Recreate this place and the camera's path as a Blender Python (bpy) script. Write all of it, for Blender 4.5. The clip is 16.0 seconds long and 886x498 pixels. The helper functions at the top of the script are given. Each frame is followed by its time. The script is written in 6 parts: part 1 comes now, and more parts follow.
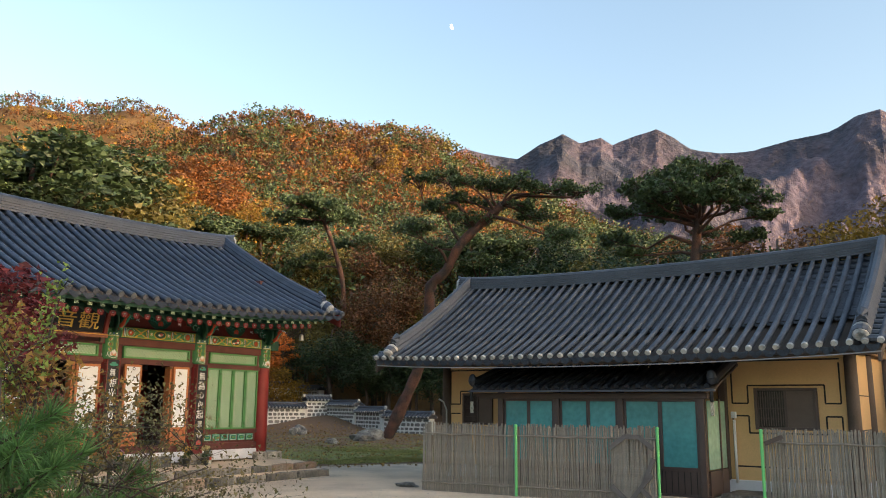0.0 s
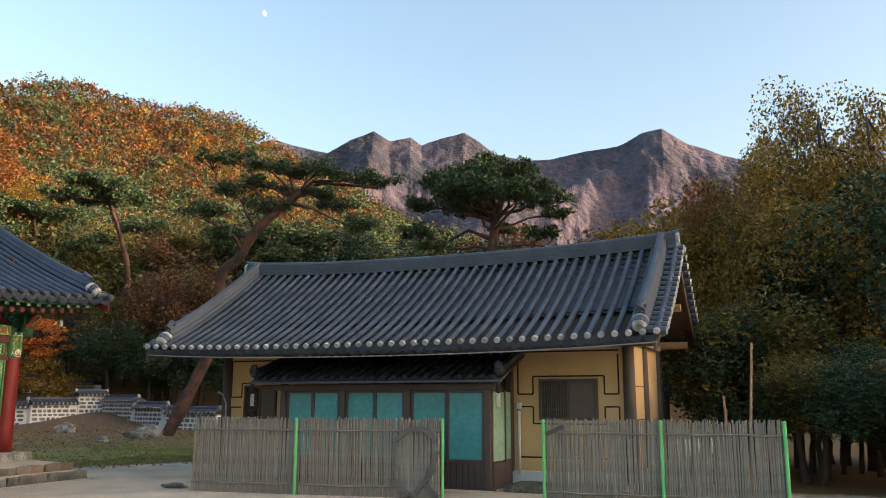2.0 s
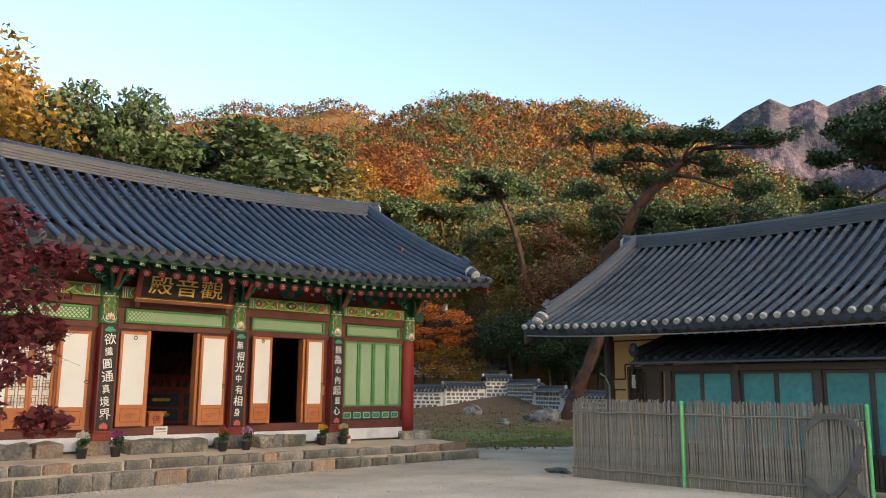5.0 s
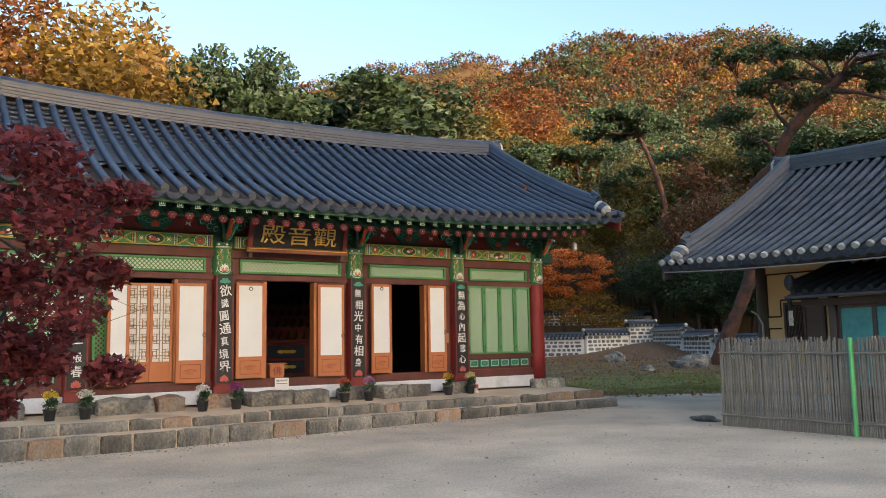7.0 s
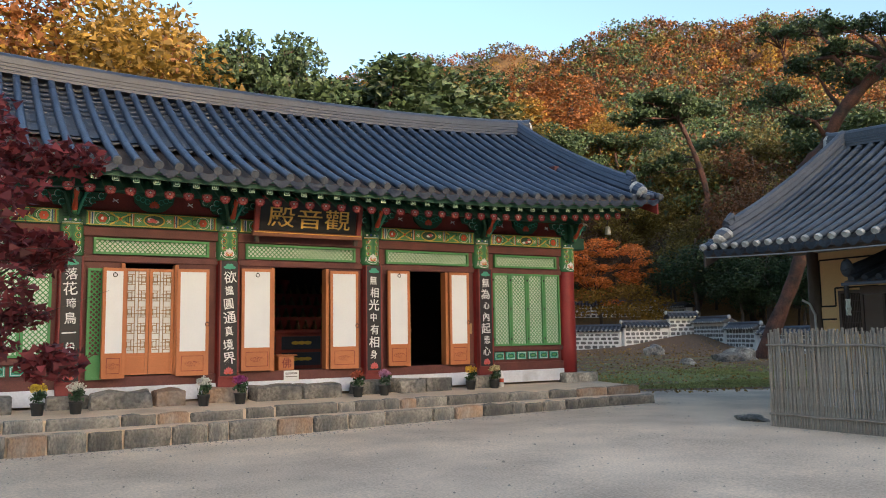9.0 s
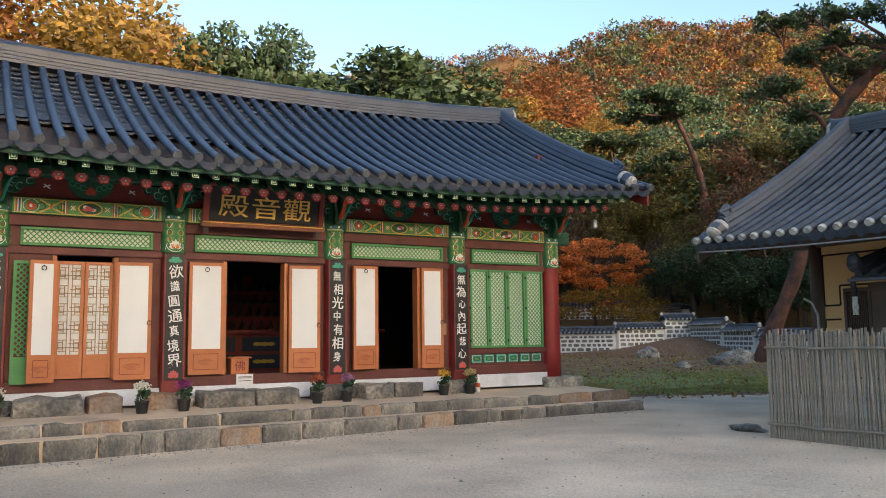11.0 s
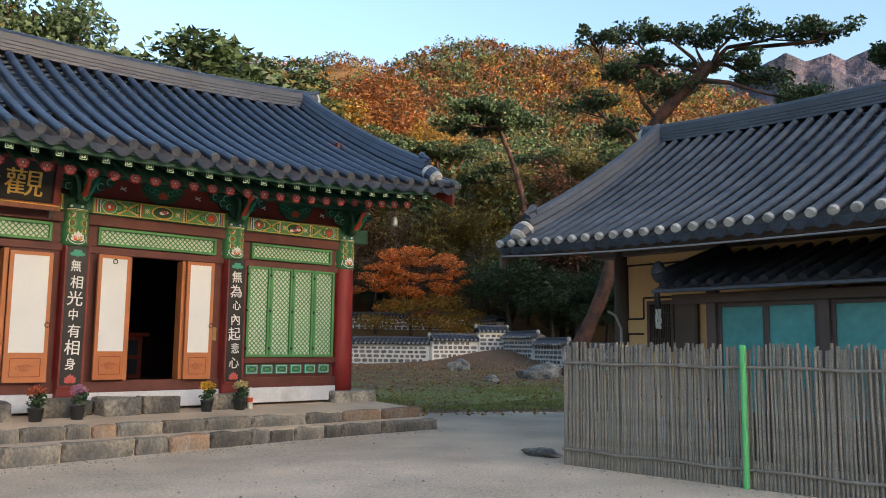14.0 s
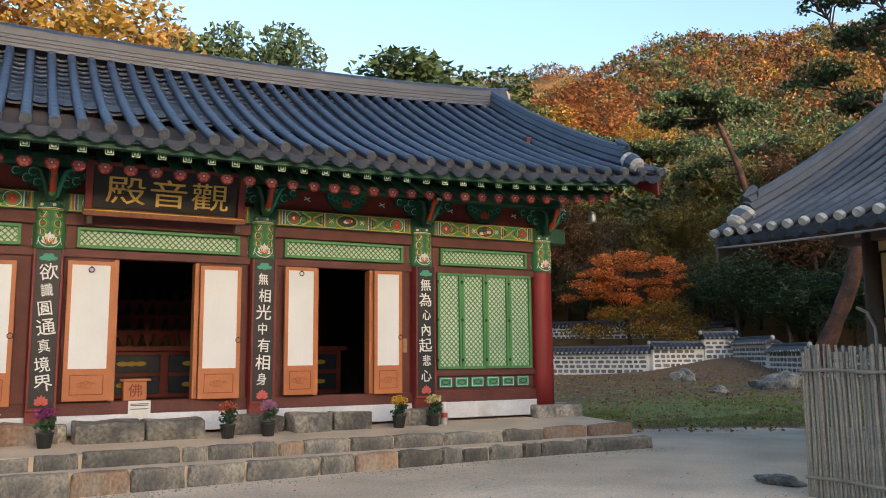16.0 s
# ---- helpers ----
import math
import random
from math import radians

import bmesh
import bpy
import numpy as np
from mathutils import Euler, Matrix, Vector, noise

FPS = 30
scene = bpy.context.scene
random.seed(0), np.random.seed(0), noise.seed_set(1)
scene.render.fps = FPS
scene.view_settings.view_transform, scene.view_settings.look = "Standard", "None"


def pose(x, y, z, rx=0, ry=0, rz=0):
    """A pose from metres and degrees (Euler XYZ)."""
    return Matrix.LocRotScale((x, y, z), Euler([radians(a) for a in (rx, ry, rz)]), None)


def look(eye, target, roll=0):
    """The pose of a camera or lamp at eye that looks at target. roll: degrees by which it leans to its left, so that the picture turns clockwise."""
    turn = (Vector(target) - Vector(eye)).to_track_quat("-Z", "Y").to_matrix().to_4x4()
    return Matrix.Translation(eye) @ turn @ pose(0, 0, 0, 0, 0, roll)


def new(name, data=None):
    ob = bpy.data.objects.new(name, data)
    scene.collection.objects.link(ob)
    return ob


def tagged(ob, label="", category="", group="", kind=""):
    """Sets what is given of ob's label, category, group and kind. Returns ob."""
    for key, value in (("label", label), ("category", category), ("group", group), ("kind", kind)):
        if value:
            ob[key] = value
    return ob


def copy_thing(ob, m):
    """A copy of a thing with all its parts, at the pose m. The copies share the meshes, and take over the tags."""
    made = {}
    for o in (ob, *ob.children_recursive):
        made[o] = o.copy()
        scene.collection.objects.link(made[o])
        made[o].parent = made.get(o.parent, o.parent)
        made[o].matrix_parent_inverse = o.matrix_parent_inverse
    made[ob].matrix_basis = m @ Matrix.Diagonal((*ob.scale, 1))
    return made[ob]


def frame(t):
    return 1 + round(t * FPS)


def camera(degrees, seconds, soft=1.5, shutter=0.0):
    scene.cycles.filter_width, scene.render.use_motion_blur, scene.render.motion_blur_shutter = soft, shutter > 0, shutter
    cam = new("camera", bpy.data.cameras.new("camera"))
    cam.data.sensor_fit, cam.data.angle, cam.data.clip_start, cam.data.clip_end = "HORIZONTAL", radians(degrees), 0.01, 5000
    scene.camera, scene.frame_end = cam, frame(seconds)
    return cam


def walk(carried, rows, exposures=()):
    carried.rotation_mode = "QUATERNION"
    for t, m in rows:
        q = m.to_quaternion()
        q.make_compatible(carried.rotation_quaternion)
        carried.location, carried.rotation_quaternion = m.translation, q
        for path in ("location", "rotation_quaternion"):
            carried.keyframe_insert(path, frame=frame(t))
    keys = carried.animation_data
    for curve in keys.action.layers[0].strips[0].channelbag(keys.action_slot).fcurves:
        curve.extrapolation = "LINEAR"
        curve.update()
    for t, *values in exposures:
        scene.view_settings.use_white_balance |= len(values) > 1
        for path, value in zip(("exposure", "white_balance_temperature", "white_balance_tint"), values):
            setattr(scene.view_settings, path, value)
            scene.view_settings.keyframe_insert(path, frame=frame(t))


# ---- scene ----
cam = camera(56.7, 16.0, soft=1.0)
PATH = [
    (0, (-0.314, 0.777, 1.925), (1.335, 1.843, 2.302), 0.5),
    (0.5, (-0.061, 0.905, 1.917), (1.636, 1.896, 2.29), 0.1),
    (1, (0.167, 0.912, 1.894), (1.946, 1.747, 2.265), -0.2),
    (1.5, (0.492, 0.875, 1.903), (2.331, 1.569, 2.269), -0.4),
    (2, (0.82, 0.925, 1.854), (2.676, 1.572, 2.223), 0.1),
    (2.5, (1.114, 0.99, 1.859), (2.969, 1.64, 2.229), -0.1),
    (3, (1.432, 0.998, 1.869), (3.272, 1.685, 2.245), -0.2),
    (3.5, (1.749, 1.057, 1.824), (3.551, 1.833, 2.212), 0.0),
    (4, (2.03, 1.134, 1.824), (3.74, 2.096, 2.21), 0.0),
    (4.5, (2.347, 1.191, 1.793), (3.807, 2.503, 2.177), 1.5),
    (5, (2.616, 1.378, 1.744), (3.965, 2.816, 2.078), 0.5),
    (5.2, (2.728, 1.447, 1.733), (4.06, 2.911, 2.024), 0.0),
    (7.3, (3.985, 2.246, 1.607), (5.051, 3.925, 1.82), -1.1),
    (7.5, (4.07, 2.302, 1.609), (5.126, 3.988, 1.81), -1.2),
    (8, (4.302, 2.562, 1.593), (5.332, 4.265, 1.791), -1.0),
    (10.5, (5.705, 3.686, 1.546), (6.71, 5.403, 1.755), -0.8),
    (11, (5.999, 3.949, 1.531), (7.011, 5.661, 1.741), -0.7),
    (11.5, (6.277, 4.139, 1.519), (7.298, 5.846, 1.735), -0.5),
    (12, (6.575, 4.314, 1.515), (7.635, 5.996, 1.731), -0.4),
    (12.5, (6.883, 4.557, 1.524), (8.161, 6.079, 1.742), 0.0),
    (13, (7.196, 4.693, 1.505), (8.535, 6.162, 1.724), 0.3),
    (13.5, (7.493, 4.839, 1.525), (8.849, 6.292, 1.746), 0.6),
    (14, (7.761, 5.093, 1.51), (9.103, 6.558, 1.743), 0.6),
    (14.5, (8.041, 5.283, 1.5), (9.276, 6.838, 1.74), 0.0),
    (15, (8.336, 5.428, 1.502), (9.443, 7.076, 1.748), -0.5),
    (15.5, (8.596, 5.666, 1.486), (9.618, 7.367, 1.736), -0.6),
    (16, (8.838, 5.907, 1.478), (9.747, 7.669, 1.738), -0.5),
]
walk(cam, [(t, look(eye, target, roll)) for t, eye, target, roll in PATH], [(t, e, k, 13.6) for t, e, k in ((0, 2.12, 6300), (3.5, 2.06, 6250), (4.5, 2.0, 6150), (5, 2.08, 6050), (8, 1.98, 5650), (12, 2.02, 5600), (13.5, 2.02, 5650), (16, 2.04, 5650))])

# ---- world, sun and exposure ----
SUN_AZ, SUN_EL = 274.0, 6.0
world = bpy.data.worlds.new("world")
scene.world = world
world.use_nodes = True
wn = world.node_tree.nodes
wl = world.node_tree.links
sky = wn.new("ShaderNodeTexSky")
sky.sky_type = "NISHITA"
sky.sun_disc = False
sky.sun_elevation = radians(SUN_EL)
sky.sun_rotation = radians(90 - SUN_AZ)
sky.air_density, sky.dust_density, sky.ozone_density = 1.0, 3.0, 0.95
wn["Background"].inputs["Strength"].default_value = 0.15
wl.new(sky.outputs["Color"], wn["Background"].inputs["Color"])
sun_data = bpy.data.lights.new("sun", "SUN")
sun_data.energy, sun_data.angle, sun_data.color = 1.75, radians(0.5), (1.0, 0.74, 0.52)
sun = new("sun", sun_data)
a, e = radians(SUN_AZ), radians(SUN_EL)
sun.matrix_world = look((math.cos(a) * math.cos(e) * 900, math.sin(a) * math.cos(e) * 900, math.sin(e) * 900), (0, 0, 0))


# ---- materials ----
def mat(name, color, rough=0.75, vary=0.25, scale=3.0, fine=40.0, bump=0.15, metal=0.0, island=0.0, obrand=0.0, second=None, mix=0.5, dist=0.02):
    """A surface with broad and fine variation; second: a colour of blotches; island, obrand: brightness change piece by piece."""
    m = bpy.data.materials.new(name)
    m.use_nodes = True
    nt = m.node_tree
    nodes, links = nt.nodes, nt.links
    b = nodes["Principled BSDF"]
    b.inputs["Roughness"].default_value, b.inputs["Metallic"].default_value = rough, metal
    tc = nodes.new("ShaderNodeTexCoord")
    n1, n2 = nodes.new("ShaderNodeTexNoise"), nodes.new("ShaderNodeTexNoise")
    n1.inputs["Scale"].default_value, n1.inputs["Detail"].default_value = scale, 5
    n2.inputs["Scale"].default_value, n2.inputs["Detail"].default_value = fine, 4
    links.new(tc.outputs["Object"], n1.inputs["Vector"])
    links.new(tc.outputs["Object"], n2.inputs["Vector"])
    add = nodes.new("ShaderNodeMath")
    add.operation = "ADD"
    links.new(n1.outputs["Fac"], add.inputs[0])
    links.new(n2.outputs["Fac"], add.inputs[1])
    rng = nodes.new("ShaderNodeMapRange")
    rng.inputs["From Min"].default_value, rng.inputs["From Max"].default_value = 0.65, 1.35
    rng.inputs["To Min"].default_value, rng.inputs["To Max"].default_value = 1 - vary, 1 + vary
    links.new(add.outputs[0], rng.inputs["Value"])
    value = rng.outputs["Result"]
    if island or obrand:
        src = nodes.new("ShaderNodeNewGeometry").outputs["Random Per Island"] if island else nodes.new("ShaderNodeObjectInfo").outputs["Random"]
        amount = island or obrand
        r2 = nodes.new("ShaderNodeMapRange")
        r2.inputs["To Min"].default_value, r2.inputs["To Max"].default_value = 1 - amount, 1 + amount
        links.new(src, r2.inputs["Value"])
        mul = nodes.new("ShaderNodeMath")
        mul.operation = "MULTIPLY"
        links.new(value, mul.inputs[0])
        links.new(r2.outputs["Result"], mul.inputs[1])
        value = mul.outputs[0]
    base = nodes.new("ShaderNodeRGB").outputs[0]
    base.default_value = (*color, 1)
    if second:
        n3 = nodes.new("ShaderNodeTexNoise")
        n3.inputs["Scale"].default_value, n3.inputs["Detail"].default_value = scale * 0.6, 6
        links.new(tc.outputs["Object"], n3.inputs["Vector"])
        r3 = nodes.new("ShaderNodeMapRange")
        r3.inputs["From Min"].default_value, r3.inputs["From Max"].default_value = 1 - mix - 0.08, 1 - mix + 0.12
        links.new(n3.outputs["Fac"], r3.inputs["Value"])
        mx = nodes.new("ShaderNodeMix")
        mx.data_type = "RGBA"
        links.new(r3.outputs["Result"], mx.inputs[0])
        links.new(base, mx.inputs[6])
        mx.inputs[7].default_value = (*second, 1)
        base = mx.outputs[2]
    sc = nodes.new("ShaderNodeVectorMath")
    sc.operation = "SCALE"
    links.new(base, sc.inputs[0])
    links.new(value, sc.inputs["Scale"])
    links.new(sc.outputs["Vector"], b.inputs["Base Color"])
    if bump:
        bp = nodes.new("ShaderNodeBump")
        bp.inputs["Strength"].default_value, bp.inputs["Distance"].default_value = bump, dist
        links.new(n2.outputs["Fac"], bp.inputs["Height"])
        links.new(bp.outputs["Normal"], b.inputs["Normal"])
    return m


def leaf_mat(name, color, vary=0.45, through_light=0.35):
    m = mat(name, color, 0.6, 0.3, 0.15, 1.5, 0, island=vary)
    nt = m.node_tree
    b = nt.nodes["Principled BSDF"]
    tr = nt.nodes.new("ShaderNodeBsdfTranslucent")
    mixn = nt.nodes.new("ShaderNodeMixShader")
    mixn.inputs[0].default_value = through_light
    src = b.inputs["Base Color"].links[0].from_socket
    nt.links.new(src, tr.inputs["Color"])
    nt.links.new(b.outputs[0], mixn.inputs[1])
    nt.links.new(tr.outputs[0], mixn.inputs[2])
    nt.links.new(mixn.outputs[0], nt.nodes["Material Output"].inputs["Surface"])
    return m


TILE_H = mat("glazed blue-grey roof tile", (0.045, 0.062, 0.10), 0.38, 0.35, 2.0, 30, 0.2, island=0.18)
TILE_S = mat("grey clay roof tile", (0.066, 0.076, 0.094), 0.5, 0.4, 2.0, 30, 0.25, island=0.22)
TILE_D = mat("dark clay pan tile", (0.03, 0.034, 0.042), 0.6, 0.4, 2.0, 30, 0.25, island=0.25)
TILE_P = mat("weathered grey pan tile", (0.058, 0.065, 0.08), 0.55, 0.4, 2.0, 30, 0.25, island=0.3)
TILE_E = mat("pale grey tile end", (0.10, 0.105, 0.115), 0.6, 0.4, 5.0, 30, 0.3)
MORTAR = mat("pale lime mortar", (0.5, 0.49, 0.46), 0.9, 0.25, 6, 40, 0.3, second=(0.2, 0.2, 0.19), mix=0.45)
RED = mat("dark red painted timber", (0.19, 0.028, 0.022), 0.55, 0.3, 2.5, 50, 0.15)
REDC = mat("red lacquered column", (0.25, 0.022, 0.018), 0.5, 0.25, 2.0, 60, 0.12)
BROWN = mat("brown-red weathered timber", (0.12, 0.035, 0.028), 0.6, 0.35, 3, 60, 0.2)
GREEN = mat("green painted lattice", (0.085, 0.27, 0.085), 0.55, 0.2, 3, 50, 0.1)
DGREEN = mat("dark green painted timber", (0.02, 0.085, 0.045), 0.6, 0.3, 3, 50, 0.12)
COLLAR = mat("mid green painted timber", (0.05, 0.19, 0.07), 0.6, 0.25, 3, 50, 0.1)
TEALG = mat("sea green paint", (0.05, 0.3, 0.2), 0.6, 0.2, 4, 50, 0.05)
ORANGE = mat("orange varnished wood", (0.45, 0.155, 0.05), 0.5, 0.2, 2.5, 60, 0.1)
PAPER = mat("white door paper", (0.75, 0.76, 0.76), 0.9, 0.06, 1.5, 80, 0.08)
PLINTH = mat("white plaster plinth", (0.7, 0.72, 0.76), 0.9, 0.12, 1.5, 30, 0.15, second=(0.4, 0.4, 0.4), mix=0.35)
BLACK = mat("black painted board", (0.012, 0.012, 0.013), 0.5, 0.25, 4, 50, 0.08)
WHITE = mat("white paint", (0.75, 0.75, 0.73), 0.7, 0.1, 4, 50, 0.05)
GOLD = mat("gilded lettering", (0.8, 0.5, 0.1), 0.45, 0.15, 6, 60, 0.05)
YELLOW = mat("yellow paint", (0.6, 0.42, 0.05), 0.6, 0.15, 6, 60, 0.05)
PINK = mat("pink paint", (0.5, 0.1, 0.1), 0.6, 0.2, 6, 60, 0.05)
VERM = mat("vermilion paint", (0.5, 0.07, 0.02), 0.55, 0.2, 5, 50, 0.08)
BLUE = mat("blue paint", (0.04, 0.09, 0.3), 0.6, 0.2, 5, 50, 0.05)
LATP = mat("pale lattice paper", (0.62, 0.66, 0.58), 0.9, 0.1, 2, 60, 0.05)
# near-black base colour carries the shade inside the hall
INNER_SHADE = mat("interior shade as near-black", (0.03, 0.02, 0.018), 0.8, 0.3, 2, 30, 0.1)
STONE = mat("grey rough step stone", (0.33, 0.30, 0.245), 0.85, 0.7, 3.5, 18, 1.0, obrand=0.4, second=(0.11, 0.108, 0.1), mix=0.5, dist=0.05)
STONEB = mat("rust-brown step stone", (0.36, 0.23, 0.14), 0.85, 0.5, 3.5, 18, 0.9, obrand=0.3, second=(0.27, 0.22, 0.175), mix=0.5, dist=0.04)
CEMENT = mat("sandy cement", (0.66, 0.52, 0.37), 0.9, 0.2, 1.5, 40, 0.3, second=(0.5, 0.4, 0.3), mix=0.4)
OCHRE = mat("ochre plaster", (0.66, 0.44, 0.21), 0.9, 0.1, 1.2, 40, 0.15)
WOODG = mat("weathered grey-brown timber", (0.10, 0.075, 0.06), 0.8, 0.35, 2, 60, 0.3)
WOODL = mat("raw pale timber", (0.35, 0.22, 0.11), 0.8, 0.3, 2, 60, 0.3)
FRAME = mat("brown window frame", (0.085, 0.06, 0.052), 0.5, 0.2, 3, 60, 0.08)
TEAL = mat("turquoise window film", (0.085, 0.31, 0.31), 0.25, 0.22, 1.2, 9, 0.15, dist=0.01)
GLASSG = mat("pale green glass", (0.3, 0.5, 0.4), 0.15, 0.2, 1.5, 9, 0.05)
SCREEN = mat("dark window screen", (0.12, 0.09, 0.075), 0.6, 0.2, 3, 120, 0.1)
STALK = mat("weathered bamboo stalk", (0.29, 0.255, 0.21), 0.85, 0.35, 4, 50, 0.3, island=0.4)
POST = mat("bright green enamel post", (0.16, 0.60, 0.20), 0.35, 0.12, 4, 40, 0.05)
BARK = mat("grey-brown bark", (0.065, 0.05, 0.04), 0.9, 0.4, 3, 25, 0.6)
PBARK = mat("reddish pine bark", (0.12, 0.055, 0.037), 0.9, 0.5, 3, 20, 0.8, second=(0.05, 0.036, 0.03), mix=0.5)
WSTONE = mat("grey wall stone", (0.17, 0.165, 0.16), 0.9, 0.35, 3, 25, 0.4, island=0.35)
L_PINE = leaf_mat("pine needles", (0.062, 0.098, 0.034), 0.5, 0.15)
L_DARK = leaf_mat("dark evergreen leaves", (0.03, 0.058, 0.022), 0.5, 0.2)
L_OLIVE = leaf_mat("olive leaves", (0.155, 0.13, 0.03), 0.45)
L_YELL = leaf_mat("yellow autumn leaves", (0.30, 0.18, 0.025), 0.4)
L_ORAN = leaf_mat("orange autumn leaves", (0.27, 0.105, 0.025), 0.4)
L_GOLD = leaf_mat("dull gold leaves", (0.27, 0.175, 0.03), 0.5)
L_MIX = leaf_mat("yellow-brown shrub leaves", (0.32, 0.19, 0.05), 0.6, 0.45)
L_LIME = leaf_mat("fresh green shrub leaves", (0.22, 0.30, 0.06), 0.4, 0.45)
L_TWIG = leaf_mat("olive-brown twig leaves", (0.17, 0.145, 0.06), 0.5, 0.3)
L_RUST = leaf_mat("rust autumn leaves", (0.135, 0.066, 0.026), 0.45)
L_MAPLE = leaf_mat("dark red maple leaves", (0.17, 0.028, 0.03), 0.55, 0.35)
L_BROWN = leaf_mat("brown twigs and dry leaves", (0.09, 0.06, 0.035), 0.5, 0.2)


def ground_material():
    """Pale gravel court, green verge and leaf litter, blended by position."""
    m = mat("sandy gravel ground", (0.68, 0.55, 0.40), 0.95, 0.36, 0.6, 34, 1.0, second=(0.52, 0.42, 0.31), mix=0.45)
    nt = m.node_tree
    nodes, links = nt.nodes, nt.links
    b = nodes["Principled BSDF"]
    gravel = b.inputs["Base Color"].links[0].from_socket
    at = nodes.new("ShaderNodeAttribute")
    at.attribute_name = "cover"
    sep = nodes.new("ShaderNodeSeparateColor")
    links.new(at.outputs["Color"], sep.inputs[0])
    tc = nodes.new("ShaderNodeTexCoord")
    nz = nodes.new("ShaderNodeTexNoise")
    nz.inputs["Scale"].default_value, nz.inputs["Detail"].default_value = 1.6, 8
    links.new(tc.outputs["Object"], nz.inputs["Vector"])
    nf = nodes.new("ShaderNodeTexNoise")
    nf.inputs["Scale"].default_value, nf.inputs["Detail"].default_value = 14, 6
    links.new(tc.outputs["Object"], nf.inputs["Vector"])

    def ramp(c1, c2):
        mx = nodes.new("ShaderNodeMix")
        mx.data_type = "RGBA"
        r = nodes.new("ShaderNodeMapRange")
        r.inputs["From Min"].default_value, r.inputs["From Max"].default_value = 0.35, 0.65
        links.new(nf.outputs["Fac"], r.inputs["Value"])
        links.new(r.outputs["Result"], mx.inputs[0])
        mx.inputs[6].default_value, mx.inputs[7].default_value = (*c1, 1), (*c2, 1)
        return mx.outputs[2]

    def over(lower, upper, channel):
        ad = nodes.new("ShaderNodeMath")
        ad.operation = "ADD"
        links.new(sep.outputs[channel], ad.inputs[0])
        links.new(nz.outputs["Fac"], ad.inputs[1])
        r = nodes.new("ShaderNodeMapRange")
        r.inputs["From Min"].default_value, r.inputs["From Max"].default_value = 0.9, 1.1
        links.new(ad.outputs[0], r.inputs["Value"])
        mx = nodes.new("ShaderNodeMix")
        mx.data_type = "RGBA"
        links.new(r.outputs["Result"], mx.inputs[0])
        links.new(lower, mx.inputs[6])
        links.new(upper, mx.inputs[7])
        return mx.outputs[2]

    col = over(gravel, ramp((0.12, 0.07, 0.038), (0.24, 0.145, 0.08)), 0)
    col = over(col, ramp((0.15, 0.17, 0.045), (0.26, 0.27, 0.09)), 1)
    col = over(col, ramp((0.09, 0.055, 0.02), (0.22, 0.12, 0.03)), 2)
    links.new(col, b.inputs["Base Color"])
    return m


GROUND = ground_material()
# purple-blue tint puts the distance haze into the rock's base colour
HAZEROCK = mat("granite and autumn scrub tinted for haze", (0.115, 0.094, 0.122), 0.95, 0.45, 0.012, 0.09, 0.8, second=(0.042, 0.046, 0.066), mix=0.52, dist=10)

# ---- building helpers ----
origin = {}


def thing(name, loc, label, category, group="", kind=""):
    ob = new(name)
    ob.location = loc
    ob.empty_display_size = 0.1
    origin[ob] = Vector(loc)
    return tagged(ob, label, category, group, kind)


def link_mesh(name, me, mats, parent=None, label=""):
    for m in (mats if isinstance(mats, (list, tuple)) else [mats]):
        me.materials.append(m)
    ob = new(name, me)
    if parent:
        o = origin.get(parent, Vector())
        me.transform(Matrix.Translation(-o))
        ob.parent = parent
        origin[ob] = o
    if label:
        ob["label"] = label
    return ob


def part(name, bm, mats, parent=None, label="", smooth=False):
    """Links a bmesh in world coordinates as one mesh object under a thing or a part."""
    me = bpy.data.meshes.new(name)
    if smooth:
        for f in bm.faces:
            f.smooth = True
    bm.to_mesh(me)
    bm.free()
    return link_mesh(name, me, mats, parent, label)


def piece(name, me, parent, m, label=""):
    """One of many alike pieces on a shared mesh, at the world pose m."""
    ob = new(name, me)
    ob.parent = parent
    ob.matrix_basis = Matrix.Translation(-origin.get(parent, Vector())) @ m
    if label:
        ob["label"] = label
    return ob


def mesh_of(name, bm, mats, smooth=False):
    me = bpy.data.meshes.new(name)
    if smooth:
        for f in bm.faces:
            f.smooth = True
    bm.to_mesh(me)
    bm.free()
    for m in (mats if isinstance(mats, (list, tuple)) else [mats]):
        me.materials.append(m)
    return me


def box(bm, x0, x1, y0, y1, z0, z1, mi=0):
    v = [bm.verts.new(p) for p in ((x0, y0, z0), (x1, y0, z0), (x1, y1, z0), (x0, y1, z0), (x0, y0, z1), (x1, y0, z1), (x1, y1, z1), (x0, y1, z1))]
    for q in ((3, 2, 1, 0), (4, 5, 6, 7), (0, 1, 5, 4), (1, 2, 6, 5), (2, 3, 7, 6), (3, 0, 4, 7)):
        bm.faces.new([v[i] for i in q]).material_index = mi
    return v


def boxb(x0, x1, y0, y1, z0, z1, bevel=0.01, seg=1):
    bm = bmesh.new()
    box(bm, x0, x1, y0, y1, z0, z1)
    if bevel:
        bmesh.ops.bevel(bm, geom=bm.edges[:], offset=bevel, segments=seg, affect="EDGES", profile=0.6)
    return bm


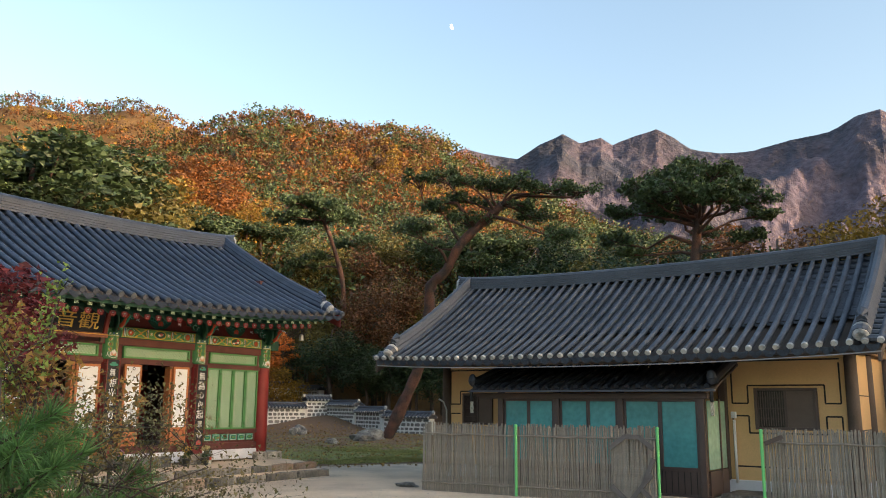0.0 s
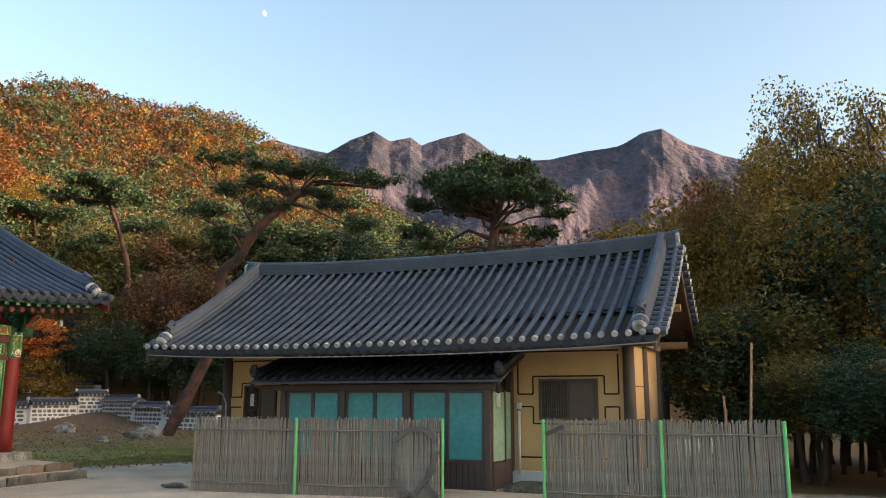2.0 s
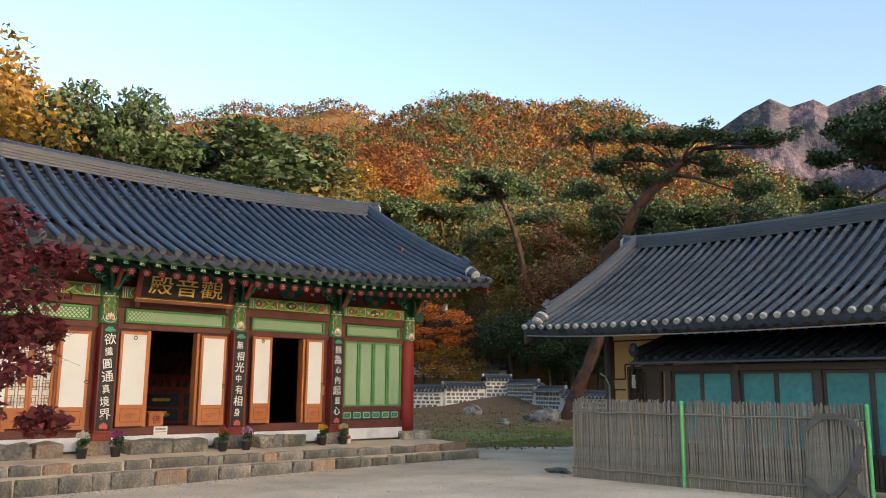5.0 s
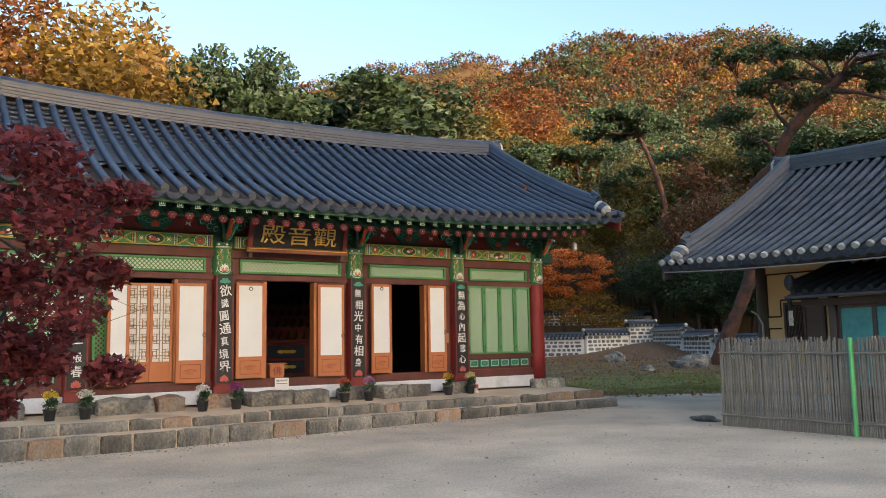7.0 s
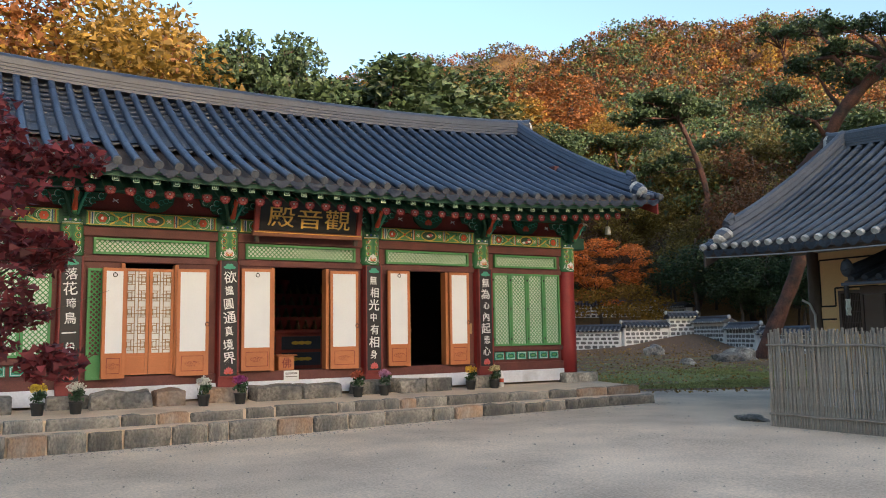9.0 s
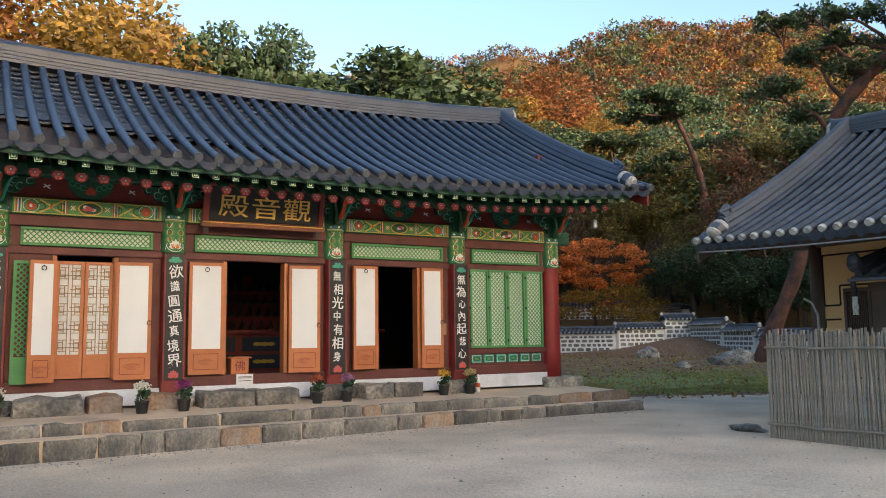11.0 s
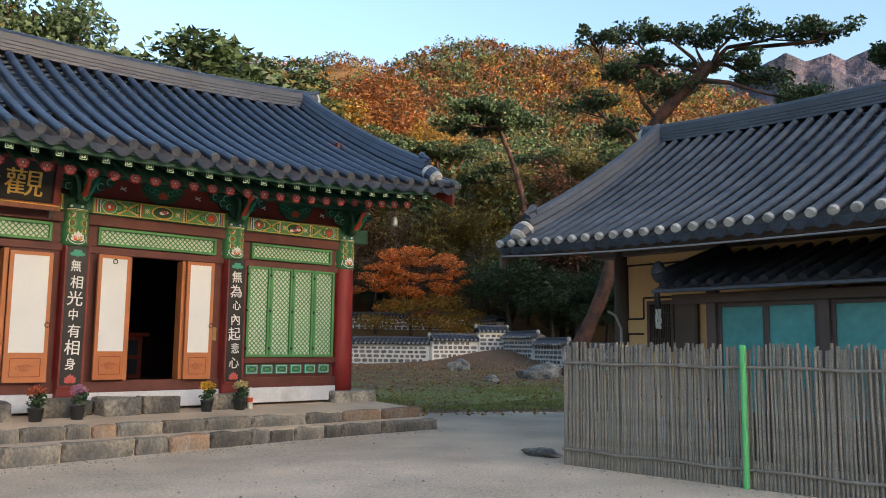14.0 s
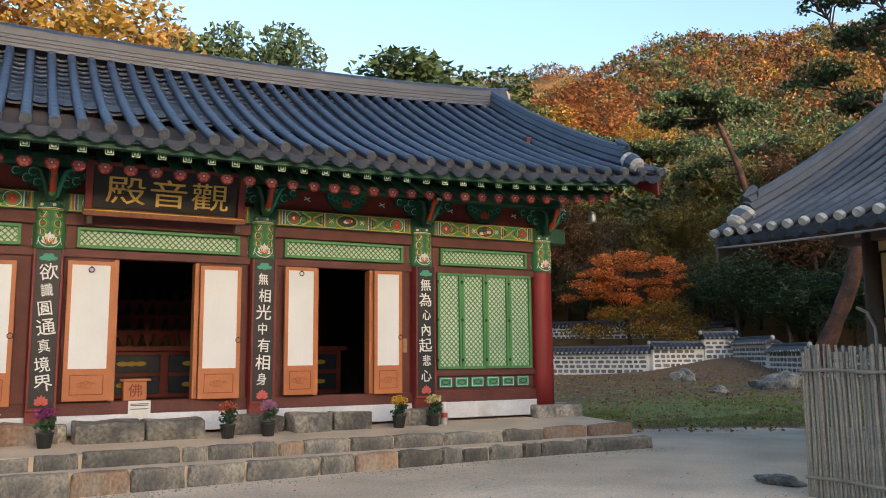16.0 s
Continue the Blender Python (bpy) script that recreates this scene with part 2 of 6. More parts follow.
def tube(bm, pts, radii, seg=8, caps=True, mi=0):
    """A round bar through pts."""
    pts = [Vector(p) for p in pts]
    if not isinstance(radii, (list, tuple)):
        radii = [radii] * len(pts)
    rings = []
    for i, p in enumerate(pts):
        d = (pts[min(i + 1, len(pts) - 1)] - pts[max(i - 1, 0)]).normalized()
        if i == 0:
            s = d.cross(Vector((0, 0, 1)) if abs(d.z) < 0.95 else Vector((1, 0, 0))).normalized()
        s = (s - d * s.dot(d)).normalized()
        u = s.cross(d)
        rings.append([bm.verts.new(p + (s * math.cos(k * 2 * math.pi / seg) + u * math.sin(k * 2 * math.pi / seg)) * radii[i]) for k in range(seg)])
    for r0, r1 in zip(rings, rings[1:]):
        for k in range(seg):
            bm.faces.new((r0[k], r0[(k + 1) % seg], r1[(k + 1) % seg], r1[k])).material_index = mi
    if caps:
        bm.faces.new(rings[0][::-1]).material_index = mi
        bm.faces.new(rings[-1]).material_index = mi


def prism(bm, outline, axis, a0, a1, mi=0):
    """Extrudes an outline of (u, v) along an axis: x -> (y, z), y -> (x, z), z -> (x, y)."""
    def at(u, v, a):
        return {"x": (a, u, v), "y": (u, a, v), "z": (u, v, a)}[axis]
    lo, hi = [bm.verts.new(at(u, v, a0)) for u, v in outline], [bm.verts.new(at(u, v, a1)) for u, v in outline]
    n = len(outline)
    for i in range(n):
        bm.faces.new((lo[i], lo[(i + 1) % n], hi[(i + 1) % n], hi[i])).material_index = mi
    bm.faces.new(lo[::-1]).material_index = mi
    bm.faces.new(hi).material_index = mi


def lerp_list(rows, v):
    if v <= rows[0][0]:
        return rows[0][1]
    for (a0, b0), (a1, b1) in zip(rows, rows[1:]):
        if v <= a1:
            k = (v - a0) / (a1 - a0)
            return b0 + (b1 - b0) * k
    return rows[-1][1]


def smooth01(v):
    v = min(max(v, 0.0), 1.0)
    return v * v * (3 - 2 * v)


# ---- ground: one sheet to the horizon ----
HILL = [(-12, 5), (5, 8), (15, 10.5), (22, 12.5), (25, 14.3), (27, 15.4), (29.4, 16.4), (31.4, 17.6), (33, 18.4), (34.5, 19.2), (37, 19.5), (40, 19.2), (42, 19.45), (44.6, 20.1), (46.7, 19.9), (48.7, 19.5), (50.75, 18.7), (52.4, 17.9), (56, 16.6), (60, 15.2), (72, 15.0), (100, 15.6), (120, 12), (150, 8)]
BACK = [(40, 12), (48, 16.5), (51.4, 18.6), (53, 19.4), (55.3, 19.75), (57, 19.1), (59.6, 18.9), (61.6, 19.1), (63.5, 18.4), (70, 17), (80, 14)]
FAR = [(-20, 11), (-6, 13.8), (-2.2, 15.7), (-0.2, 16.4), (1.9, 17.3), (3.6, 18.4), (5.1, 18.2), (6.7, 17.5), (9, 17.3), (11.4, 16.75), (13.4, 16.75), (15.5, 17.3), (16.5, 18.1), (17.7, 18.8), (19.4, 18.4), (20.8, 17.95), (21.6, 18.5), (23.1, 18.1), (24.3, 18.75), (26, 18.05), (27.6, 17.1), (29.2, 17.4), (31.5, 17.9), (40, 14), (60, 10)]


def ground_z(x, y):
    # the court, slightly lower towards the hall's far end
    z = -0.1 * smooth01((16 - x) / 10) * smooth01((y - 6) / 6)
    # planted bank by the start of the walk
    z += 0.55 * smooth01((4.6 - x - 0.25 * max(y, 0)) / 3.6) * smooth01((7 - y) / 3)
    # verge and leaf mound behind the hall and the shed
    s = (x - 18) * 0.5 + (y - 17) * 0.86
    z += 0.5 * smooth01((s - 2.5) / 18) + 0.85 * math.exp(-((x - 40.2) ** 2 + (y - 35.2) ** 2) / 17)
    dx, dy = x - 6, y - 3
    r = math.hypot(dx, dy)
    az = math.degrees(math.atan2(dy, dx))
    if az < -130:
        az += 360
    if r > 44 and -25 < az < 160:
        side = smooth01((az + 25) / 12) * smooth01((160 - az) / 20)
        top = math.tan(radians(lerp_list(HILL, az))) * 200 + 0.6
        v = (r - 48) / 152
        near = 6 * smooth01((r - 47) / 40)
        hill = near * max(0, 1 - v) + top * max(0, v) ** 1.5 if v < 1 else top * max(0.0, 1 - (v - 1) * 1.6)
        z += side * max(0, hill) * smooth01((r - 44) / 12)
        if r > 100:
            z += 4 * noise.noise((x / 45, y / 45, 0)) * smooth01((r - 100) / 100) * (1 if r < 190 else 0.3)
    if r > 300:
        b = math.tan(radians(lerp_list(BACK, az))) * 680 - 11 if 38 < az < 82 else 0
        z = max(z, b * max(0, 1 - max(0, abs(r - 680) - 25) / 300))
    # the shading mountain behind the walker
    q = -(x * math.cos(radians(SUN_AZ)) + y * math.sin(radians(SUN_AZ)))
    if q < -60:
        w = abs(-x * math.sin(radians(SUN_AZ)) + y * math.cos(radians(SUN_AZ)))
        z = max(z, 37 * smooth01((-q - 60) / 120) * smooth01((520 - w) / 200))
    return z


def cover(x, y):
    """How far litter, grass and forest floor cover the gravel."""
    s = (x - 18) * 0.5 + (y - 17) * 0.86
    k = smooth01((s - 2.2) / 1.6)
    litter = k if x > 14 else 0
    litter = max(litter, smooth01((3.4 - x) / 2.4) * smooth01((y + 1 - x) / 2) * smooth01((8 - y) / 2))
    grass = (0.52 * math.exp(-((s - 5.5) / 3.2) ** 2) + 0.42 * smooth01((s - 5) / 3) * smooth01((23 - s) / 6) * smooth01((31 - 0.55 * y - 0.3 * x) / 4)) if x > 17 else 0
    r = math.hypot(x - 8, y - 6)
    wood = max(smooth01((r - 46) / 10), smooth01((x - 18.5) / 3) * smooth01((3 - y) / 3), smooth01((y - 28) / 4) * smooth01((22 - x) / 4), smooth01((-6 - y) / 4), smooth01((-5 - x) / 4))
    return litter, grass, wood


def build_ground():
    cx, cy = 14.0, 12.0
    radii = [0.0] + [0.75 * i for i in range(1, 48)]
    while radii[-1] < 2300:
        radii.append(radii[-1] * 1.045 + 0.3)
    n = 288
    verts, faces, cov = [(cx, cy, ground_z(cx, cy))], [], [(*cover(cx, cy), 1)]
    for r in radii[1:]:
        for k in range(n):
            t = 2 * math.pi * k / n
            x, y = cx + r * math.cos(t), cy + r * math.sin(t)
            verts.append((x, y, ground_z(x, y)))
            cov.append((*cover(x, y), 1))
    faces += [(0, 1 + k, 1 + (k + 1) % n) for k in range(n)]
    for i in range(len(radii) - 2):
        a0, a1 = 1 + i * n, 1 + (i + 1) * n
        faces += [(a0 + k, a1 + k, a1 + (k + 1) % n, a0 + (k + 1) % n) for k in range(n)]
    me = bpy.data.meshes.new("ground")
    me.from_pydata(verts, [], faces)
    col = me.attributes.new("cover", "FLOAT_COLOR", "POINT")
    col.data.foreach_set("color", np.array(cov, dtype=np.float32).ravel())
    me.polygons.foreach_set("use_smooth", [True] * len(faces))
    return tagged(link_mesh("ground", me, GROUND), "sandy gravel court with grass verge, leaf litter and wooded hills", "ground", kind="structure")


build_ground()


def far_mountain():
    """The craggy granite ridge at the head of the valley."""
    azs = [-24 + 0.12 * k for k in range(740)]
    verts, faces = [], []
    steps = 26
    for j in range(steps + 1):
        k = j / steps
        for az in azs:
            a_ = radians(az)
            r = 1130 + 370 * k
            crest = math.tan(radians(lerp_list(FAR, az))) * 1500
            x, y = 6 + r * math.cos(a_), 3 + r * math.sin(a_)
            q = Vector((x / 170, y / 170, k * 1.3))
            spur = noise.noise(q) + 0.55 * noise.noise(q * 2.3) + 0.3 * noise.noise(q * 5.1) + 0.16 * noise.noise(q * 11)
            z = 90 + (crest - 90) * k + 75 * spur * (0.12 + 0.88 * math.sin(math.pi * k) ** 0.8) * (1 if k < 1 else 0.6)
            verts.append((x, y, z))
    n = len(azs)
    faces = [(j * n + i, j * n + i + 1, (j + 1) * n + i + 1, (j + 1) * n + i) for j in range(steps) for i in range(n - 1)]
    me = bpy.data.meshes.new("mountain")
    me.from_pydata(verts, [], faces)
    tagged(link_mesh("backdrop", me, HAZEROCK), "craggy granite mountain ridge at the valley head, tinted purple-blue for haze", "mountain", kind="structure")


far_mountain()

# ---- roofs ----
class Roof:
    """A gable roof, ridge along an axis. place(u, v, h): u along the ridge in metres, v from ridge (0) to eave (1), h above the slope."""

    def __init__(self, along, u0, u1, ridge, eave, zr, ze, lift_r, lift_e, back, flare=0.0):
        self.flare = flare
        self.along, self.u0, self.u1, self.ridge, self.eave = along, u0, u1, ridge, eave
        self.zr, self.ze, self.lift_r, self.lift_e, self.back = zr, ze, lift_r, lift_e, back

    def place(self, u, v, h=0.0, rear=False):
        c = abs((u - (self.u0 + self.u1) / 2) / ((self.u1 - self.u0) / 2))
        zr, ze = self.zr + self.lift_r * c ** 2.5, self.ze + self.lift_e * c ** 3
        u += self.flare * math.copysign(c ** 7 * v ** 1.6, u - (self.u0 + self.u1) / 2)
        across = self.ridge + ((self.back if rear else self.eave) - self.ridge) * v
        z = zr - (zr - ze) * (1.22 * v - 0.22 * v * v) + h
        return Vector((u, across, z)) if self.along == "x" else Vector((across, u, z))


def build_roof(owner, roof, gap, cover_mat, pan_mat, end_mat, r_tile, ridge_h, ridge_w):
    """Pan courses, cover rows with their end tiles, boards and the stacked ridges."""
    n = round((roof.u1 - roof.u0) / gap)
    gap = (roof.u1 - roof.u0) / n
    for rear in (False, True):
        courses = 34
        verts, faces = [], []
        cols = n * 4 + 1
        for i in range(courses):
            for edge in (0, 1):
                v = (i + edge * 1.12) / courses
                for k in range(cols):
                    u = roof.u0 + (roof.u1 - roof.u0) * k / (cols - 1)
                    dip = -0.045 * math.sin(math.pi * (k % 4) / 4)
                    verts.append(roof.place(u, min(v, 1.0), dip + (0.03 if edge else 0.0), rear))
            b0 = i * 2 * cols
            faces += [(b0 + k, b0 + k + 1, b0 + cols + k + 1, b0 + cols + k) for k in range(cols - 1)]
            # front lip of each course
            b1 = len(verts)
            for k in range(cols):
                p = verts[b0 + cols + k]
                verts.append(p - Vector((0, 0, 0.03)))
            faces += [(b0 + cols + k, b0 + cols + k + 1, b1 + k + 1, b1 + k) for k in range(cols - 1)]
        me = bpy.data.meshes.new("pan_tiles")
        me.from_pydata([tuple(p) for p in verts], [], faces)
        tagged(link_mesh("pan_tiles", me, pan_mat, owner), "dark concave pan tiles", kind="stuff")
        under = bmesh.new()
        g = [[under.verts.new(roof.place(roof.u0 + (roof.u1 - roof.u0) * k / 24, j / 6, -0.12, rear)) for k in range(25)] for j in range(7)]
        for j in range(6):
            for k in range(24):
                under.faces.new((g[j][k], g[j][k + 1], g[j + 1][k + 1], g[j + 1][k]))
        part("roof_board", under, WOODG, owner)
        for k in range(n + 1):
            u = roof.u0 + gap * k
            bm = bmesh.new()
            segs = 16
            for j in range(segs):
                pts = [roof.place(u, v, 0.05, rear) for v in (j / segs, (j + 0.985) / segs)]
                tube(bm, pts, [r_tile * 0.975, r_tile * 1.015], 10, j == 0)
            part("cover_tile_strip", bm, cover_mat, owner, smooth=True)
            if not rear:
                bm = bmesh.new()
                p = roof.place(u, 0.998, 0.055)
                q = roof.place(u, 1.012, 0.05)
                tube(bm, [p, q], [r_tile * 1.08, r_tile * 1.0], 12)
                part("eave_tile", bm, end_mat, owner)
                if k < n:
                    bm = bmesh.new()
                    w = gap - 0.02
                    ring0, ring1 = [], []
                    for j in range(9):
                        uu = u + 0.01 + w * j / 8
                        zz = -0.02 - 0.05 * math.sin(math.pi * j / 8)
                        ring0.append(bm.verts.new(roof.place(uu, 1.004, zz + 0.045)))
                        ring1.append(bm.verts.new(roof.place(uu, 1.008, zz - 0.035 - 0.045 * math.sin(math.pi * j / 8))))
                    for j in range(8):
                        bm.faces.new((ring0[j], ring0[j + 1], ring1[j + 1], ring1[j]))
                    bmesh.ops.solidify(bm, geom=bm.faces[:], thickness=0.025)
                    part("drip_tile", bm, cover_mat, owner)
    # main ridge in stacked courses
    for lay in range(5):
        bm = bmesh.new()
        k = 40
        wdt = ridge_w * (0.5 if lay < 4 else 0.42) * (1 - 0.03 * lay)
        h0, h1 = ridge_h * lay / 5, ridge_h * (lay + 0.86) / 5
        rows = []
        for i in range(k + 1):
            u = roof.u0 + (roof.u1 - roof.u0) * i / k
            c = roof.place(u, 0, 0)
            side = Vector((0, 1, 0)) if roof.along == "x" else Vector((1, 0, 0))
            rows.append([bm.verts.new(c + side * s * wdt + Vector((0, 0, h))) for s, h in ((-1, h0), (1, h0), (1, h1), (-1, h1))])
        for r0, r1 in zip(rows, rows[1:]):
            for j in range(4):
                bm.faces.new((r0[j], r0[(j + 1) % 4], r1[(j + 1) % 4], r1[j]))
        bm.faces.new(rows[0][::-1])
        bm.faces.new(rows[-1])
        part("ridge_course", bm, cover_mat, owner)
    bm = bmesh.new()
    tube(bm, [roof.place(roof.u0 + (roof.u1 - roof.u0) * i / 40, 0, ridge_h + 0.01) for i in range(41)], 0.085, 8)
    part("ridge_cap", bm, cover_mat, owner)
    # ridge-end ornaments and descending ridges at both gables
    for u, s in ((roof.u0, -1), (roof.u1, 1)):
        bm = bmesh.new()
        c = roof.place(u, 0, 0)
        if roof.along == "x":
            prism(bm, [(c.y - 0.17, c.z - 0.05), (c.y + 0.17, c.z - 0.05), (c.y + 0.14, c.z + ridge_h * 0.8), (c.y, c.z + ridge_h + 0.1), (c.y - 0.14, c.z + ridge_h * 0.8)], "x", u + s * 0.002, u + s * 0.07)
        else:
            prism(bm, [(c.x - 0.17, c.z - 0.05), (c.x + 0.17, c.z - 0.05), (c.x + 0.14, c.z + ridge_h * 0.8), (c.x, c.z + ridge_h + 0.1), (c.x - 0.14, c.z + ridge_h * 0.8)], "y", u + s * 0.002, u + s * 0.07)
        part("ridge_end_tile", bm, MORTAR, owner, "pale mortared ridge-end tile")
        bm = bmesh.new()
        c = roof.place(u, 0, ridge_h)
        horn = [c + (Vector((s * d, 0, h)) if roof.along == "x" else Vector((0, s * d, h))) for d, h in ((-0.25, -0.02), (0.0, 0.03), (0.1, 0.12))]
        tube(bm, horn, [0.09, 0.08, 0.03], 8)
        part("ridge_horn", bm, cover_mat, owner)
        for rear in (False, True):
            uu = u - s * 0.33
            for lay, (hh, rad) in enumerate(((0.1, 0.15), (0.22, 0.13), (0.33, 0.1))):
                bm = bmesh.new()
                vs = [0.0 + 0.93 * i / 14 for i in range(15)]
                tube(bm, [roof.place(uu, v, hh + 0.05 * max(0, v - 0.7), rear) for v in vs], rad, 8)
                part("descending_ridge", bm, cover_mat, owner)
            p, q = roof.place(uu, 0.93, 0.19, rear), roof.place(uu, 0.985, 0.13, rear)
            bm = bmesh.new()
            tube(bm, [p, p.lerp(q, 0.2), q, q.lerp(p, -0.15)], [0.15, 0.16, 0.14, 0.1], 12)
            part("ridge_stop_tile", bm, MORTAR, owner, "pale mortared stop tile")
            bm = bmesh.new()
            tube(bm, [p.lerp(q, 0.35), p.lerp(q, 0.85)], [0.168, 0.155], 10)
            part("stop_band", bm, cover_mat, owner)
            bm = bmesh.new()
            h0 = roof.place(uu, 0.9, 0.36, rear)
            tube(bm, [h0, h0.lerp(p, -0.1) + Vector((0, 0, 0.08)), h0.lerp(q, 0.5) + Vector((0, 0, 0.2))], [0.1, 0.1, 0.03], 8)
            part("ridge_horn", bm, cover_mat, owner)
            # short verge tiles over the gable edge
            for j in range(17):
                v0 = (j + 0.5) / 17
                a0, a1 = roof.place(u - s * 0.28, v0, 0.06, rear), roof.place(u + s * 0.16, v0, -0.01, rear)
                bm = bmesh.new()
                tube(bm, [a0, a1], [0.075, 0.085], 8)
                vt = part("verge_tile", bm, cover_mat, owner)
                bm = bmesh.new()
                tube(bm, [a1, a1.lerp(a0, -0.05)], [0.088, 0.07], 8)
                part("tile_end", bm, end_mat, vt)
            bm = bmesh.new()
            prof = [roof.place(u - s * 0.02, i / 10, 0, rear) for i in range(11)]
            for p0, p1 in zip(prof, prof[1:]):
                q = []
                for p, dz in ((p0, -0.03), (p1, -0.03), (p1, -0.36), (p0, -0.36)):
                    q.append(bm.verts.new(p + Vector((0, 0, dz))))
                bm.faces.new(q)
            bmesh.ops.remove_doubles(bm, verts=bm.verts[:], dist=0.001)
            bmesh.ops.solidify(bm, geom=bm.faces[:], thickness=0.05)
            part("bargeboard", bm, RED if roof.along == "x" else WOODG, owner)


# ---- the hall ----
COLS = [4.05, 6.45, 9.15, 12.12, 14.85, 17.3]
YF, YB = 18.45, 23.75
hall = thing("temple_hall", ((COLS[0] + COLS[-1]) / 2, 21.1, 0.45), "painted wooden temple hall with a blue-grey tiled gable roof", "temple hall")
hall_roof = Roof("x", 3.1, 18.25, 21.1, 16.6, 6.69, 4.28, 0.28, 0.3, 25.6, 0.36)
build_roof(hall, hall_roof, 0.315, TILE_H, TILE_P, TILE_E, 0.07, 0.36, 0.34)


def slab(name, owner, mats, dims, bevel=0.008, label=""):
    return part(name, boxb(*dims, bevel), mats, owner, label)


# columns, front and rear
for i, x in enumerate(COLS):
    for y in (YF, YB):
        bm = bmesh.new()
        tube(bm, [(x, y, z) for z in (0.55, 1.2, 2.2, 3.0, 3.02)], [0.215, 0.215, 0.205, 0.2, 0.2], 24)
        col = part("column", bm, REDC, hall, "round red lacquered column", True)
        if y == YF:
            bm = bmesh.new()
            tube(bm, [(x, y, z) for z in (2.98, 3.02, 3.6, 3.66)], [0.207, 0.212, 0.212, 0.205], 24)
            part("painted_collar", bm, COLLAR, col, "green painted collar with lotus pattern", True)
        bm = boxb(x - 0.33, x + (0.62 if i == 5 else 0.33), y - 0.36, y + 0.3, 0.36, 0.62, 0.04, 2)
        part("base_stone", bm, STONE, hall)


for x in (COLS[0], COLS[-1]):
    slab("end_wall", hall, BROWN, (x - 0.08, x + 0.08, YF + 0.2, YB - 0.2, 0.5, 5.6))
# rear wall, floor and ceiling are coloured near-black for the unlit inside
slab("rear_wall", hall, INNER_SHADE, (COLS[0], COLS[-1], YB - 0.06, YB + 0.06, 0.5, 4.2))
slab("plinth", hall, PLINTH, (COLS[0] - 0.1, COLS[-1] + 0.05, YF - 0.1, YF + 0.15, 0.45, 0.72), 0.01, "white plastered plinth")
slab("hall_floor", hall, INNER_SHADE, (COLS[0], COLS[-1], YF + 0.1, YB, 0.6, 0.8))
slab("inner_ceiling", hall, INNER_SHADE, (COLS[0], COLS[-1], YF + 0.1, YB, 4.0, 4.06))
slab("ground_sill", hall, BROWN, (COLS[0], COLS[-1], YF - 0.09, YF + 0.09, 0.72, 0.9))
slab("upper_rail", hall, BROWN, (COLS[0], COLS[-1], YF - 0.08, YF + 0.08, 2.9, 3.02))
slab("lintel", hall, BROWN, (COLS[0], COLS[-1], YF - 0.1, YF + 0.1, 3.345, 3.518))
slab("tie_beam", hall, DGREEN, (COLS[0] - 0.5, COLS[-1] + 0.5, YF - 0.14, YF + 0.14, 3.52, 3.8), 0.015)
slab("bracket_wall", hall, RED, (COLS[0], COLS[-1], YF - 0.06, YF + 0.06, 3.8, 4.3))
slab("eave_purlin", hall, DGREEN, (3.75, 17.6, YF - 0.32, YF - 0.1, 4.12, 4.32), 0.03)


# ---- steps and terrace ----
def stone_block(dx, dy, dz, seed):
    """A rough-hewn block, its top at z = 0 and its front at y = 0."""
    rnd = random.Random(seed)
    bm = boxb(-dx / 2, dx / 2, 0, dy, -dz, 0, 0.03, 2)
    bmesh.ops.subdivide_edges(bm, edges=[e for e in bm.edges if e.calc_length() > 0.25], cuts=2, use_grid_fill=True)
    off = Vector((seed * 3.7, seed * 1.9, 0))
    for v in bm.verts:
        v.co += noise.noise_vector(v.co * 3.0 + off) * 0.03 + noise.noise_vector(v.co * 9.0 + off) * 0.012
        v.co += Vector((rnd.uniform(-1, 1) * 0.006, rnd.uniform(-1, 1) * 0.008, 0))
    return bm


terrace = thing("stone_terrace", (10.6, 17.4, -0.1), "low two-step terrace of rough grey stone blocks", "terrace")
part("core", boxb(2.4, 17.93, 16.4, 26.2, -0.3, 0.19, 0), CEMENT, terrace)
fb = boxb(2.45, 17.93, 16.86, 26.2, 0.17, 0.352, 0)
for v in fb.verts:
    if v.co.y > 20 and v.co.z > 0.3:
        v.co.z = 0.68
part("terrace_floor", fb, CEMENT, terrace, "sandy cement terrace floor")
rnd = random.Random(5)
BLOCKS = [mesh_of("stone", stone_block(1, 0.16, 0.42, k), STONE if k % 4 else STONEB) for k in range(8)]
for y, z, x0, x1 in ((16.33, 0.195, 2.3, 17.98), (16.8, 0.362, 2.3, 17.98)):
    x = x0
    while x < x1 - 0.2:
        w = min(rnd.choice((0.35, 0.5, 0.6, 0.75, 0.9, 1.1)) * rnd.uniform(0.85, 1.15), x1 - x)
        if x1 - x - w < 0.25:
            w = x1 - x
        m = pose(x + w / 2, y + rnd.uniform(-0.015, 0.015), z + rnd.uniform(-0.012, 0.008), 0, 0, rnd.uniform(-0.6, 0.6)) @ Matrix.Diagonal((w - 0.03, 1, 1, 1))
        piece("stone", rnd.choice(BLOCKS), terrace, m)
        x += w

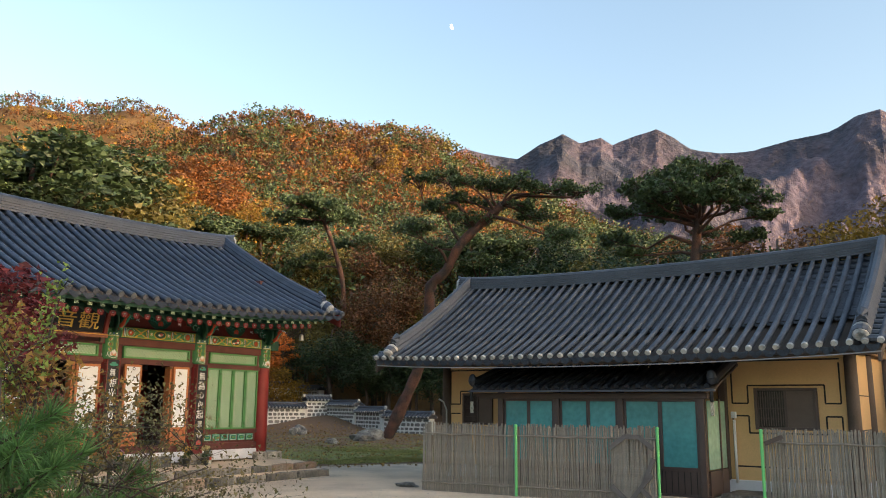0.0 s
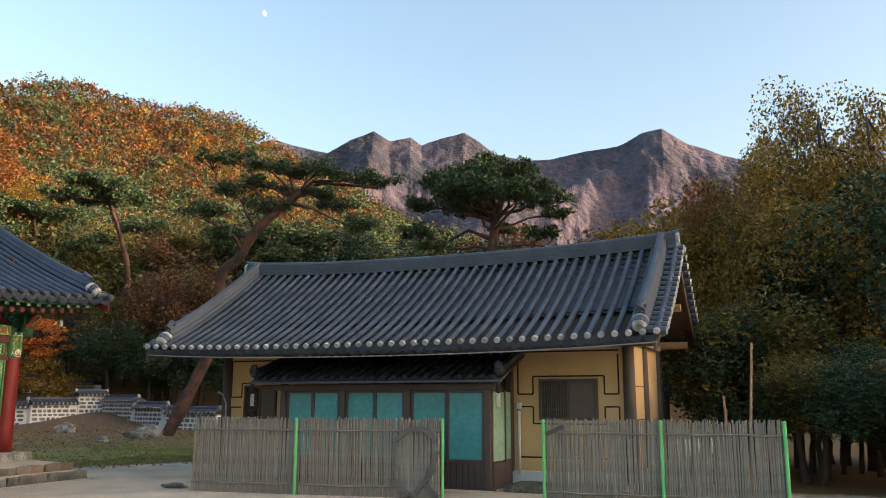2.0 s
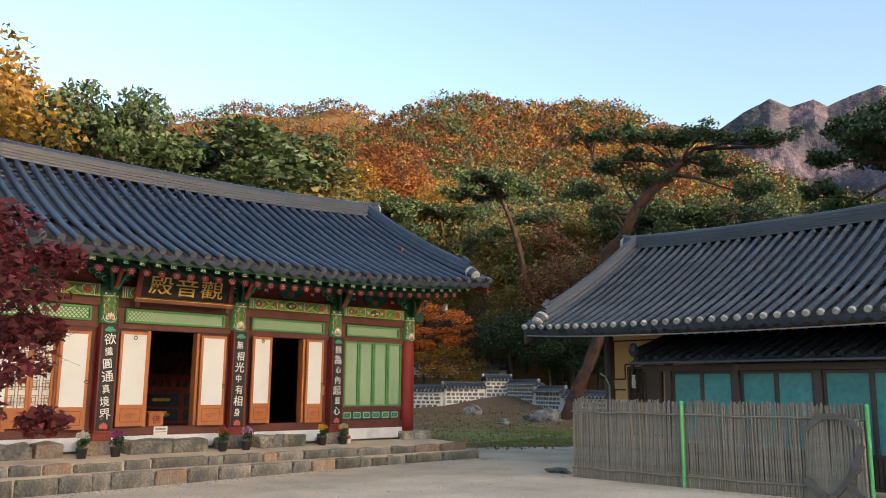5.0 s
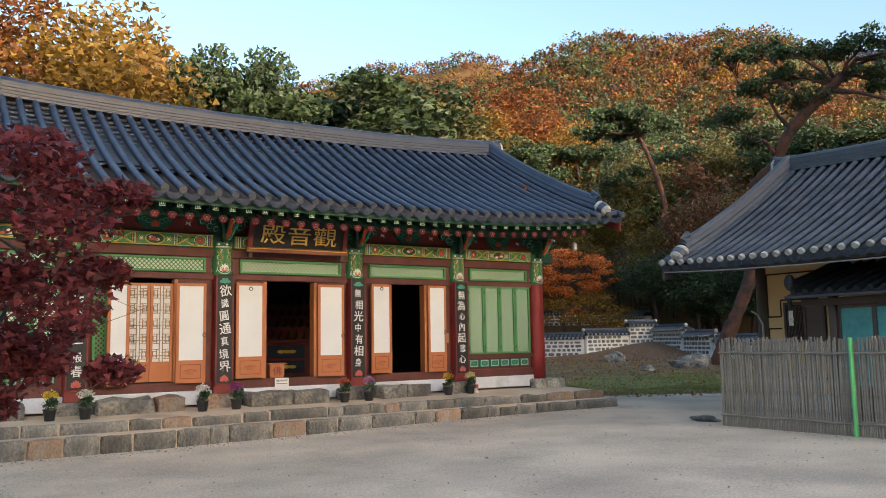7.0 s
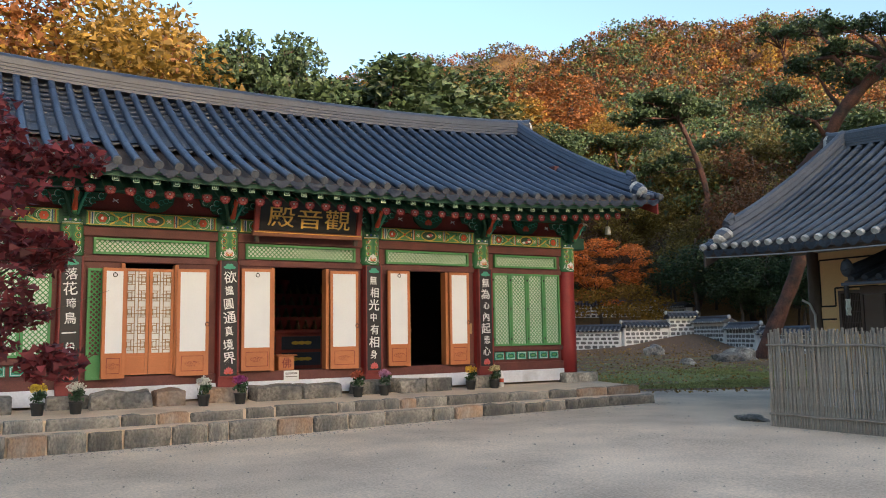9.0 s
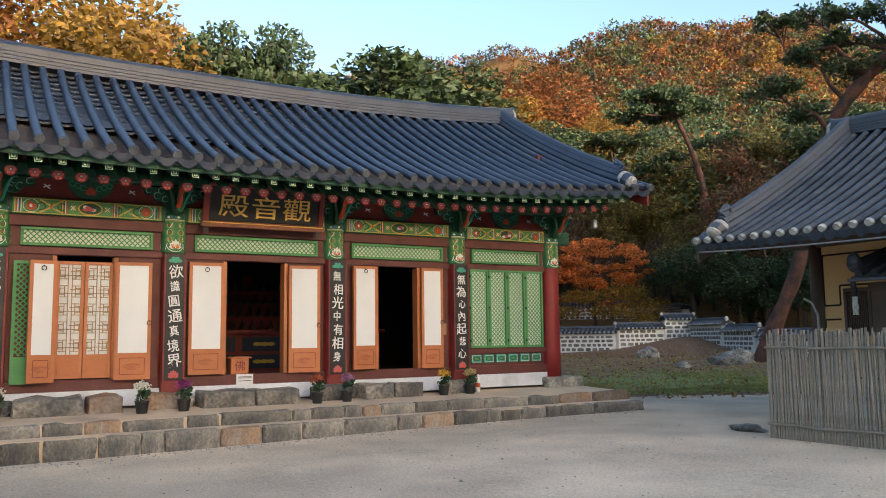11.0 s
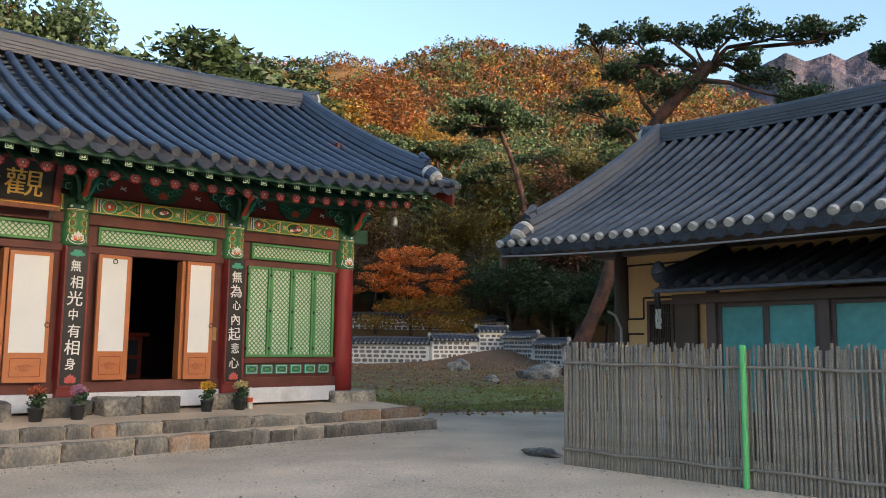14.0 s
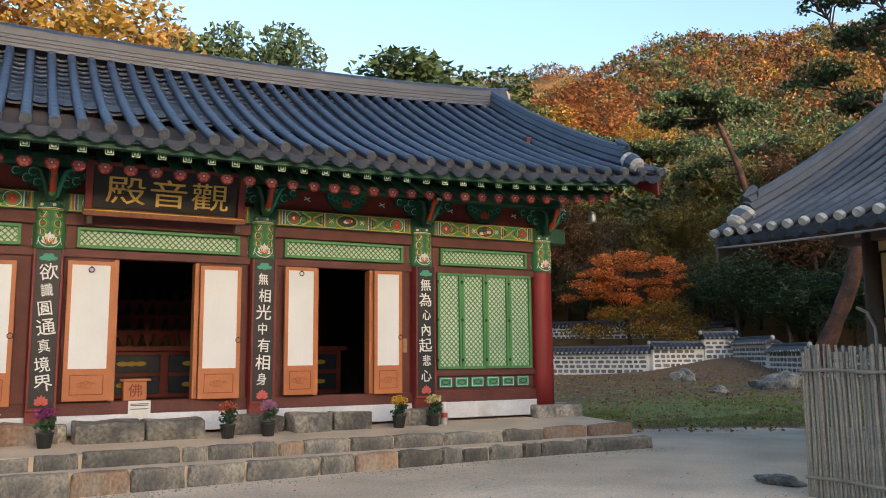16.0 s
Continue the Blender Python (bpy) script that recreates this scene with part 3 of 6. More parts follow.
# ---- the shed ----
SX, SY0, SY1 = 19.05, 2.95, 13.0
shed = thing("service_house", (20.7, 8.0, 0.1), "ochre plastered house with a grey tiled gable roof", "house")
shed_roof = Roof("y", 2.0, 13.85, 20.65, 17.1, 5.48, 3.15, 0.2, 0.1, 24.2)
build_roof(shed, shed_roof, 0.258, TILE_S, TILE_P, MORTAR, 0.06, 0.3, 0.3)
slab("front_wall", shed, OCHRE, (SX - 0.06, SX + 0.12, SY0, SY1, 0.35, 3.45), 0, "ochre plastered wall with black border lines")
for y in (SY0, SY1):
    bm = bmesh.new()
    prism(bm, [(SX, 0.35), (22.6, 0.35), (22.6, 3.4), (20.65, 5.2), (SX, 3.4)], "y", y - 0.08, y + 0.08)
    part("gable_wall", bm, OCHRE, shed)
slab("rear_wall", shed, OCHRE, (22.5, 22.66, SY0, SY1, 0.35, 3.4), 0)
slab("footing", shed, PLINTH, (SX - 0.12, 22.7, SY0 - 0.1, SY1 + 0.1, -0.2, 0.42), 0.01)
for y in (SY0 - 0.05, SY1 + 0.05):
    for x in (SX - 0.05, 20.65, 22.6):
        bm = bmesh.new()
        tube(bm, [(x, y, 0.2), (x, y, 3.4)], [0.14, 0.12], 12)
        part("post", bm, WOODG, shed, "weathered round timber post", True)

# ---- the glazed porch ----
PX = 17.75
porch = thing("glazed_porch", (18.2, 8.5, 0.1), "glazed porch with turquoise window film and a small tiled roof", "porch")
slab("floor", porch, CEMENT, (PX - 0.1, SX, 5.4, 10.5, -0.1, 0.1))

# ---- the reed fence ----
FX = 16.7


def stalk_mesh(k):
    rnd = random.Random(k)
    bm = bmesh.new()
    bow = rnd.uniform(-0.015, 0.015)
    tube(bm, [(0, bow * 0, 0), (0, bow, 0.55), (0, bow * 0.6, 1.1), (0, rnd.uniform(-0.012, 0.012), 1.62)], [0.0165, 0.016, 0.0155, 0.0145], 5)
    return mesh_of("stalk", bm, STALK)


STALKS = [stalk_mesh(k) for k in range(10)]


def reed_panel(y0, y1, x0, x1, label):
    """A panel of upright stalks between rails, from (x0, y0) to (x1, y1)."""
    zb = ground_z((x0 + x1) / 2, (y0 + y1) / 2)
    f = thing("reed_fence", ((x0 + x1) / 2, (y0 + y1) / 2, zb), label, "fence", "reed fence panels")
    n = round(abs(y1 - y0) / 0.0225)
    for i in range(n):
        k = (i + 0.5) / n
        x, y = x0 + (x1 - x0) * k + (0.012 if i % 2 else -0.012), y0 + (y1 - y0) * k
        h = rnd.uniform(0.93, 0.985)
        m = pose(x, y, ground_z(x, y) - 0.02, rnd.uniform(-0.7, 0.7), rnd.uniform(-0.8, 0.8), rnd.choice((0, 180)) + rnd.uniform(-20, 20)) @ Matrix.Diagonal((rnd.uniform(0.75, 1.3), rnd.uniform(0.75, 1.3), h, 1))
        piece("stalk", rnd.choice(STALKS), f, m)
    for z in (0.2, 1.3):
        for off in (-0.035, 0.035):
            bm = bmesh.new()
            tube(bm, [(x0 + (x1 - x0) * k / 6 + off, y0 + (y1 - y0) * k / 6, zb + z + 0.012 * math.sin(k * 2.2)) for k in range(7)], 0.02, 6)
            part("rail", bm, STALK, f)
    return f


FENCE = [(16.28, 12.02), (16.42, 9.57), (16.7, 6.44), (16.75, 4.41), (16.78, 2.22), (16.78, 0.11)]
for (xa, ya), (xb, yb) in ((FENCE[0], FENCE[1]), (FENCE[1], FENCE[2]), (FENCE[3], FENCE[4]), (FENCE[4], FENCE[5])):
    reed_panel(ya, yb, xa, xb, "weathered grey reed fence panel tied to rails")
for x, y in FENCE[1:]:
    x -= 0.07
    p = thing("fence_post", (x, y, ground_z(x, y)), "bright green enamelled steel fence post", "post", "green fence posts")
    bm = bmesh.new()
    tube(bm, [(x, y, -0.05), (x, y, 1.51)], 0.032, 12)
    part("pole", bm, POST, p)
    bm = bmesh.new()
    tube(bm, [(x, y, 1.51), (x, y, 1.535), (x, y, 1.55)], [0.038, 0.038, 0.02], 12)
    part("cap", bm, POST, p)

# ---- the stepped stone walls ----
def polar(az, d, cx=8.34, cy=5.43):
    return cx + d * math.cos(radians(az)), cy + d * math.sin(radians(az))


def stone_wall(p0, p1, zb, zt, name_label):
    """One level run of wall: mortar core, grey stones proud of it, tiled capping."""
    (xa, ya), (xb, yb) = p0, p1
    d = Vector((xb - xa, yb - ya, 0))
    length = d.length
    ang = math.degrees(math.atan2(d.y, d.x))
    w = thing("stone_wall", ((xa + xb) / 2, (ya + yb) / 2, zb), name_label, "wall", "stepped stone walls")
    m = pose(xa, ya, 0, 0, 0, ang)
    bm = bmesh.new()
    box(bm, 0, length, -0.22, 0.22, zb - 1.2, zt - 0.32)
    bmesh.ops.transform(bm, matrix=m, verts=bm.verts[:])
    part("mortar_core", bm, WHITE, w, "white lime mortar")
    rr = random.Random(int(xa * 100))
    bm = bmesh.new()
    for side in (-1, 1):
        z = zb - 0.6
        while z < zt - 0.42:
            h = rr.uniform(0.16, 0.23)
            x = 0.04
            while x < length - 0.12:
                wd = rr.uniform(0.2, 0.45)
                if x + wd > length - 0.03:
                    break
                k = 0.02
                out = []
                for a_ in range(8):
                    t = a_ * math.pi / 4 + 0.39
                    cu, cv = math.cos(t), math.sin(t)
                    out.append((x + wd / 2 + (wd / 2 - k) * math.copysign(abs(cu) ** 0.5, cu) * rr.uniform(0.86, 1.0), z + h / 2 + (h / 2 - k) * math.copysign(abs(cv) ** 0.5, cv) * rr.uniform(0.85, 1.0)))
                prism(bm, out, "y", side * 0.2, side * (0.235 + rr.uniform(0, 0.02)))
                x += wd + 0.03
            z += h + 0.02
    bmesh.ops.transform(bm, matrix=m, verts=bm.verts[:])
    bmesh.ops.recalc_face_normals(bm, faces=bm.faces[:])
    tagged(part("stones", bm, WSTONE, w, "rounded grey field stones"), kind="stuff")
    bm = bmesh.new()
    prism(bm, [(-0.36, zt - 0.32), (0.36, zt - 0.32), (0.36, zt - 0.26), (0.08, zt - 0.05), (-0.08, zt - 0.05), (-0.36, zt - 0.26)], "x", -0.06, length + 0.06)
    bmesh.ops.transform(bm, matrix=m, verts=bm.verts[:])
    part("capping", bm, TILE_D, w, "dark tiled capping")
    n = max(2, round(length / 0.24))
    for side in (-1, 1):
        for i in range(n + 1):
            x = length * i / n
            a0, a1 = m @ Vector((x, 0, zt - 0.03)), m @ Vector((x, side * 0.4, zt - 0.25))
            bm = bmesh.new()
            tube(bm, [a0, a1], [0.055, 0.06], 6)
            part("cover_tile", bm, TILE_S, w)
            bm = bmesh.new()
            tube(bm, [a1, a1 + (a1 - a0).normalized() * 0.025], [0.066, 0.06], 8)
            part("eave_tile", bm, MORTAR, w)
    bm = bmesh.new()
    tube(bm, [m @ Vector((-0.1, 0, zt)), m @ Vector((length + 0.1, 0, zt))], 0.09, 8)
    part("ridge_tile", bm, TILE_S, w)
    for x in (-0.08, length + 0.08):
        bm = bmesh.new()
        bmesh.ops.create_icosphere(bm, subdivisions=2, radius=0.1, matrix=Matrix.Translation(m @ Vector((x, 0, zt + 0.0))) @ Matrix.Diagonal((1, 1, 1.2, 1)))
        part("end_tile", bm, MORTAR, w)
    return w


WALL_LABEL = "stone wall with white mortar and dark tiled capping"
for a0, d0, a1, d1, zb, zt in ((64, 47, 48.7, 41.6, 0.5, 1.85), (48.6, 41.6, 45.4, 42.9, 0.8, 2.05), (45.3, 43, 43.3, 43.6, 1.4, 2.52), (43.2, 43.4, 41.1, 40, 1.3, 2.2), (41.0, 39.8, 39.0, 37.1, 0.9, 1.84), (38.9, 37, 35, 35, 0.6, 1.6)):
    stone_wall(polar(a0, d0), polar(a1, d1), zb, zt, WALL_LABEL)
for a0, d0, a1, d1, zb, zt in ((66, 58, 46.0, 54, 2.5, 3.6), (45.8, 54, 43.6, 50, 2.5, 3.3)):
    stone_wall(polar(a0, d0), polar(a1, d1), zb, zt, WALL_LABEL)


# ---- trees ----
def leaf_quads(pts, size, rng, flat=0.0):
    """Small kinked leaf patches at pts, as arrays of vertices and faces."""
    n = len(pts)
    d1 = rng.normal(size=(n, 3))
    d1[:, 2] *= 1 - flat
    d1 /= np.linalg.norm(d1, axis=1, keepdims=True) + 1e-9
    d2 = np.cross(d1, rng.normal(size=(n, 3)))
    d2 /= np.linalg.norm(d2, axis=1, keepdims=True) + 1e-9
    s = size * rng.uniform(0.6, 1.4, size=(n, 1))
    nrm = np.cross(d1, d2)
    v = np.stack([pts - d1 * s, pts + d1 * s * 0.6 + d2 * s * 0.62 + nrm * s * 0.1, pts + d1 * s * 0.6 - d2 * s * 0.62], axis=1).reshape(-1, 3)
    i = np.arange(n)[:, None] * 3
    return v, np.hstack([i, i + 1, i + 2])


def clump_points(rng, centres, radii, n, shell=0.55):
    """n points inside ellipsoid clumps, denser towards their skins."""
    k = rng.integers(0, len(centres), n)
    d = rng.normal(size=(n, 3))
    d /= np.linalg.norm(d, axis=1, keepdims=True)
    r = rng.uniform(shell ** 2, 1, size=(n, 1)) ** 0.5
    return np.array(centres)[k] + d * r * np.array(radii)[k]


def quads_object(name, v, f, material, parent=None, label=""):
    me = bpy.data.meshes.new(name)
    me.from_pydata(v.tolist(), [], f.tolist())
    return link_mesh(name, me, material, parent, label)


def tree(base, h, trunk, crown_c, crown_r, leaf, bark, n_leaf, size, label, category="tree", clumps=22, limbs=9, tr=0.16, flat=0.0, clump=0.34, seed=1, shell=0.5, twigs=0, low=0.45):
    """A tree: tapered trunk through the points of trunk, limbs out to leaf clumps that fill the crown's ellipsoid unevenly."""
    rng = np.random.default_rng(seed)
    base = Vector(base)
    t = thing("tree" if category == "tree" else category.replace(" ", "_"), base, label, category)
    pts = [base + Vector(p) for p in trunk]
    bm = bmesh.new()
    n = len(pts)
    fine = []
    for i in range(n - 1):
        for j in range(4):
            k = j / 4
            p = pts[i].lerp(pts[i + 1], k)
            p += Vector(rng.normal(size=3) * 0.012 * h / 6)
            fine.append(p)
    fine.append(pts[-1])
    tube(bm, fine, [tr * (1.25 if i == 0 else 1) * (1 - 0.75 * i / (len(fine) - 1)) for i in range(len(fine))], 9)
    cc, cr = base + Vector(crown_c), Vector(crown_r)
    centres, radii = [], []
    for i in range(clumps):
        d = rng.normal(size=3)
        d /= np.linalg.norm(d)
        k = rng.uniform(0.35, 0.95)
        centres.append([cc.x + d[0] * cr.x * k, cc.y + d[1] * cr.y * k, cc.z + d[2] * cr.z * k])
        s = clump * rng.uniform(0.7, 1.25)
        radii.append([cr.x * s, cr.y * s, max(cr.z * s * (1 - 0.55 * flat), 0.15)])
    lm = bmesh.new()
    for i in range(limbs):
        c = Vector(centres[i % clumps])
        k = int(len(fine) * rng.uniform(low, 0.97))
        a0 = fine[min(k, len(fine) - 1)]
        mid = a0.lerp(c, 0.5) + Vector((rng.normal() * 0.2, rng.normal() * 0.2, 0.12 * h / 6))
        r0 = tr * 0.42 * (1 - 0.5 * k / len(fine))
        tube(lm, [a0, a0.lerp(mid, 0.5) + Vector((0, 0, 0.05)), mid, mid.lerp(c, 0.6), c], [r0, r0 * 0.8, r0 * 0.6, r0 * 0.42, r0 * 0.2], 5)
        for j in range(twigs):
            q = c + Vector((*rng.normal(size=2), 0.3 * rng.normal())) * min(cr.x, 1.8) * 0.22
            tube(lm, [mid.lerp(c, rng.uniform(0.2, 0.9)), q], [r0 * 0.25, r0 * 0.08], 4)
    part("trunk", bm, bark, t, smooth=True)
    tagged(part("branching", lm, bark, t, smooth=True), kind="stuff")
    p = clump_points(rng, centres, radii, n_leaf, shell)
    v, f = leaf_quads(p, size, rng, flat)
    quads_object("crown", v, f, leaf, t)
    return t


def far_trees():
    """The woods on the hills, one mesh for each colour of leaf."""
    rng = np.random.default_rng(11)
    kinds = [("woods_orange", L_ORAN), ("woods_rust", L_RUST), ("woods_yellow", L_YELL), ("woods_olive", L_OLIVE), ("woods_pine", L_PINE), ("woods_brown", L_BROWN)]
    pts = [[] for _ in kinds]
    sizes = [[] for _ in kinds]
    for ring in range(240):
        r = 66 * (1.0 + 0.0115) ** ring
        if r > 900:
            break
        step = max(2.4, r * 0.0118)
        az = -24.0
        while az < 112:
            az += math.degrees(step / r) * rng.uniform(0.6, 1.4)
            rr = r * rng.uniform(0.985, 1.015)
            x, y = 6 + rr * math.cos(radians(az)), 3 + rr * math.sin(radians(az))
            if rr > 235 and not (48 < az < 76):
                continue
            z = ground_z(x, y)
            c = noise.noise((x / 60, y / 60, 3.1)) + 0.5 * noise.noise((x / 17, y / 17, 7.7))
            e = rng.uniform(-0.5, 0.5)
            low = smooth01((150 - rr) / 60) * 0.35
            v = 0.55 * c + 1.0 * e - low - 0.02
            if az < 26:
                v -= 0.25
            k = 4 if v < -0.36 else 3 if v < -0.14 else 1 if v < 0.12 else 0 if v < 0.34 else 5 if v < 0.46 else 2
            h = (rng.uniform(2.8, 4.4) + 4 * smooth01((120 - rr) / 60) + max(0, rr - 300) / 80) * (1.15 if k == 4 else 1)
            w = h * rng.uniform(0.36, 0.55)
            m = int(min(120, max(40, 11000 / rr)))
            d = rng.normal(size=(m, 3))
            d /= np.linalg.norm(d, axis=1, keepdims=True)
            d[:, 2] = np.abs(d[:, 2]) * 0.9 + d[:, 2] * 0.3
            lump = 1 + 0.28 * np.sin(d[:, :1] * 5 + az) * np.cos(d[:, 1:2] * 4 + rr)
            p = d * lump * np.array([w, w, h * 0.5]) * rng.uniform(0.75, 1.05, size=(m, 1)) + np.array([x, y, z + h * 0.45])
            pts[k].append(p)
            sizes[k].append(np.full((m, 1), 0.15 + rr / 850))
    for (name, material), p, s in zip(kinds, pts, sizes):
        p, s = np.vstack(p), np.vstack(s)
        v, f = leaf_quads(p, s, rng, 0.3)
        ob = quads_object(name, v, f, material)
        tagged(ob, "mixed autumn woods covering the hillside in " + name.split("_")[1], "woods", kind="stuff")


far_trees()


def red_pine(trunk, r0, r1, pads, label, seed, tufts=620, size=0.1, shoots=5):
    """A red pine: a crooked tapered trunk, limbs that leave its upper part, and flat pads of needles of (x, y, z, radius) at their ends."""
    rng = np.random.default_rng(seed)
    pts = [Vector(p) for p in trunk]
    t = thing("pine_tree", (pts[0].x, pts[0].y, ground_z(pts[0].x, pts[0].y)), label, "pine tree")
    fine = []
    for i in range(len(pts) - 1):
        p0, p1, p2, p3 = pts[max(i - 1, 0)], pts[i], pts[i + 1], pts[min(i + 2, len(pts) - 1)]
        for k in (0, 0.25, 0.5, 0.75):
            fine.append(0.5 * (2 * p1 + (p2 - p0) * k + (2 * p0 - 5 * p1 + 4 * p2 - p3) * k ** 2 + (3 * p1 - p0 - 3 * p2 + p3) * k ** 3))
    fine.append(pts[-1])
    n = len(fine)
    bm = bmesh.new()
    tube(bm, fine, [(r0 + (r1 - r0) * i / (n - 1)) * (1.3 if i == 0 else 1 + 0.08 * rng.normal()) for i in range(n)], 12)
    part("trunk", bm, PBARK, t, smooth=True)
    V, F, base = [], [], 0
    lm = bmesh.new()
    for x, y, z, r in pads:
        c = Vector((x, y, z))
        k = min(range(int(n * 0.6), n), key=lambda q: (fine[q] - c).length + 1.1 * max(0, fine[q].z - c.z + 0.3) + rng.uniform(0, 1.2))
        a0 = fine[k]
        run = (c - a0).length
        b1 = a0.lerp(c, 0.33) + Vector((rng.normal(), rng.normal(), rng.uniform(-0.8, 1.2))) * 0.09 * run
        b2 = a0.lerp(c, 0.68) + Vector((rng.normal(), rng.normal(), rng.uniform(-1.0, 0.6))) * 0.09 * run
        rad = r1 * 0.34 + 0.012 * run
        end = c - Vector((0, 0, 0.12 * r))
        tube(lm, [a0, a0.lerp(b1, 0.5), b1, b1.lerp(b2, 0.5), b2, end], [rad, rad * 0.9, rad * 0.75, rad * 0.62, rad * 0.5, rad * 0.22], 6)
        heads = [np.array(c)]
        for j in range(shoots):
            a_ = rng.uniform(0, 2 * math.pi)
            h = c + Vector((math.cos(a_), math.sin(a_), 0)) * r * rng.uniform(0.45, 0.95) + Vector((0, 0, rng.uniform(-0.16, 0.22) * r))
            tube(lm, [b2.lerp(end, rng.uniform(0.2, 1)), (b2.lerp(end, 0.7)).lerp(h, 0.5) - Vector((0, 0, 0.08 * r)), h], [rad * 0.35, rad * 0.25, rad * 0.1], 4)
            heads.append(np.array(h))
        m = int(tufts * max(0.5, r))
        q = clump_points(rng, heads, [[r * 0.5 * rng.uniform(0.75, 1.2), r * 0.5 * rng.uniform(0.75, 1.2), r * rng.uniform(0.2, 0.38)] for _ in heads], m, 0.15)
        v, f = leaf_quads(q, size, rng, 0.2)
        V.append(v)
        F.append(f + base)
        base += len(v)
    tagged(part("branching", lm, PBARK, t, "crooked reddish limbs", True), kind="stuff")
    quads_object("crown", np.vstack(V), np.vstack(F), L_PINE, t, "flat pads of dark green needles")
    return t


def dome_pads(seed, centre, rx, rz, n, r):
    """Pads spread over a dome, with some lower ones inside."""
    rng = np.random.default_rng(seed)
    out = []
    for k in range(n):
        a_, q = k * 2.4 + rng.uniform(-0.4, 0.4), math.sqrt((k + 0.5) / n)
        top = math.sqrt(max(0.0, 1 - q * q)) * (1 if k % 3 else 0.35)
        out.append((centre[0] + rx * q * math.cos(a_), centre[1] + rx * q * math.sin(a_), centre[2] + rz * top + rng.uniform(-0.2, 0.2), r * rng.uniform(0.75, 1.25)))
    return out


LEAN_PADS = [(32.0, 23.2, 13.1, 0.7), (33.5, 22.7, 13.5, 0.9), (32.2, 20.5, 12.6, 0.9), (33.6, 20.0, 12.5, 0.9), (33.8, 18.6, 12.5, 1.1), (34.3, 17.1, 12.2, 1.0), (35.2, 15.9, 12.2, 0.9), (33.0, 21.3, 12.0, 0.9), (32.6, 22.2, 11.5, 0.9), (33.7, 21.2, 10.9, 1.1), (31.9, 23.3, 10.5, 1.1), (33.1, 23.0, 9.8, 1.0), (34.2, 18.3, 11.5, 0.8), (36.3, 18.8, 11.3, 0.9), (34.2, 16.9, 9.9, 1.1), (34.8, 20.4, 11.9, 0.7)]
red_pine([(32.9, 25.6, ground_z(32.9, 25.6) - 0.3), (33.3, 24.75, 2.1), (33.65, 23.95, 4.2), (33.6, 23.5, 6.4), (33.3, 23.2, 7.8), (33.4, 22.4, 8.5), (33.4, 21.5, 9.8), (33.8, 20.1, 11.1), (33.9, 19.5, 11.6)], 0.3, 0.2, LEAN_PADS, "leaning old red pine with a crooked trunk and spreading pads", 4, 900, 0.085, 7)
red_pine([(46.2, 41.2, ground_z(46.2, 41.2) - 0.3), (47.0, 40.4, 6.2), (47.1, 40.3, 10.4), (46.5, 40.9, 13.7), (45.9, 41.5, 15.8)], 0.24, 0.13, dome_pads(3, (45.2, 42.2, 15.7), 2.5, 1.6, 11, 1.3) + [(46.2, 42.6, 13.2, 1.1), (45.2, 43.0, 12.4, 1.2)], "tall thin red pine with a flat dark crown", 5, 560, 0.13)
red_pine([(36.6, 11.0, ground_z(36.6, 11) - 0.3), (36.8, 11.4, 4), (36.2, 11.0, 7), (36.4, 10.9, 9.2), (36.4, 10.7, 10.6)], 0.32, 0.2, dome_pads(8, (36.3, 11.0, 10.3), 3.2, 2.3, 22, 1.15) + [(35.4, 14.2, 9.6, 0.8), (35.6, 13.4, 8.9, 0.7), (36.8, 8.6, 9.4, 0.9)], "broad dark pine with bare spreading limbs", 6, 620, 0.11)

# ---- painted ornament ----
def disc2(cx, cy, rx, ry, n=12):
    return [(cx + rx * math.cos(2 * math.pi * k / n), cy + ry * math.sin(2 * math.pi * k / n)) for k in range(n)]


def stroke2(pts, w):
    """Quads along a polyline of width w."""
    out = []
    for (x0, y0), (x1, y1) in zip(pts, pts[1:]):
        d = math.hypot(x1 - x0, y1 - y0) or 1
        nx, ny = -(y1 - y0) / d * w / 2, (x1 - x0) / d * w / 2
        out.append([(x0 + nx, y0 + ny), (x0 - nx, y0 - ny), (x1 - nx, y1 - ny), (x1 + nx, y1 + ny)])
    return out


def arc2(cx, cy, r, a0, a1, n=8, ry=None):
    ry = ry or r
    return [(cx + r * math.cos(radians(a0 + (a1 - a0) * k / n)), cy + ry * math.sin(radians(a0 + (a1 - a0) * k / n))) for k in range(n + 1)]


def lotus2(cx, cy, s, m_out, m_in):
    """A seven-petalled lotus seen from the side."""
    polys = []
    for a_, l in ((-75, 0.8), (75, 0.8), (-48, 0.95), (48, 0.95), (-22, 1.0), (22, 1.0), (0, 1.1)):
        t = radians(90 - a_)
        dx, dy = math.cos(t), math.sin(t)
        for k, mi in ((1.0, m_out), (0.6, m_in)):
            polys.append((mi, [(cx + dx * s * l * u * k - dy * s * v * k, cy + dy * s * l * u * k + dx * s * v * k) for u, v in ((0, 0), (0.35, 0.2), (0.75, 0.17), (1, 0), (0.75, -0.17), (0.35, -0.2))]))
    return polys


def paint(name, polys, mats, place, owner, label=""):
    """Thin layers of paint: polys of (material, outline), laid one over the other; place(u, v, h) puts them in the world."""
    bm = bmesh.new()
    for i, (mi, poly) in enumerate(polys):
        h = 0.002 + 0.0006 * (i % 9)
        try:
            f = bm.faces.new([bm.verts.new(place(u, v, h)) for u, v in poly])
            f.material_index = mi
        except ValueError:
            pass
    return part(name, bm, mats, owner, label)


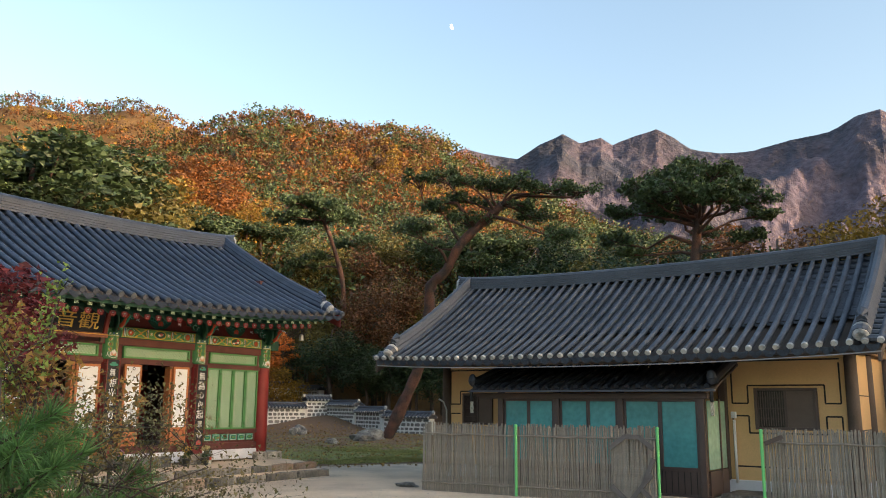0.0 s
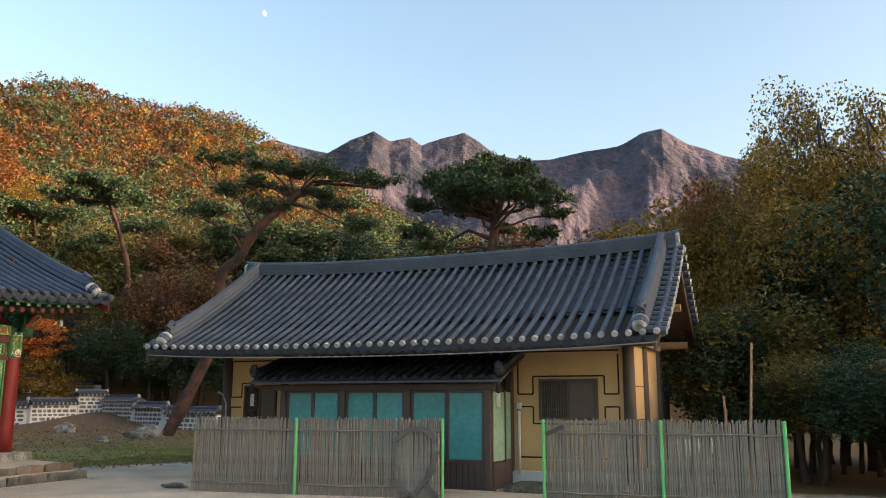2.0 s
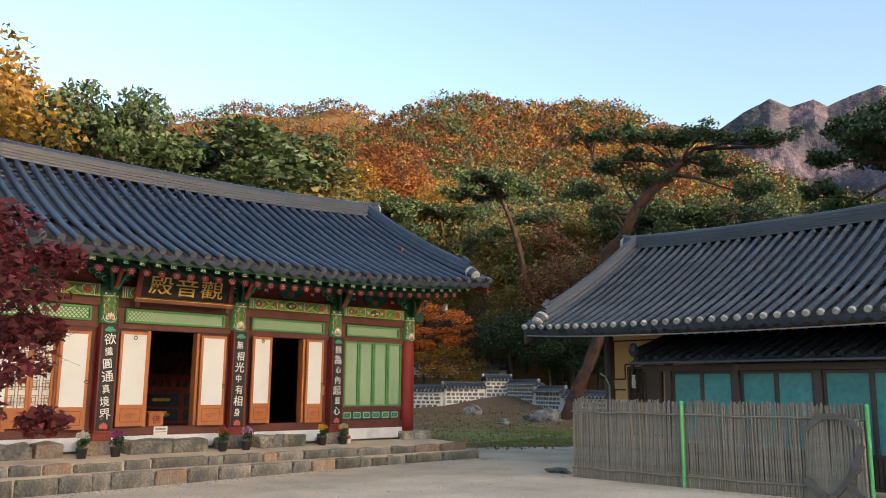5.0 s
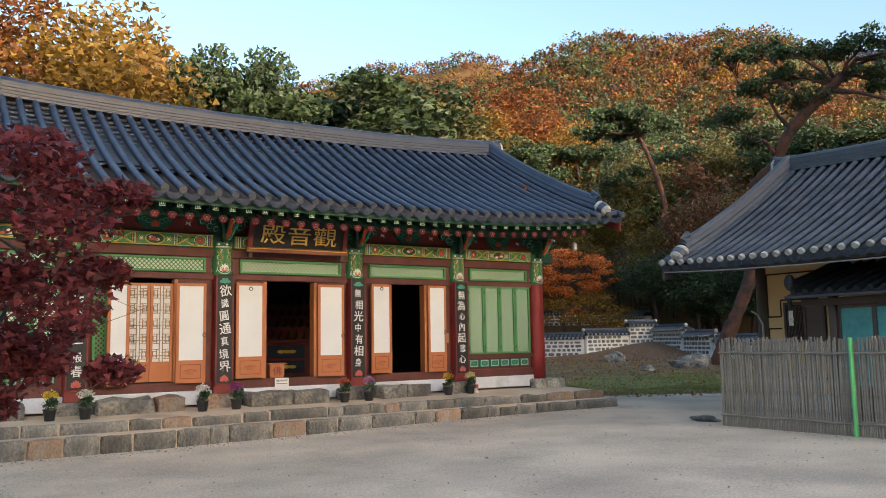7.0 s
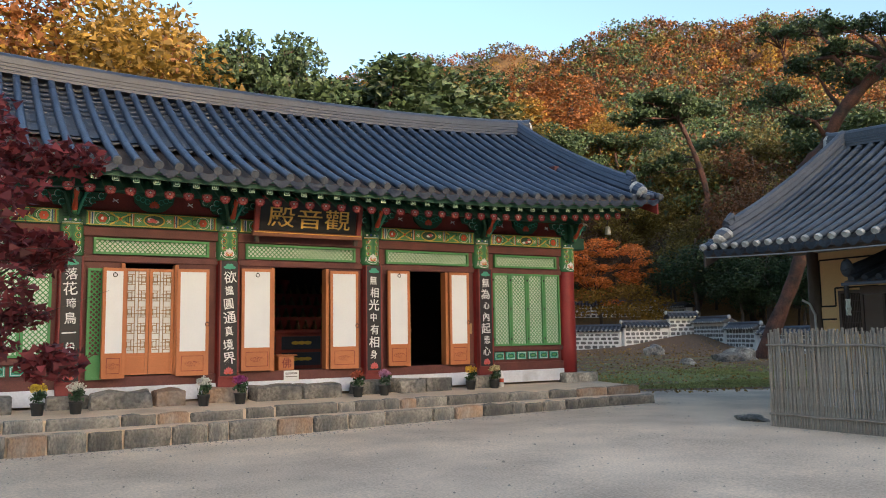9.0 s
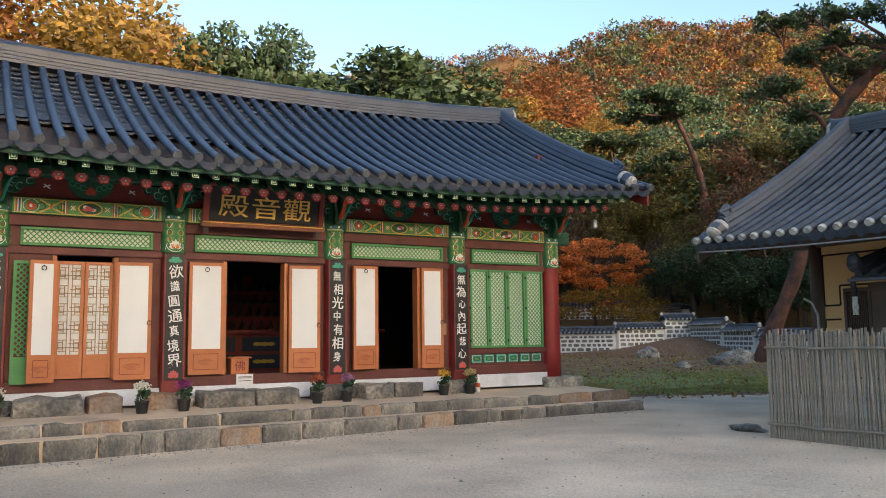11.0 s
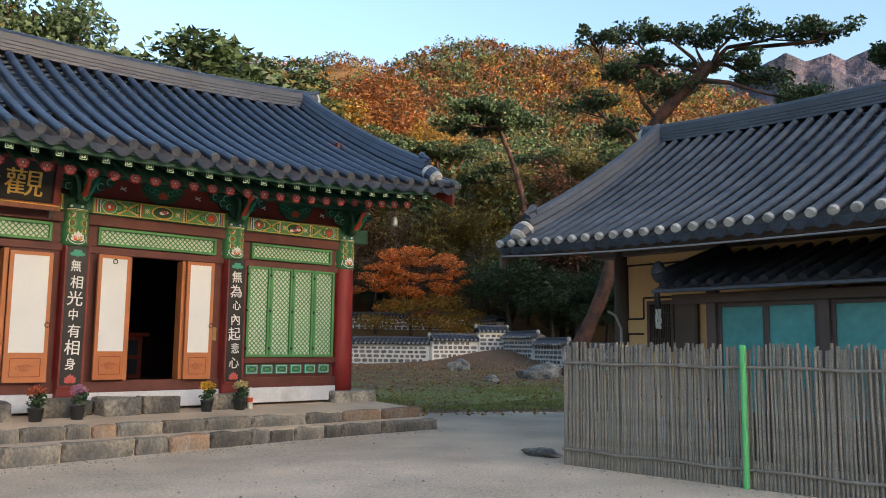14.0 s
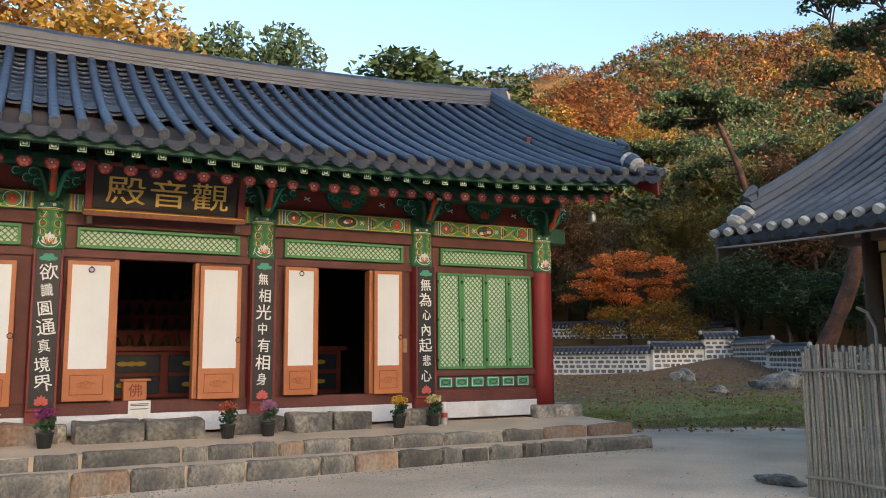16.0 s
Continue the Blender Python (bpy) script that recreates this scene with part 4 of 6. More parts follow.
PALETTE = [GREEN, WHITE, YELLOW, VERM, BLUE, PINK, DGREEN, BLACK, TEALG]


def beam_ornament(x0, x1, z0, z1, y, owner):
    """The painted band on a tie beam: scrolls, flowers and a cartouche."""
    w, h = x1 - x0, z1 - z0
    c = (x0 + x1) / 2
    zc = (z0 + z1) / 2
    P = [(0, [(x0, z0), (x1, z0), (x1, z1), (x0, z1)])]
    for z in (z0 + 0.012, z1 - 0.012):
        P += [(2, q) for q in stroke2([(x0, z), (x1, z)], 0.012)]
    for s in (-1, 1):
        e = c + s * w / 2
        for k, mi in enumerate((2, 3, 1, 4, 1)):
            P += [(mi, q) for q in stroke2([(e - s * (0.03 + 0.022 * k), z0 + 0.02), (e - s * (0.03 + 0.022 * k), z1 - 0.02)], 0.014)]
        fx = e - s * w * 0.115
        for k in range(6):
            t = k * math.pi / 3
            P.append((3, disc2(fx + 0.045 * math.cos(t), zc + 0.045 * math.sin(t), 0.034, 0.034, 8)))
        P.append((1, disc2(fx, zc, 0.028, 0.028, 8)))
        P += [(1, q) for q in stroke2(arc2(fx, zc, 0.115, 0, 360, 14, h * 0.42), 0.009)]
        sx = e - s * w * 0.245
        for a_ in (-1, 1):
            P += [(2, q) for q in stroke2([(sx - 0.17, zc + a_ * h * 0.4), (sx - 0.06, zc + a_ * h * 0.18), (sx, zc), (sx + 0.06, zc - a_ * h * 0.18), (sx + 0.17, zc - a_ * h * 0.4)], 0.028)]
            P += [(8, q) for q in stroke2(arc2(sx, zc + a_ * h * 0.36, 0.08, 0, 180 * -a_, 7), 0.018)]
            P += [(6, q) for q in stroke2(arc2(sx + a_ * 0.15, zc, 0.06, 0, 360, 9), 0.016)]
        P.append((3, disc2(sx, zc, 0.025, 0.025, 8)))
        for k, mi in enumerate((3, 1, 4, 2, 6)):
            P += [(mi, q) for q in stroke2([(c + s * (w * 0.155 + 0.022 * k), z0 + 0.02), (c + s * (w * 0.155 + 0.022 * k), z1 - 0.02)], 0.016)]
        for k in range(4):
            t = k * math.pi / 4
            P += [(1 if k % 2 else 2, q) for q in stroke2([(c + s * w * 0.115 - 0.05 * math.cos(t), zc - 0.05 * math.sin(t)), (c + s * w * 0.115 + 0.05 * math.cos(t), zc + 0.05 * math.sin(t))], 0.013)]
    P.append((2, disc2(c, zc, 0.19, h * 0.44, 18)))
    P.append((6, disc2(c, zc, 0.165, h * 0.36, 18)))
    for k in range(6):
        P.append((1 if k % 2 else 5, disc2(c + (rnd.random() - 0.5) * 0.2, zc + (rnd.random() - 0.5) * h * 0.35, 0.05, 0.028, 8)))
    paint("painted_band", P, PALETTE, lambda u, v, d: (u, y - d, v), owner, "green painted band with flowers and yellow scrolls")


def collar_ornament(x, y, owner):
    """Lotus and scrolls wrapped round the head of a column."""
    R = 0.214
    P = []
    for k in range(16):
        u = -0.5 + k / 15
        P.append((4 if k % 2 else 1, disc2(u * 1.2, 3.6, 0.026, 0.022, 6)))
    P += [(1, q) for q in stroke2([(-0.6 + 0.06 * k, 3.555) for k in range(21)], 0.012)]
    P += [(2, q) for q in stroke2([(-0.6 + 0.06 * k, 3.535) for k in range(21)], 0.01)]
    for c in (-0.44, 0.0, 0.44):
        for s in (-1, 1):
            for rr, zz in ((0.06, 3.46), (0.075, 3.34), (0.06, 3.22)):
                P += [(0, q) for q in stroke2(arc2(c + s * 0.1, zz, rr, 90, 90 + s * 300, 9), 0.026)]
                P += [(2, q) for q in stroke2(arc2(c + s * 0.1, zz, rr * 0.7, 90, 90 + s * 300, 8), 0.009)]
                P.append((3, disc2(c + s * 0.1, zz, 0.018, 0.018, 6)))
            P += [(1, q) for q in stroke2([(c + s * 0.05, 3.5), (c + s * 0.14, 3.36), (c + s * 0.12, 3.2), (c + s * 0.17, 3.05)], 0.011)]
        P += lotus2(c, 3.07, 0.14, 1, 3)
        P += lotus2(c, 3.075, 0.1, 3, 2)
        P += [(1, q) for q in stroke2(arc2(c, 3.14, 0.15, 180, 360, 8, 0.13), 0.012)]
    paint("collar_painting", P, PALETTE, lambda u, v, d: (x + (R + d) * math.sin(u / R), y - (R + d) * math.cos(u / R), v), owner, "painted lotus and scrolls")


def diag_lattice(bm, x0, x1, z0, z1, y, step, w=0.011, th=0.014):
    """Crossed slanting bars that fill a rectangle."""
    W, Hh = x1 - x0, z1 - z0
    for s in (-1, 1):
        k = -Hh
        while k < W:
            a0, a1 = max(0.0, k), min(W, k + Hh)
            if a1 - a0 > 0.02:
                za, zb = a0 - k, a1 - k
                if s < 0:
                    za, zb = Hh - za, Hh - zb
                for q in stroke2([(x0 + a0, z0 + za), (x0 + a1, z0 + zb)], w):
                    prism(bm, q, "y", y - th / 2 + (0.003 if s > 0 else 0), y + th / 2)
            k += step
    return bm


def frame_bars(bm, x0, x1, z0, z1, y0, y1, w):
    box(bm, x0, x1, y0, y1, z0, z0 + w)
    box(bm, x0, x1, y0, y1, z1 - w, z1)
    box(bm, x0, x0 + w, y0, y1, z0 + w, z1 - w)
    box(bm, x1 - w, x1, y0, y1, z0 + w, z1 - w)


def glyph(ch, size, material, owner, m, depth=0.003):
    """A character of the built-in font, as a thin mesh centred on the pose m."""
    c = bpy.data.curves.new("letter", "FONT")
    c.body, c.size, c.align_x, c.align_y, c.extrude, c.offset = ch, size, "CENTER", "CENTER", depth, 0.001
    o = new("letter", c)
    me = bpy.data.meshes.new_from_object(o.evaluated_get(bpy.context.evaluated_depsgraph_get()))
    bpy.data.objects.remove(o)
    bpy.data.curves.remove(c)
    me.materials.clear()
    me.materials.append(material)
    me.name = "letter"
    xs = [v.co.x for v in me.vertices]
    ys = [v.co.y for v in me.vertices]
    me.transform(Matrix.Translation((-(min(xs) + max(xs)) / 2, -(min(ys) + max(ys)) / 2, 0)))
    return piece("letter", me, owner, m)


# ---- the hall's front, bay by bay ----
for o in [o for o in hall.children_recursive if o.name.startswith("painted_collar")]:
    collar_ornament(sum(v.co.x for v in o.data.vertices) / len(o.data.vertices) + origin[hall].x, YF, o.parent)
for i in range(5):
    x0, x1 = COLS[i] + 0.2, COLS[i + 1] - 0.2
    beam_ornament(x0 + 0.02, x1 - 0.02, 3.535, 3.785, YF - 0.142, hall)
    # transom lattice
    bm = bmesh.new()
    frame_bars(bm, x0 + 0.15, x1 - 0.15, 3.035, 3.325, YF - 0.12, YF - 0.05, 0.042)
    tr = part("transom_frame", bm, GREEN, hall, "green transom frame")
    bm = bmesh.new()
    diag_lattice(bm, x0 + 0.19, x1 - 0.19, 3.075, 3.285, YF - 0.07, 0.085, 0.016, 0.008)
    part("lattice", bm, GREEN, tr)
    slab("transom_paper", hall, LATP, (x0 + 0.17, x1 - 0.17, YF - 0.064, YF - 0.052, 3.05, 3.31), 0)
    slab("transom_board", hall, BROWN, (x0 - 0.02, x1 + 0.02, YF - 0.048, YF + 0.04, 3.022, 3.343), 0)
    # carved boards between the brackets
    c = (x0 + x1) / 2
    bm = bmesh.new()
    prism(bm, [(c - 0.36, 4.12), (c - 0.33, 3.98), (c - 0.2, 3.86), (c - 0.1, 3.82), (c + 0.1, 3.82), (c + 0.2, 3.86), (c + 0.33, 3.98), (c + 0.36, 4.12)], "y", YF - 0.13, YF - 0.06)
    fb = part("flower_board", bm, DGREEN, hall, "carved green board with a lotus")
    P = lotus2(c, 3.9, 0.12, 3, 5)
    for s in (-1, 1):
        for k in range(3):
            P += [(8, q) for q in stroke2(arc2(c + s * (0.12 + 0.08 * k), 4.0 + 0.03 * k, 0.045, 0, 320, 8), 0.015)]
        P += [(1, q) for q in stroke2([(c + s * 0.65 - 0.05, 3.98), (c + s * 0.65 + 0.05, 4.02)], 0.02) + stroke2([(c + s * 0.65 - 0.04, 4.03), (c + s * 0.65 + 0.05, 3.96)], 0.02)]
    paint("flower_painting", P, PALETTE, lambda u, v, d: (u, (YF - 0.13 if abs(u - c) < 0.5 else YF - 0.06) - d, v), fb)


def green_bay(x0, x1):
    """Four green lattice leaves over a row of small panels."""
    slab("bay_board", hall, BROWN, (x0, x1, YF - 0.03, YF + 0.05, 0.9, 2.92), 0)
    n = 4
    for k in range(n):
        a0, a1 = x0 + 0.08 + (x1 - x0 - 0.16) * k / n, x0 + 0.08 + (x1 - x0 - 0.16) * (k + 1) / n
        bm = bmesh.new()
        frame_bars(bm, a0 + 0.006, a1 - 0.006, 1.27, 2.9, YF - 0.13, YF - 0.07, 0.042)
        leaf = part("lattice_leaf", bm, GREEN, hall, "green lattice leaf")
        bm = bmesh.new()
        diag_lattice(bm, a0 + 0.045, a1 - 0.045, 1.31, 2.86, YF - 0.09, 0.088, 0.017, 0.008)
        part("lattice", bm, GREEN, leaf)
        slab("leaf_paper", leaf, LATP, (a0 + 0.03, a1 - 0.03, YF - 0.084, YF - 0.074, 1.3, 2.87), 0)
        for zz in (1.42, 2.1, 2.75):
            slab("hinge", leaf, BLACK, (a0 - 0.02, a0 + 0.02, YF - 0.142, YF - 0.131, zz - 0.025, zz + 0.025), 0.003)
    for k in range(6):
        a0, a1 = x0 + 0.1 + (x1 - x0 - 0.2) * k / 6, x0 + 0.1 + (x1 - x0 - 0.2) * (k + 1) / 6
        p = slab("small_panel", hall, TEALG, (a0 + 0.03, a1 - 0.03, YF - 0.075, YF - 0.03, 0.96, 1.13), 0.006)
        c, zc = (a0 + a1) / 2, 1.045
        P = [(1, q) for q in stroke2([(a0 + 0.05, 0.98), (a1 - 0.05, 0.98), (a1 - 0.05, 1.11), (a0 + 0.05, 1.11), (a0 + 0.05, 0.98)], 0.008)]
        P += [(6, disc2(c, zc, 0.085, 0.045, 10)), (0, disc2(c, zc, 0.06, 0.028, 10))]
        paint("panel_painting", P, PALETTE, lambda u, v, d: (u, YF - 0.075 - d, v), p)
    slab("mid_rail", hall, BROWN, (x0, x1, YF - 0.1, YF + 0.06, 1.15, 1.26))


green_bay(COLS[0] + 0.2, COLS[1] - 0.2)
green_bay(COLS[4] + 0.2, COLS[5] - 0.2)


def door_leaf(x0, x1, z0, z1, y, turn, hinge_left, ring_side, z_ring):
    """A folded-back paper door leaf with a lotus panel, hinged at one edge and turned outwards."""
    hx = x0 if hinge_left else x1
    leaf = thing("door_leaf", (hx, y, z0), "open paper door leaf with orange wooden frame", "door", "paper door leaves")
    hgt = z1 - z0
    zb = z0 + hgt * 0.2
    bm = bmesh.new()
    frame_bars(bm, x0, x1, z0, z1, y - 0.05, y, 0.055)
    box(bm, x0 + 0.055, x1 - 0.055, y - 0.05, y, zb, zb + 0.05)
    part("leaf_frame", bm, ORANGE, leaf)
    part("paper", boxb(x0 + 0.05, x1 - 0.05, y - 0.046, y - 0.01, zb + 0.045, z1 - 0.05, 0), PAPER, leaf, "white paper")
    pn = part("lower_panel", boxb(x0 + 0.05, x1 - 0.05, y - 0.04, y - 0.01, z0 + 0.05, zb + 0.005, 0), ORANGE, leaf)
    c, zc, w2, h2 = (x0 + x1) / 2, (z0 + zb) / 2 + 0.025, (x1 - x0) / 2 - 0.09, (zb - z0) / 2 - 0.06
    P = [(0, q) for q in stroke2([(c - w2, zc - h2), (c + w2, zc - h2), (c + w2, zc + h2), (c - w2, zc + h2), (c - w2, zc - h2)], 0.01)]
    for k in (-0.09, -0.045, 0, 0.045, 0.09):
        P += [(0, q) for q in stroke2(arc2(c + k, zc - 0.01 - abs(k) * 0.2, 0.04, 20, 160, 6, 0.055) + [(c + k * 0.4, zc - 0.055)], 0.006)]
    paint("lotus_carving", P, [RED], lambda u, v, d: (u, y - 0.042 - d, v), pn)
    rx = x1 - 0.03 if ring_side > 0 else x0 + 0.03
    if ring_side == 0:
        rx = c
    bm = bmesh.new()
    tube(bm, [(rx + 0.035 * math.cos(t * math.pi / 6), y - 0.062, z_ring + 0.035 * math.sin(t * math.pi / 6)) for t in range(13)], 0.007, 6, False)
    tube(bm, [(rx, y - 0.05, z_ring + 0.035), (rx, y - 0.07, z_ring + 0.035)], 0.012, 8)
    part("ring_pull", bm, BLACK, leaf, "black iron ring pull")
    leaf.rotation_euler = (0, 0, radians(turn))
    return leaf


def open_bay(x0, x1, o0, o1, z0, z1):
    """Boarded bay with a doorway from o0 to o1."""
    slab("bay_board", hall, BROWN, (x0, o0, YF - 0.05, YF + 0.05, 0.9, 2.9), 0.004)
    slab("bay_board", hall, BROWN, (o1, x1, YF - 0.05, YF + 0.05, 0.9, 2.9), 0.004)
    for xx in (o0, o1):
        slab("door_post", hall, ORANGE, (xx - 0.035, xx + 0.035, YF - 0.13, YF + 0.08, 0.9, 2.88), 0.006)


open_bay(COLS[2] + 0.2, COLS[3] - 0.2, 10.03, 11.15, 0.9, 2.85)
door_leaf(9.4, 10.0, 0.92, 2.84, YF - 0.15, 0.0, False, 0, 2.72)
door_leaf(11.19, 11.78, 0.9, 2.84, YF - 0.15, -4.0, True, 1, 1.75)
open_bay(COLS[3] + 0.2, COLS[4] - 0.2, 12.99, 13.92, 0.9, 2.88)
door_leaf(12.45, 12.97, 0.92, 2.88, YF - 0.15, 4.0, False, 0, 2.78)
door_leaf(13.95, 14.43, 0.9, 2.88, YF - 0.15, -3.0, True, 1, 1.8)
open_bay(COLS[1] + 0.2, COLS[2] - 0.2, 7.3, 8.22, 0.9, 2.82)
door_leaf(6.92, 7.32, 0.88, 2.78, YF - 0.24, 12.0, False, 0, 2.66)
door_leaf(8.22, 8.78, 0.88, 2.8, YF - 0.16, -6.0, True, 1, 1.8)
bm = bmesh.new()
frame_bars(bm, 6.72, 6.98, 0.86, 2.78, YF - 0.16, YF - 0.11, 0.045)
diag_lattice(bm, 6.76, 6.94, 1.3, 2.74, YF - 0.135, 0.088, 0.019, 0.008)
box(bm, 6.76, 6.94, YF - 0.15, YF - 0.12, 0.9, 1.28)
gl = tagged(part("green_lattice_leaf", bm, GREEN), "green lattice door leaf folded behind a paper leaf", "door")

# closed lattice doors of the second bay
for x0, x1 in ((7.34, 7.755), (7.765, 8.19)):
    d = thing("lattice_door", ((x0 + x1) / 2, YF, 0.9), "closed orange lattice door with paper backing", "door", "lattice doors")
    bm = bmesh.new()
    frame_bars(bm, x0, x1, 0.92, 2.8, YF - 0.06, YF - 0.01, 0.05)
    box(bm, x0 + 0.05, x1 - 0.05, YF - 0.06, YF - 0.01, 1.24, 1.3)
    part("frame", bm, ORANGE, d)
    slab("lower_panel", d, ORANGE, (x0 + 0.05, x1 - 0.05, YF - 0.045, YF - 0.02, 0.97, 1.24), 0.004)
    slab("paper", d, PAPER, (x0 + 0.04, x1 - 0.04, YF - 0.03, YF - 0.02, 1.29, 2.76), 0)
    bm = bmesh.new()
    c = (x0 + x1) / 2
    h0, h1 = 1.3, 2.75
    n = 5
    for k in range(n):
        za, zb = h0 + (h1 - h0) * k / n, h0 + (h1 - h0) * (k + 1) / n
        zc, q = (za + zb) / 2, (zb - za) / 2
        for s in (-1, 1):
            lines = [[(c + s * 0.03, za), (c + s * 0.03, zb)], [(x0 + 0.05 if s < 0 else x1 - 0.05, zc + s * 0.03), (c, zc + s * 0.03)], [(c, zc - 0.03), (c + s * 0.16, zc - 0.03)],
                     [(c + s * 0.08, zc - q * 0.62), (c + s * 0.08, zc + q * 0.62)], [(c + s * 0.15, zc - q * 0.35), (c + s * 0.15, zc + q * 0.35)],
                     [(c + s * 0.03, zc + q * 0.62), (c + s * 0.15, zc + q * 0.62)], [(c + s * 0.03, zc - q * 0.62), (c + s * 0.15, zc - q * 0.62)], [(c + s * 0.08, zc + q * 0.35), (c + s * 0.17, zc + q * 0.35)], [(c + s * 0.08, zc - q * 0.35), (c + s * 0.17, zc - q * 0.35)]]
            for ln in lines:
                for quad in stroke2(ln, 0.011):
                    prism(bm, quad, "y", YF - 0.05, YF - 0.028)
    part("lattice", bm, WOODL, d)

# verse boards on the columns
VERSES = ["無為心內起悲心", "落花啼鳥一般春", "欲識圓通真境界", "無相光中有相身", "無為心內起悲心"]
for i in range(1, 5):
    x, y = COLS[i], YF - 0.235
    b = thing("verse_board", (x, y, 0.85), "black verse board with white characters and red edge", "sign board", "verse boards on the columns")
    part("board", boxb(x - 0.155, x + 0.155, y - 0.012, y + 0.012, 0.85, 2.97, 0.004), BLACK, b)
    for s in (-1, 1):
        part("edge", boxb(x + s * 0.17 - 0.015, x + s * 0.17 + 0.015, y - 0.02, y + 0.03, 0.84, 2.98, 0.004), RED, b)
    part("foot", boxb(x - 0.185, x + 0.185, y - 0.02, y + 0.06, 0.8, 0.84, 0.006), RED, b)
    part("backing", boxb(x - 0.19, x + 0.19, y + 0.014, y + 0.1, 0.5, 2.9, 0.006), RED, b)
    P = lotus2(x, 0.89, 0.12, 5, 3) + [(8, disc2(x, 2.86, 0.05, 0.05, 10))]
    for s in (-1, 1):
        P += [(8, disc2(x + s * 0.06, 2.85, 0.055, 0.03, 10)), (8, disc2(x + s * 0.03, 2.89, 0.04, 0.03, 8))]
    paint("board_painting", P, PALETTE, lambda u, v, d: (u, y - 0.013 - d, v), b, "green cloud and pink lotus")
    for k, ch in enumerate(VERSES[i]):
        glyph(ch, 0.175 + 0.025 * ((k * 7 + i) % 3), WHITE, b, pose(x + 0.012 * ((k * 5 + i) % 3 - 1), y - 0.015, 2.67 - 0.25 * k, 90, 0, 0) @ pose(0, 0, 0, 0, 0, 5 * ((k * 3 + i) % 3 - 1) + 3) @ Matrix.Diagonal((1.0 + 0.08 * ((k + i) % 3 - 1), 1.08, 1, 1)))

# name plaque
pl = thing("name_plaque", (10.65, YF - 0.42, 3.62), "black name plaque with gilded characters", "sign board")
tilt = pose(10.65, YF - 0.35, 3.57, 13)
T_ = tilt


def plaque_part(name, material, dims, label=""):
    bm = boxb(*dims, 0.008)
    bmesh.ops.transform(bm, matrix=T_, verts=bm.verts[:])
    return part(name, bm, material, pl, label)


plaque_part("board", BLACK, (-1.0, 1.0, -0.02, 0.02, 0.0, 0.6))
plaque_part("lower_edge", mat("faded red-brown board", (0.24, 0.1, 0.06), 0.7, 0.3), (-1.12, 1.12, -0.1, 0.01, -0.1, 0.0), "faded red-brown lower edge")
plaque_part("gilt_line", GOLD, (-1.1, 1.1, -0.106, -0.1, -0.03, -0.015), "gilt line")
plaque_part("upper_edge", RED, (-1.08, 1.08, -0.06, 0.01, 0.6, 0.66))
for s in (-1, 1):
    plaque_part("side_edge", RED, (s * 1.05 - 0.05, s * 1.05 + 0.05, -0.08, 0.01, -0.06, 0.66))
    plaque_part("bracket_foot", WOODG, (s * 1.02 - 0.04, s * 1.02 + 0.04, -0.05, 0.03, -0.22, -0.1))
for k, ch in enumerate("殿音觀"):
    glyph(ch, 0.5, GOLD, pl, T_ @ pose(-0.57 + 0.58 * k, -0.026, 0.27, 90, 0, 2 - 2 * k) @ Matrix.Diagonal((1.12, 0.84, 1, 1)), 0.006)

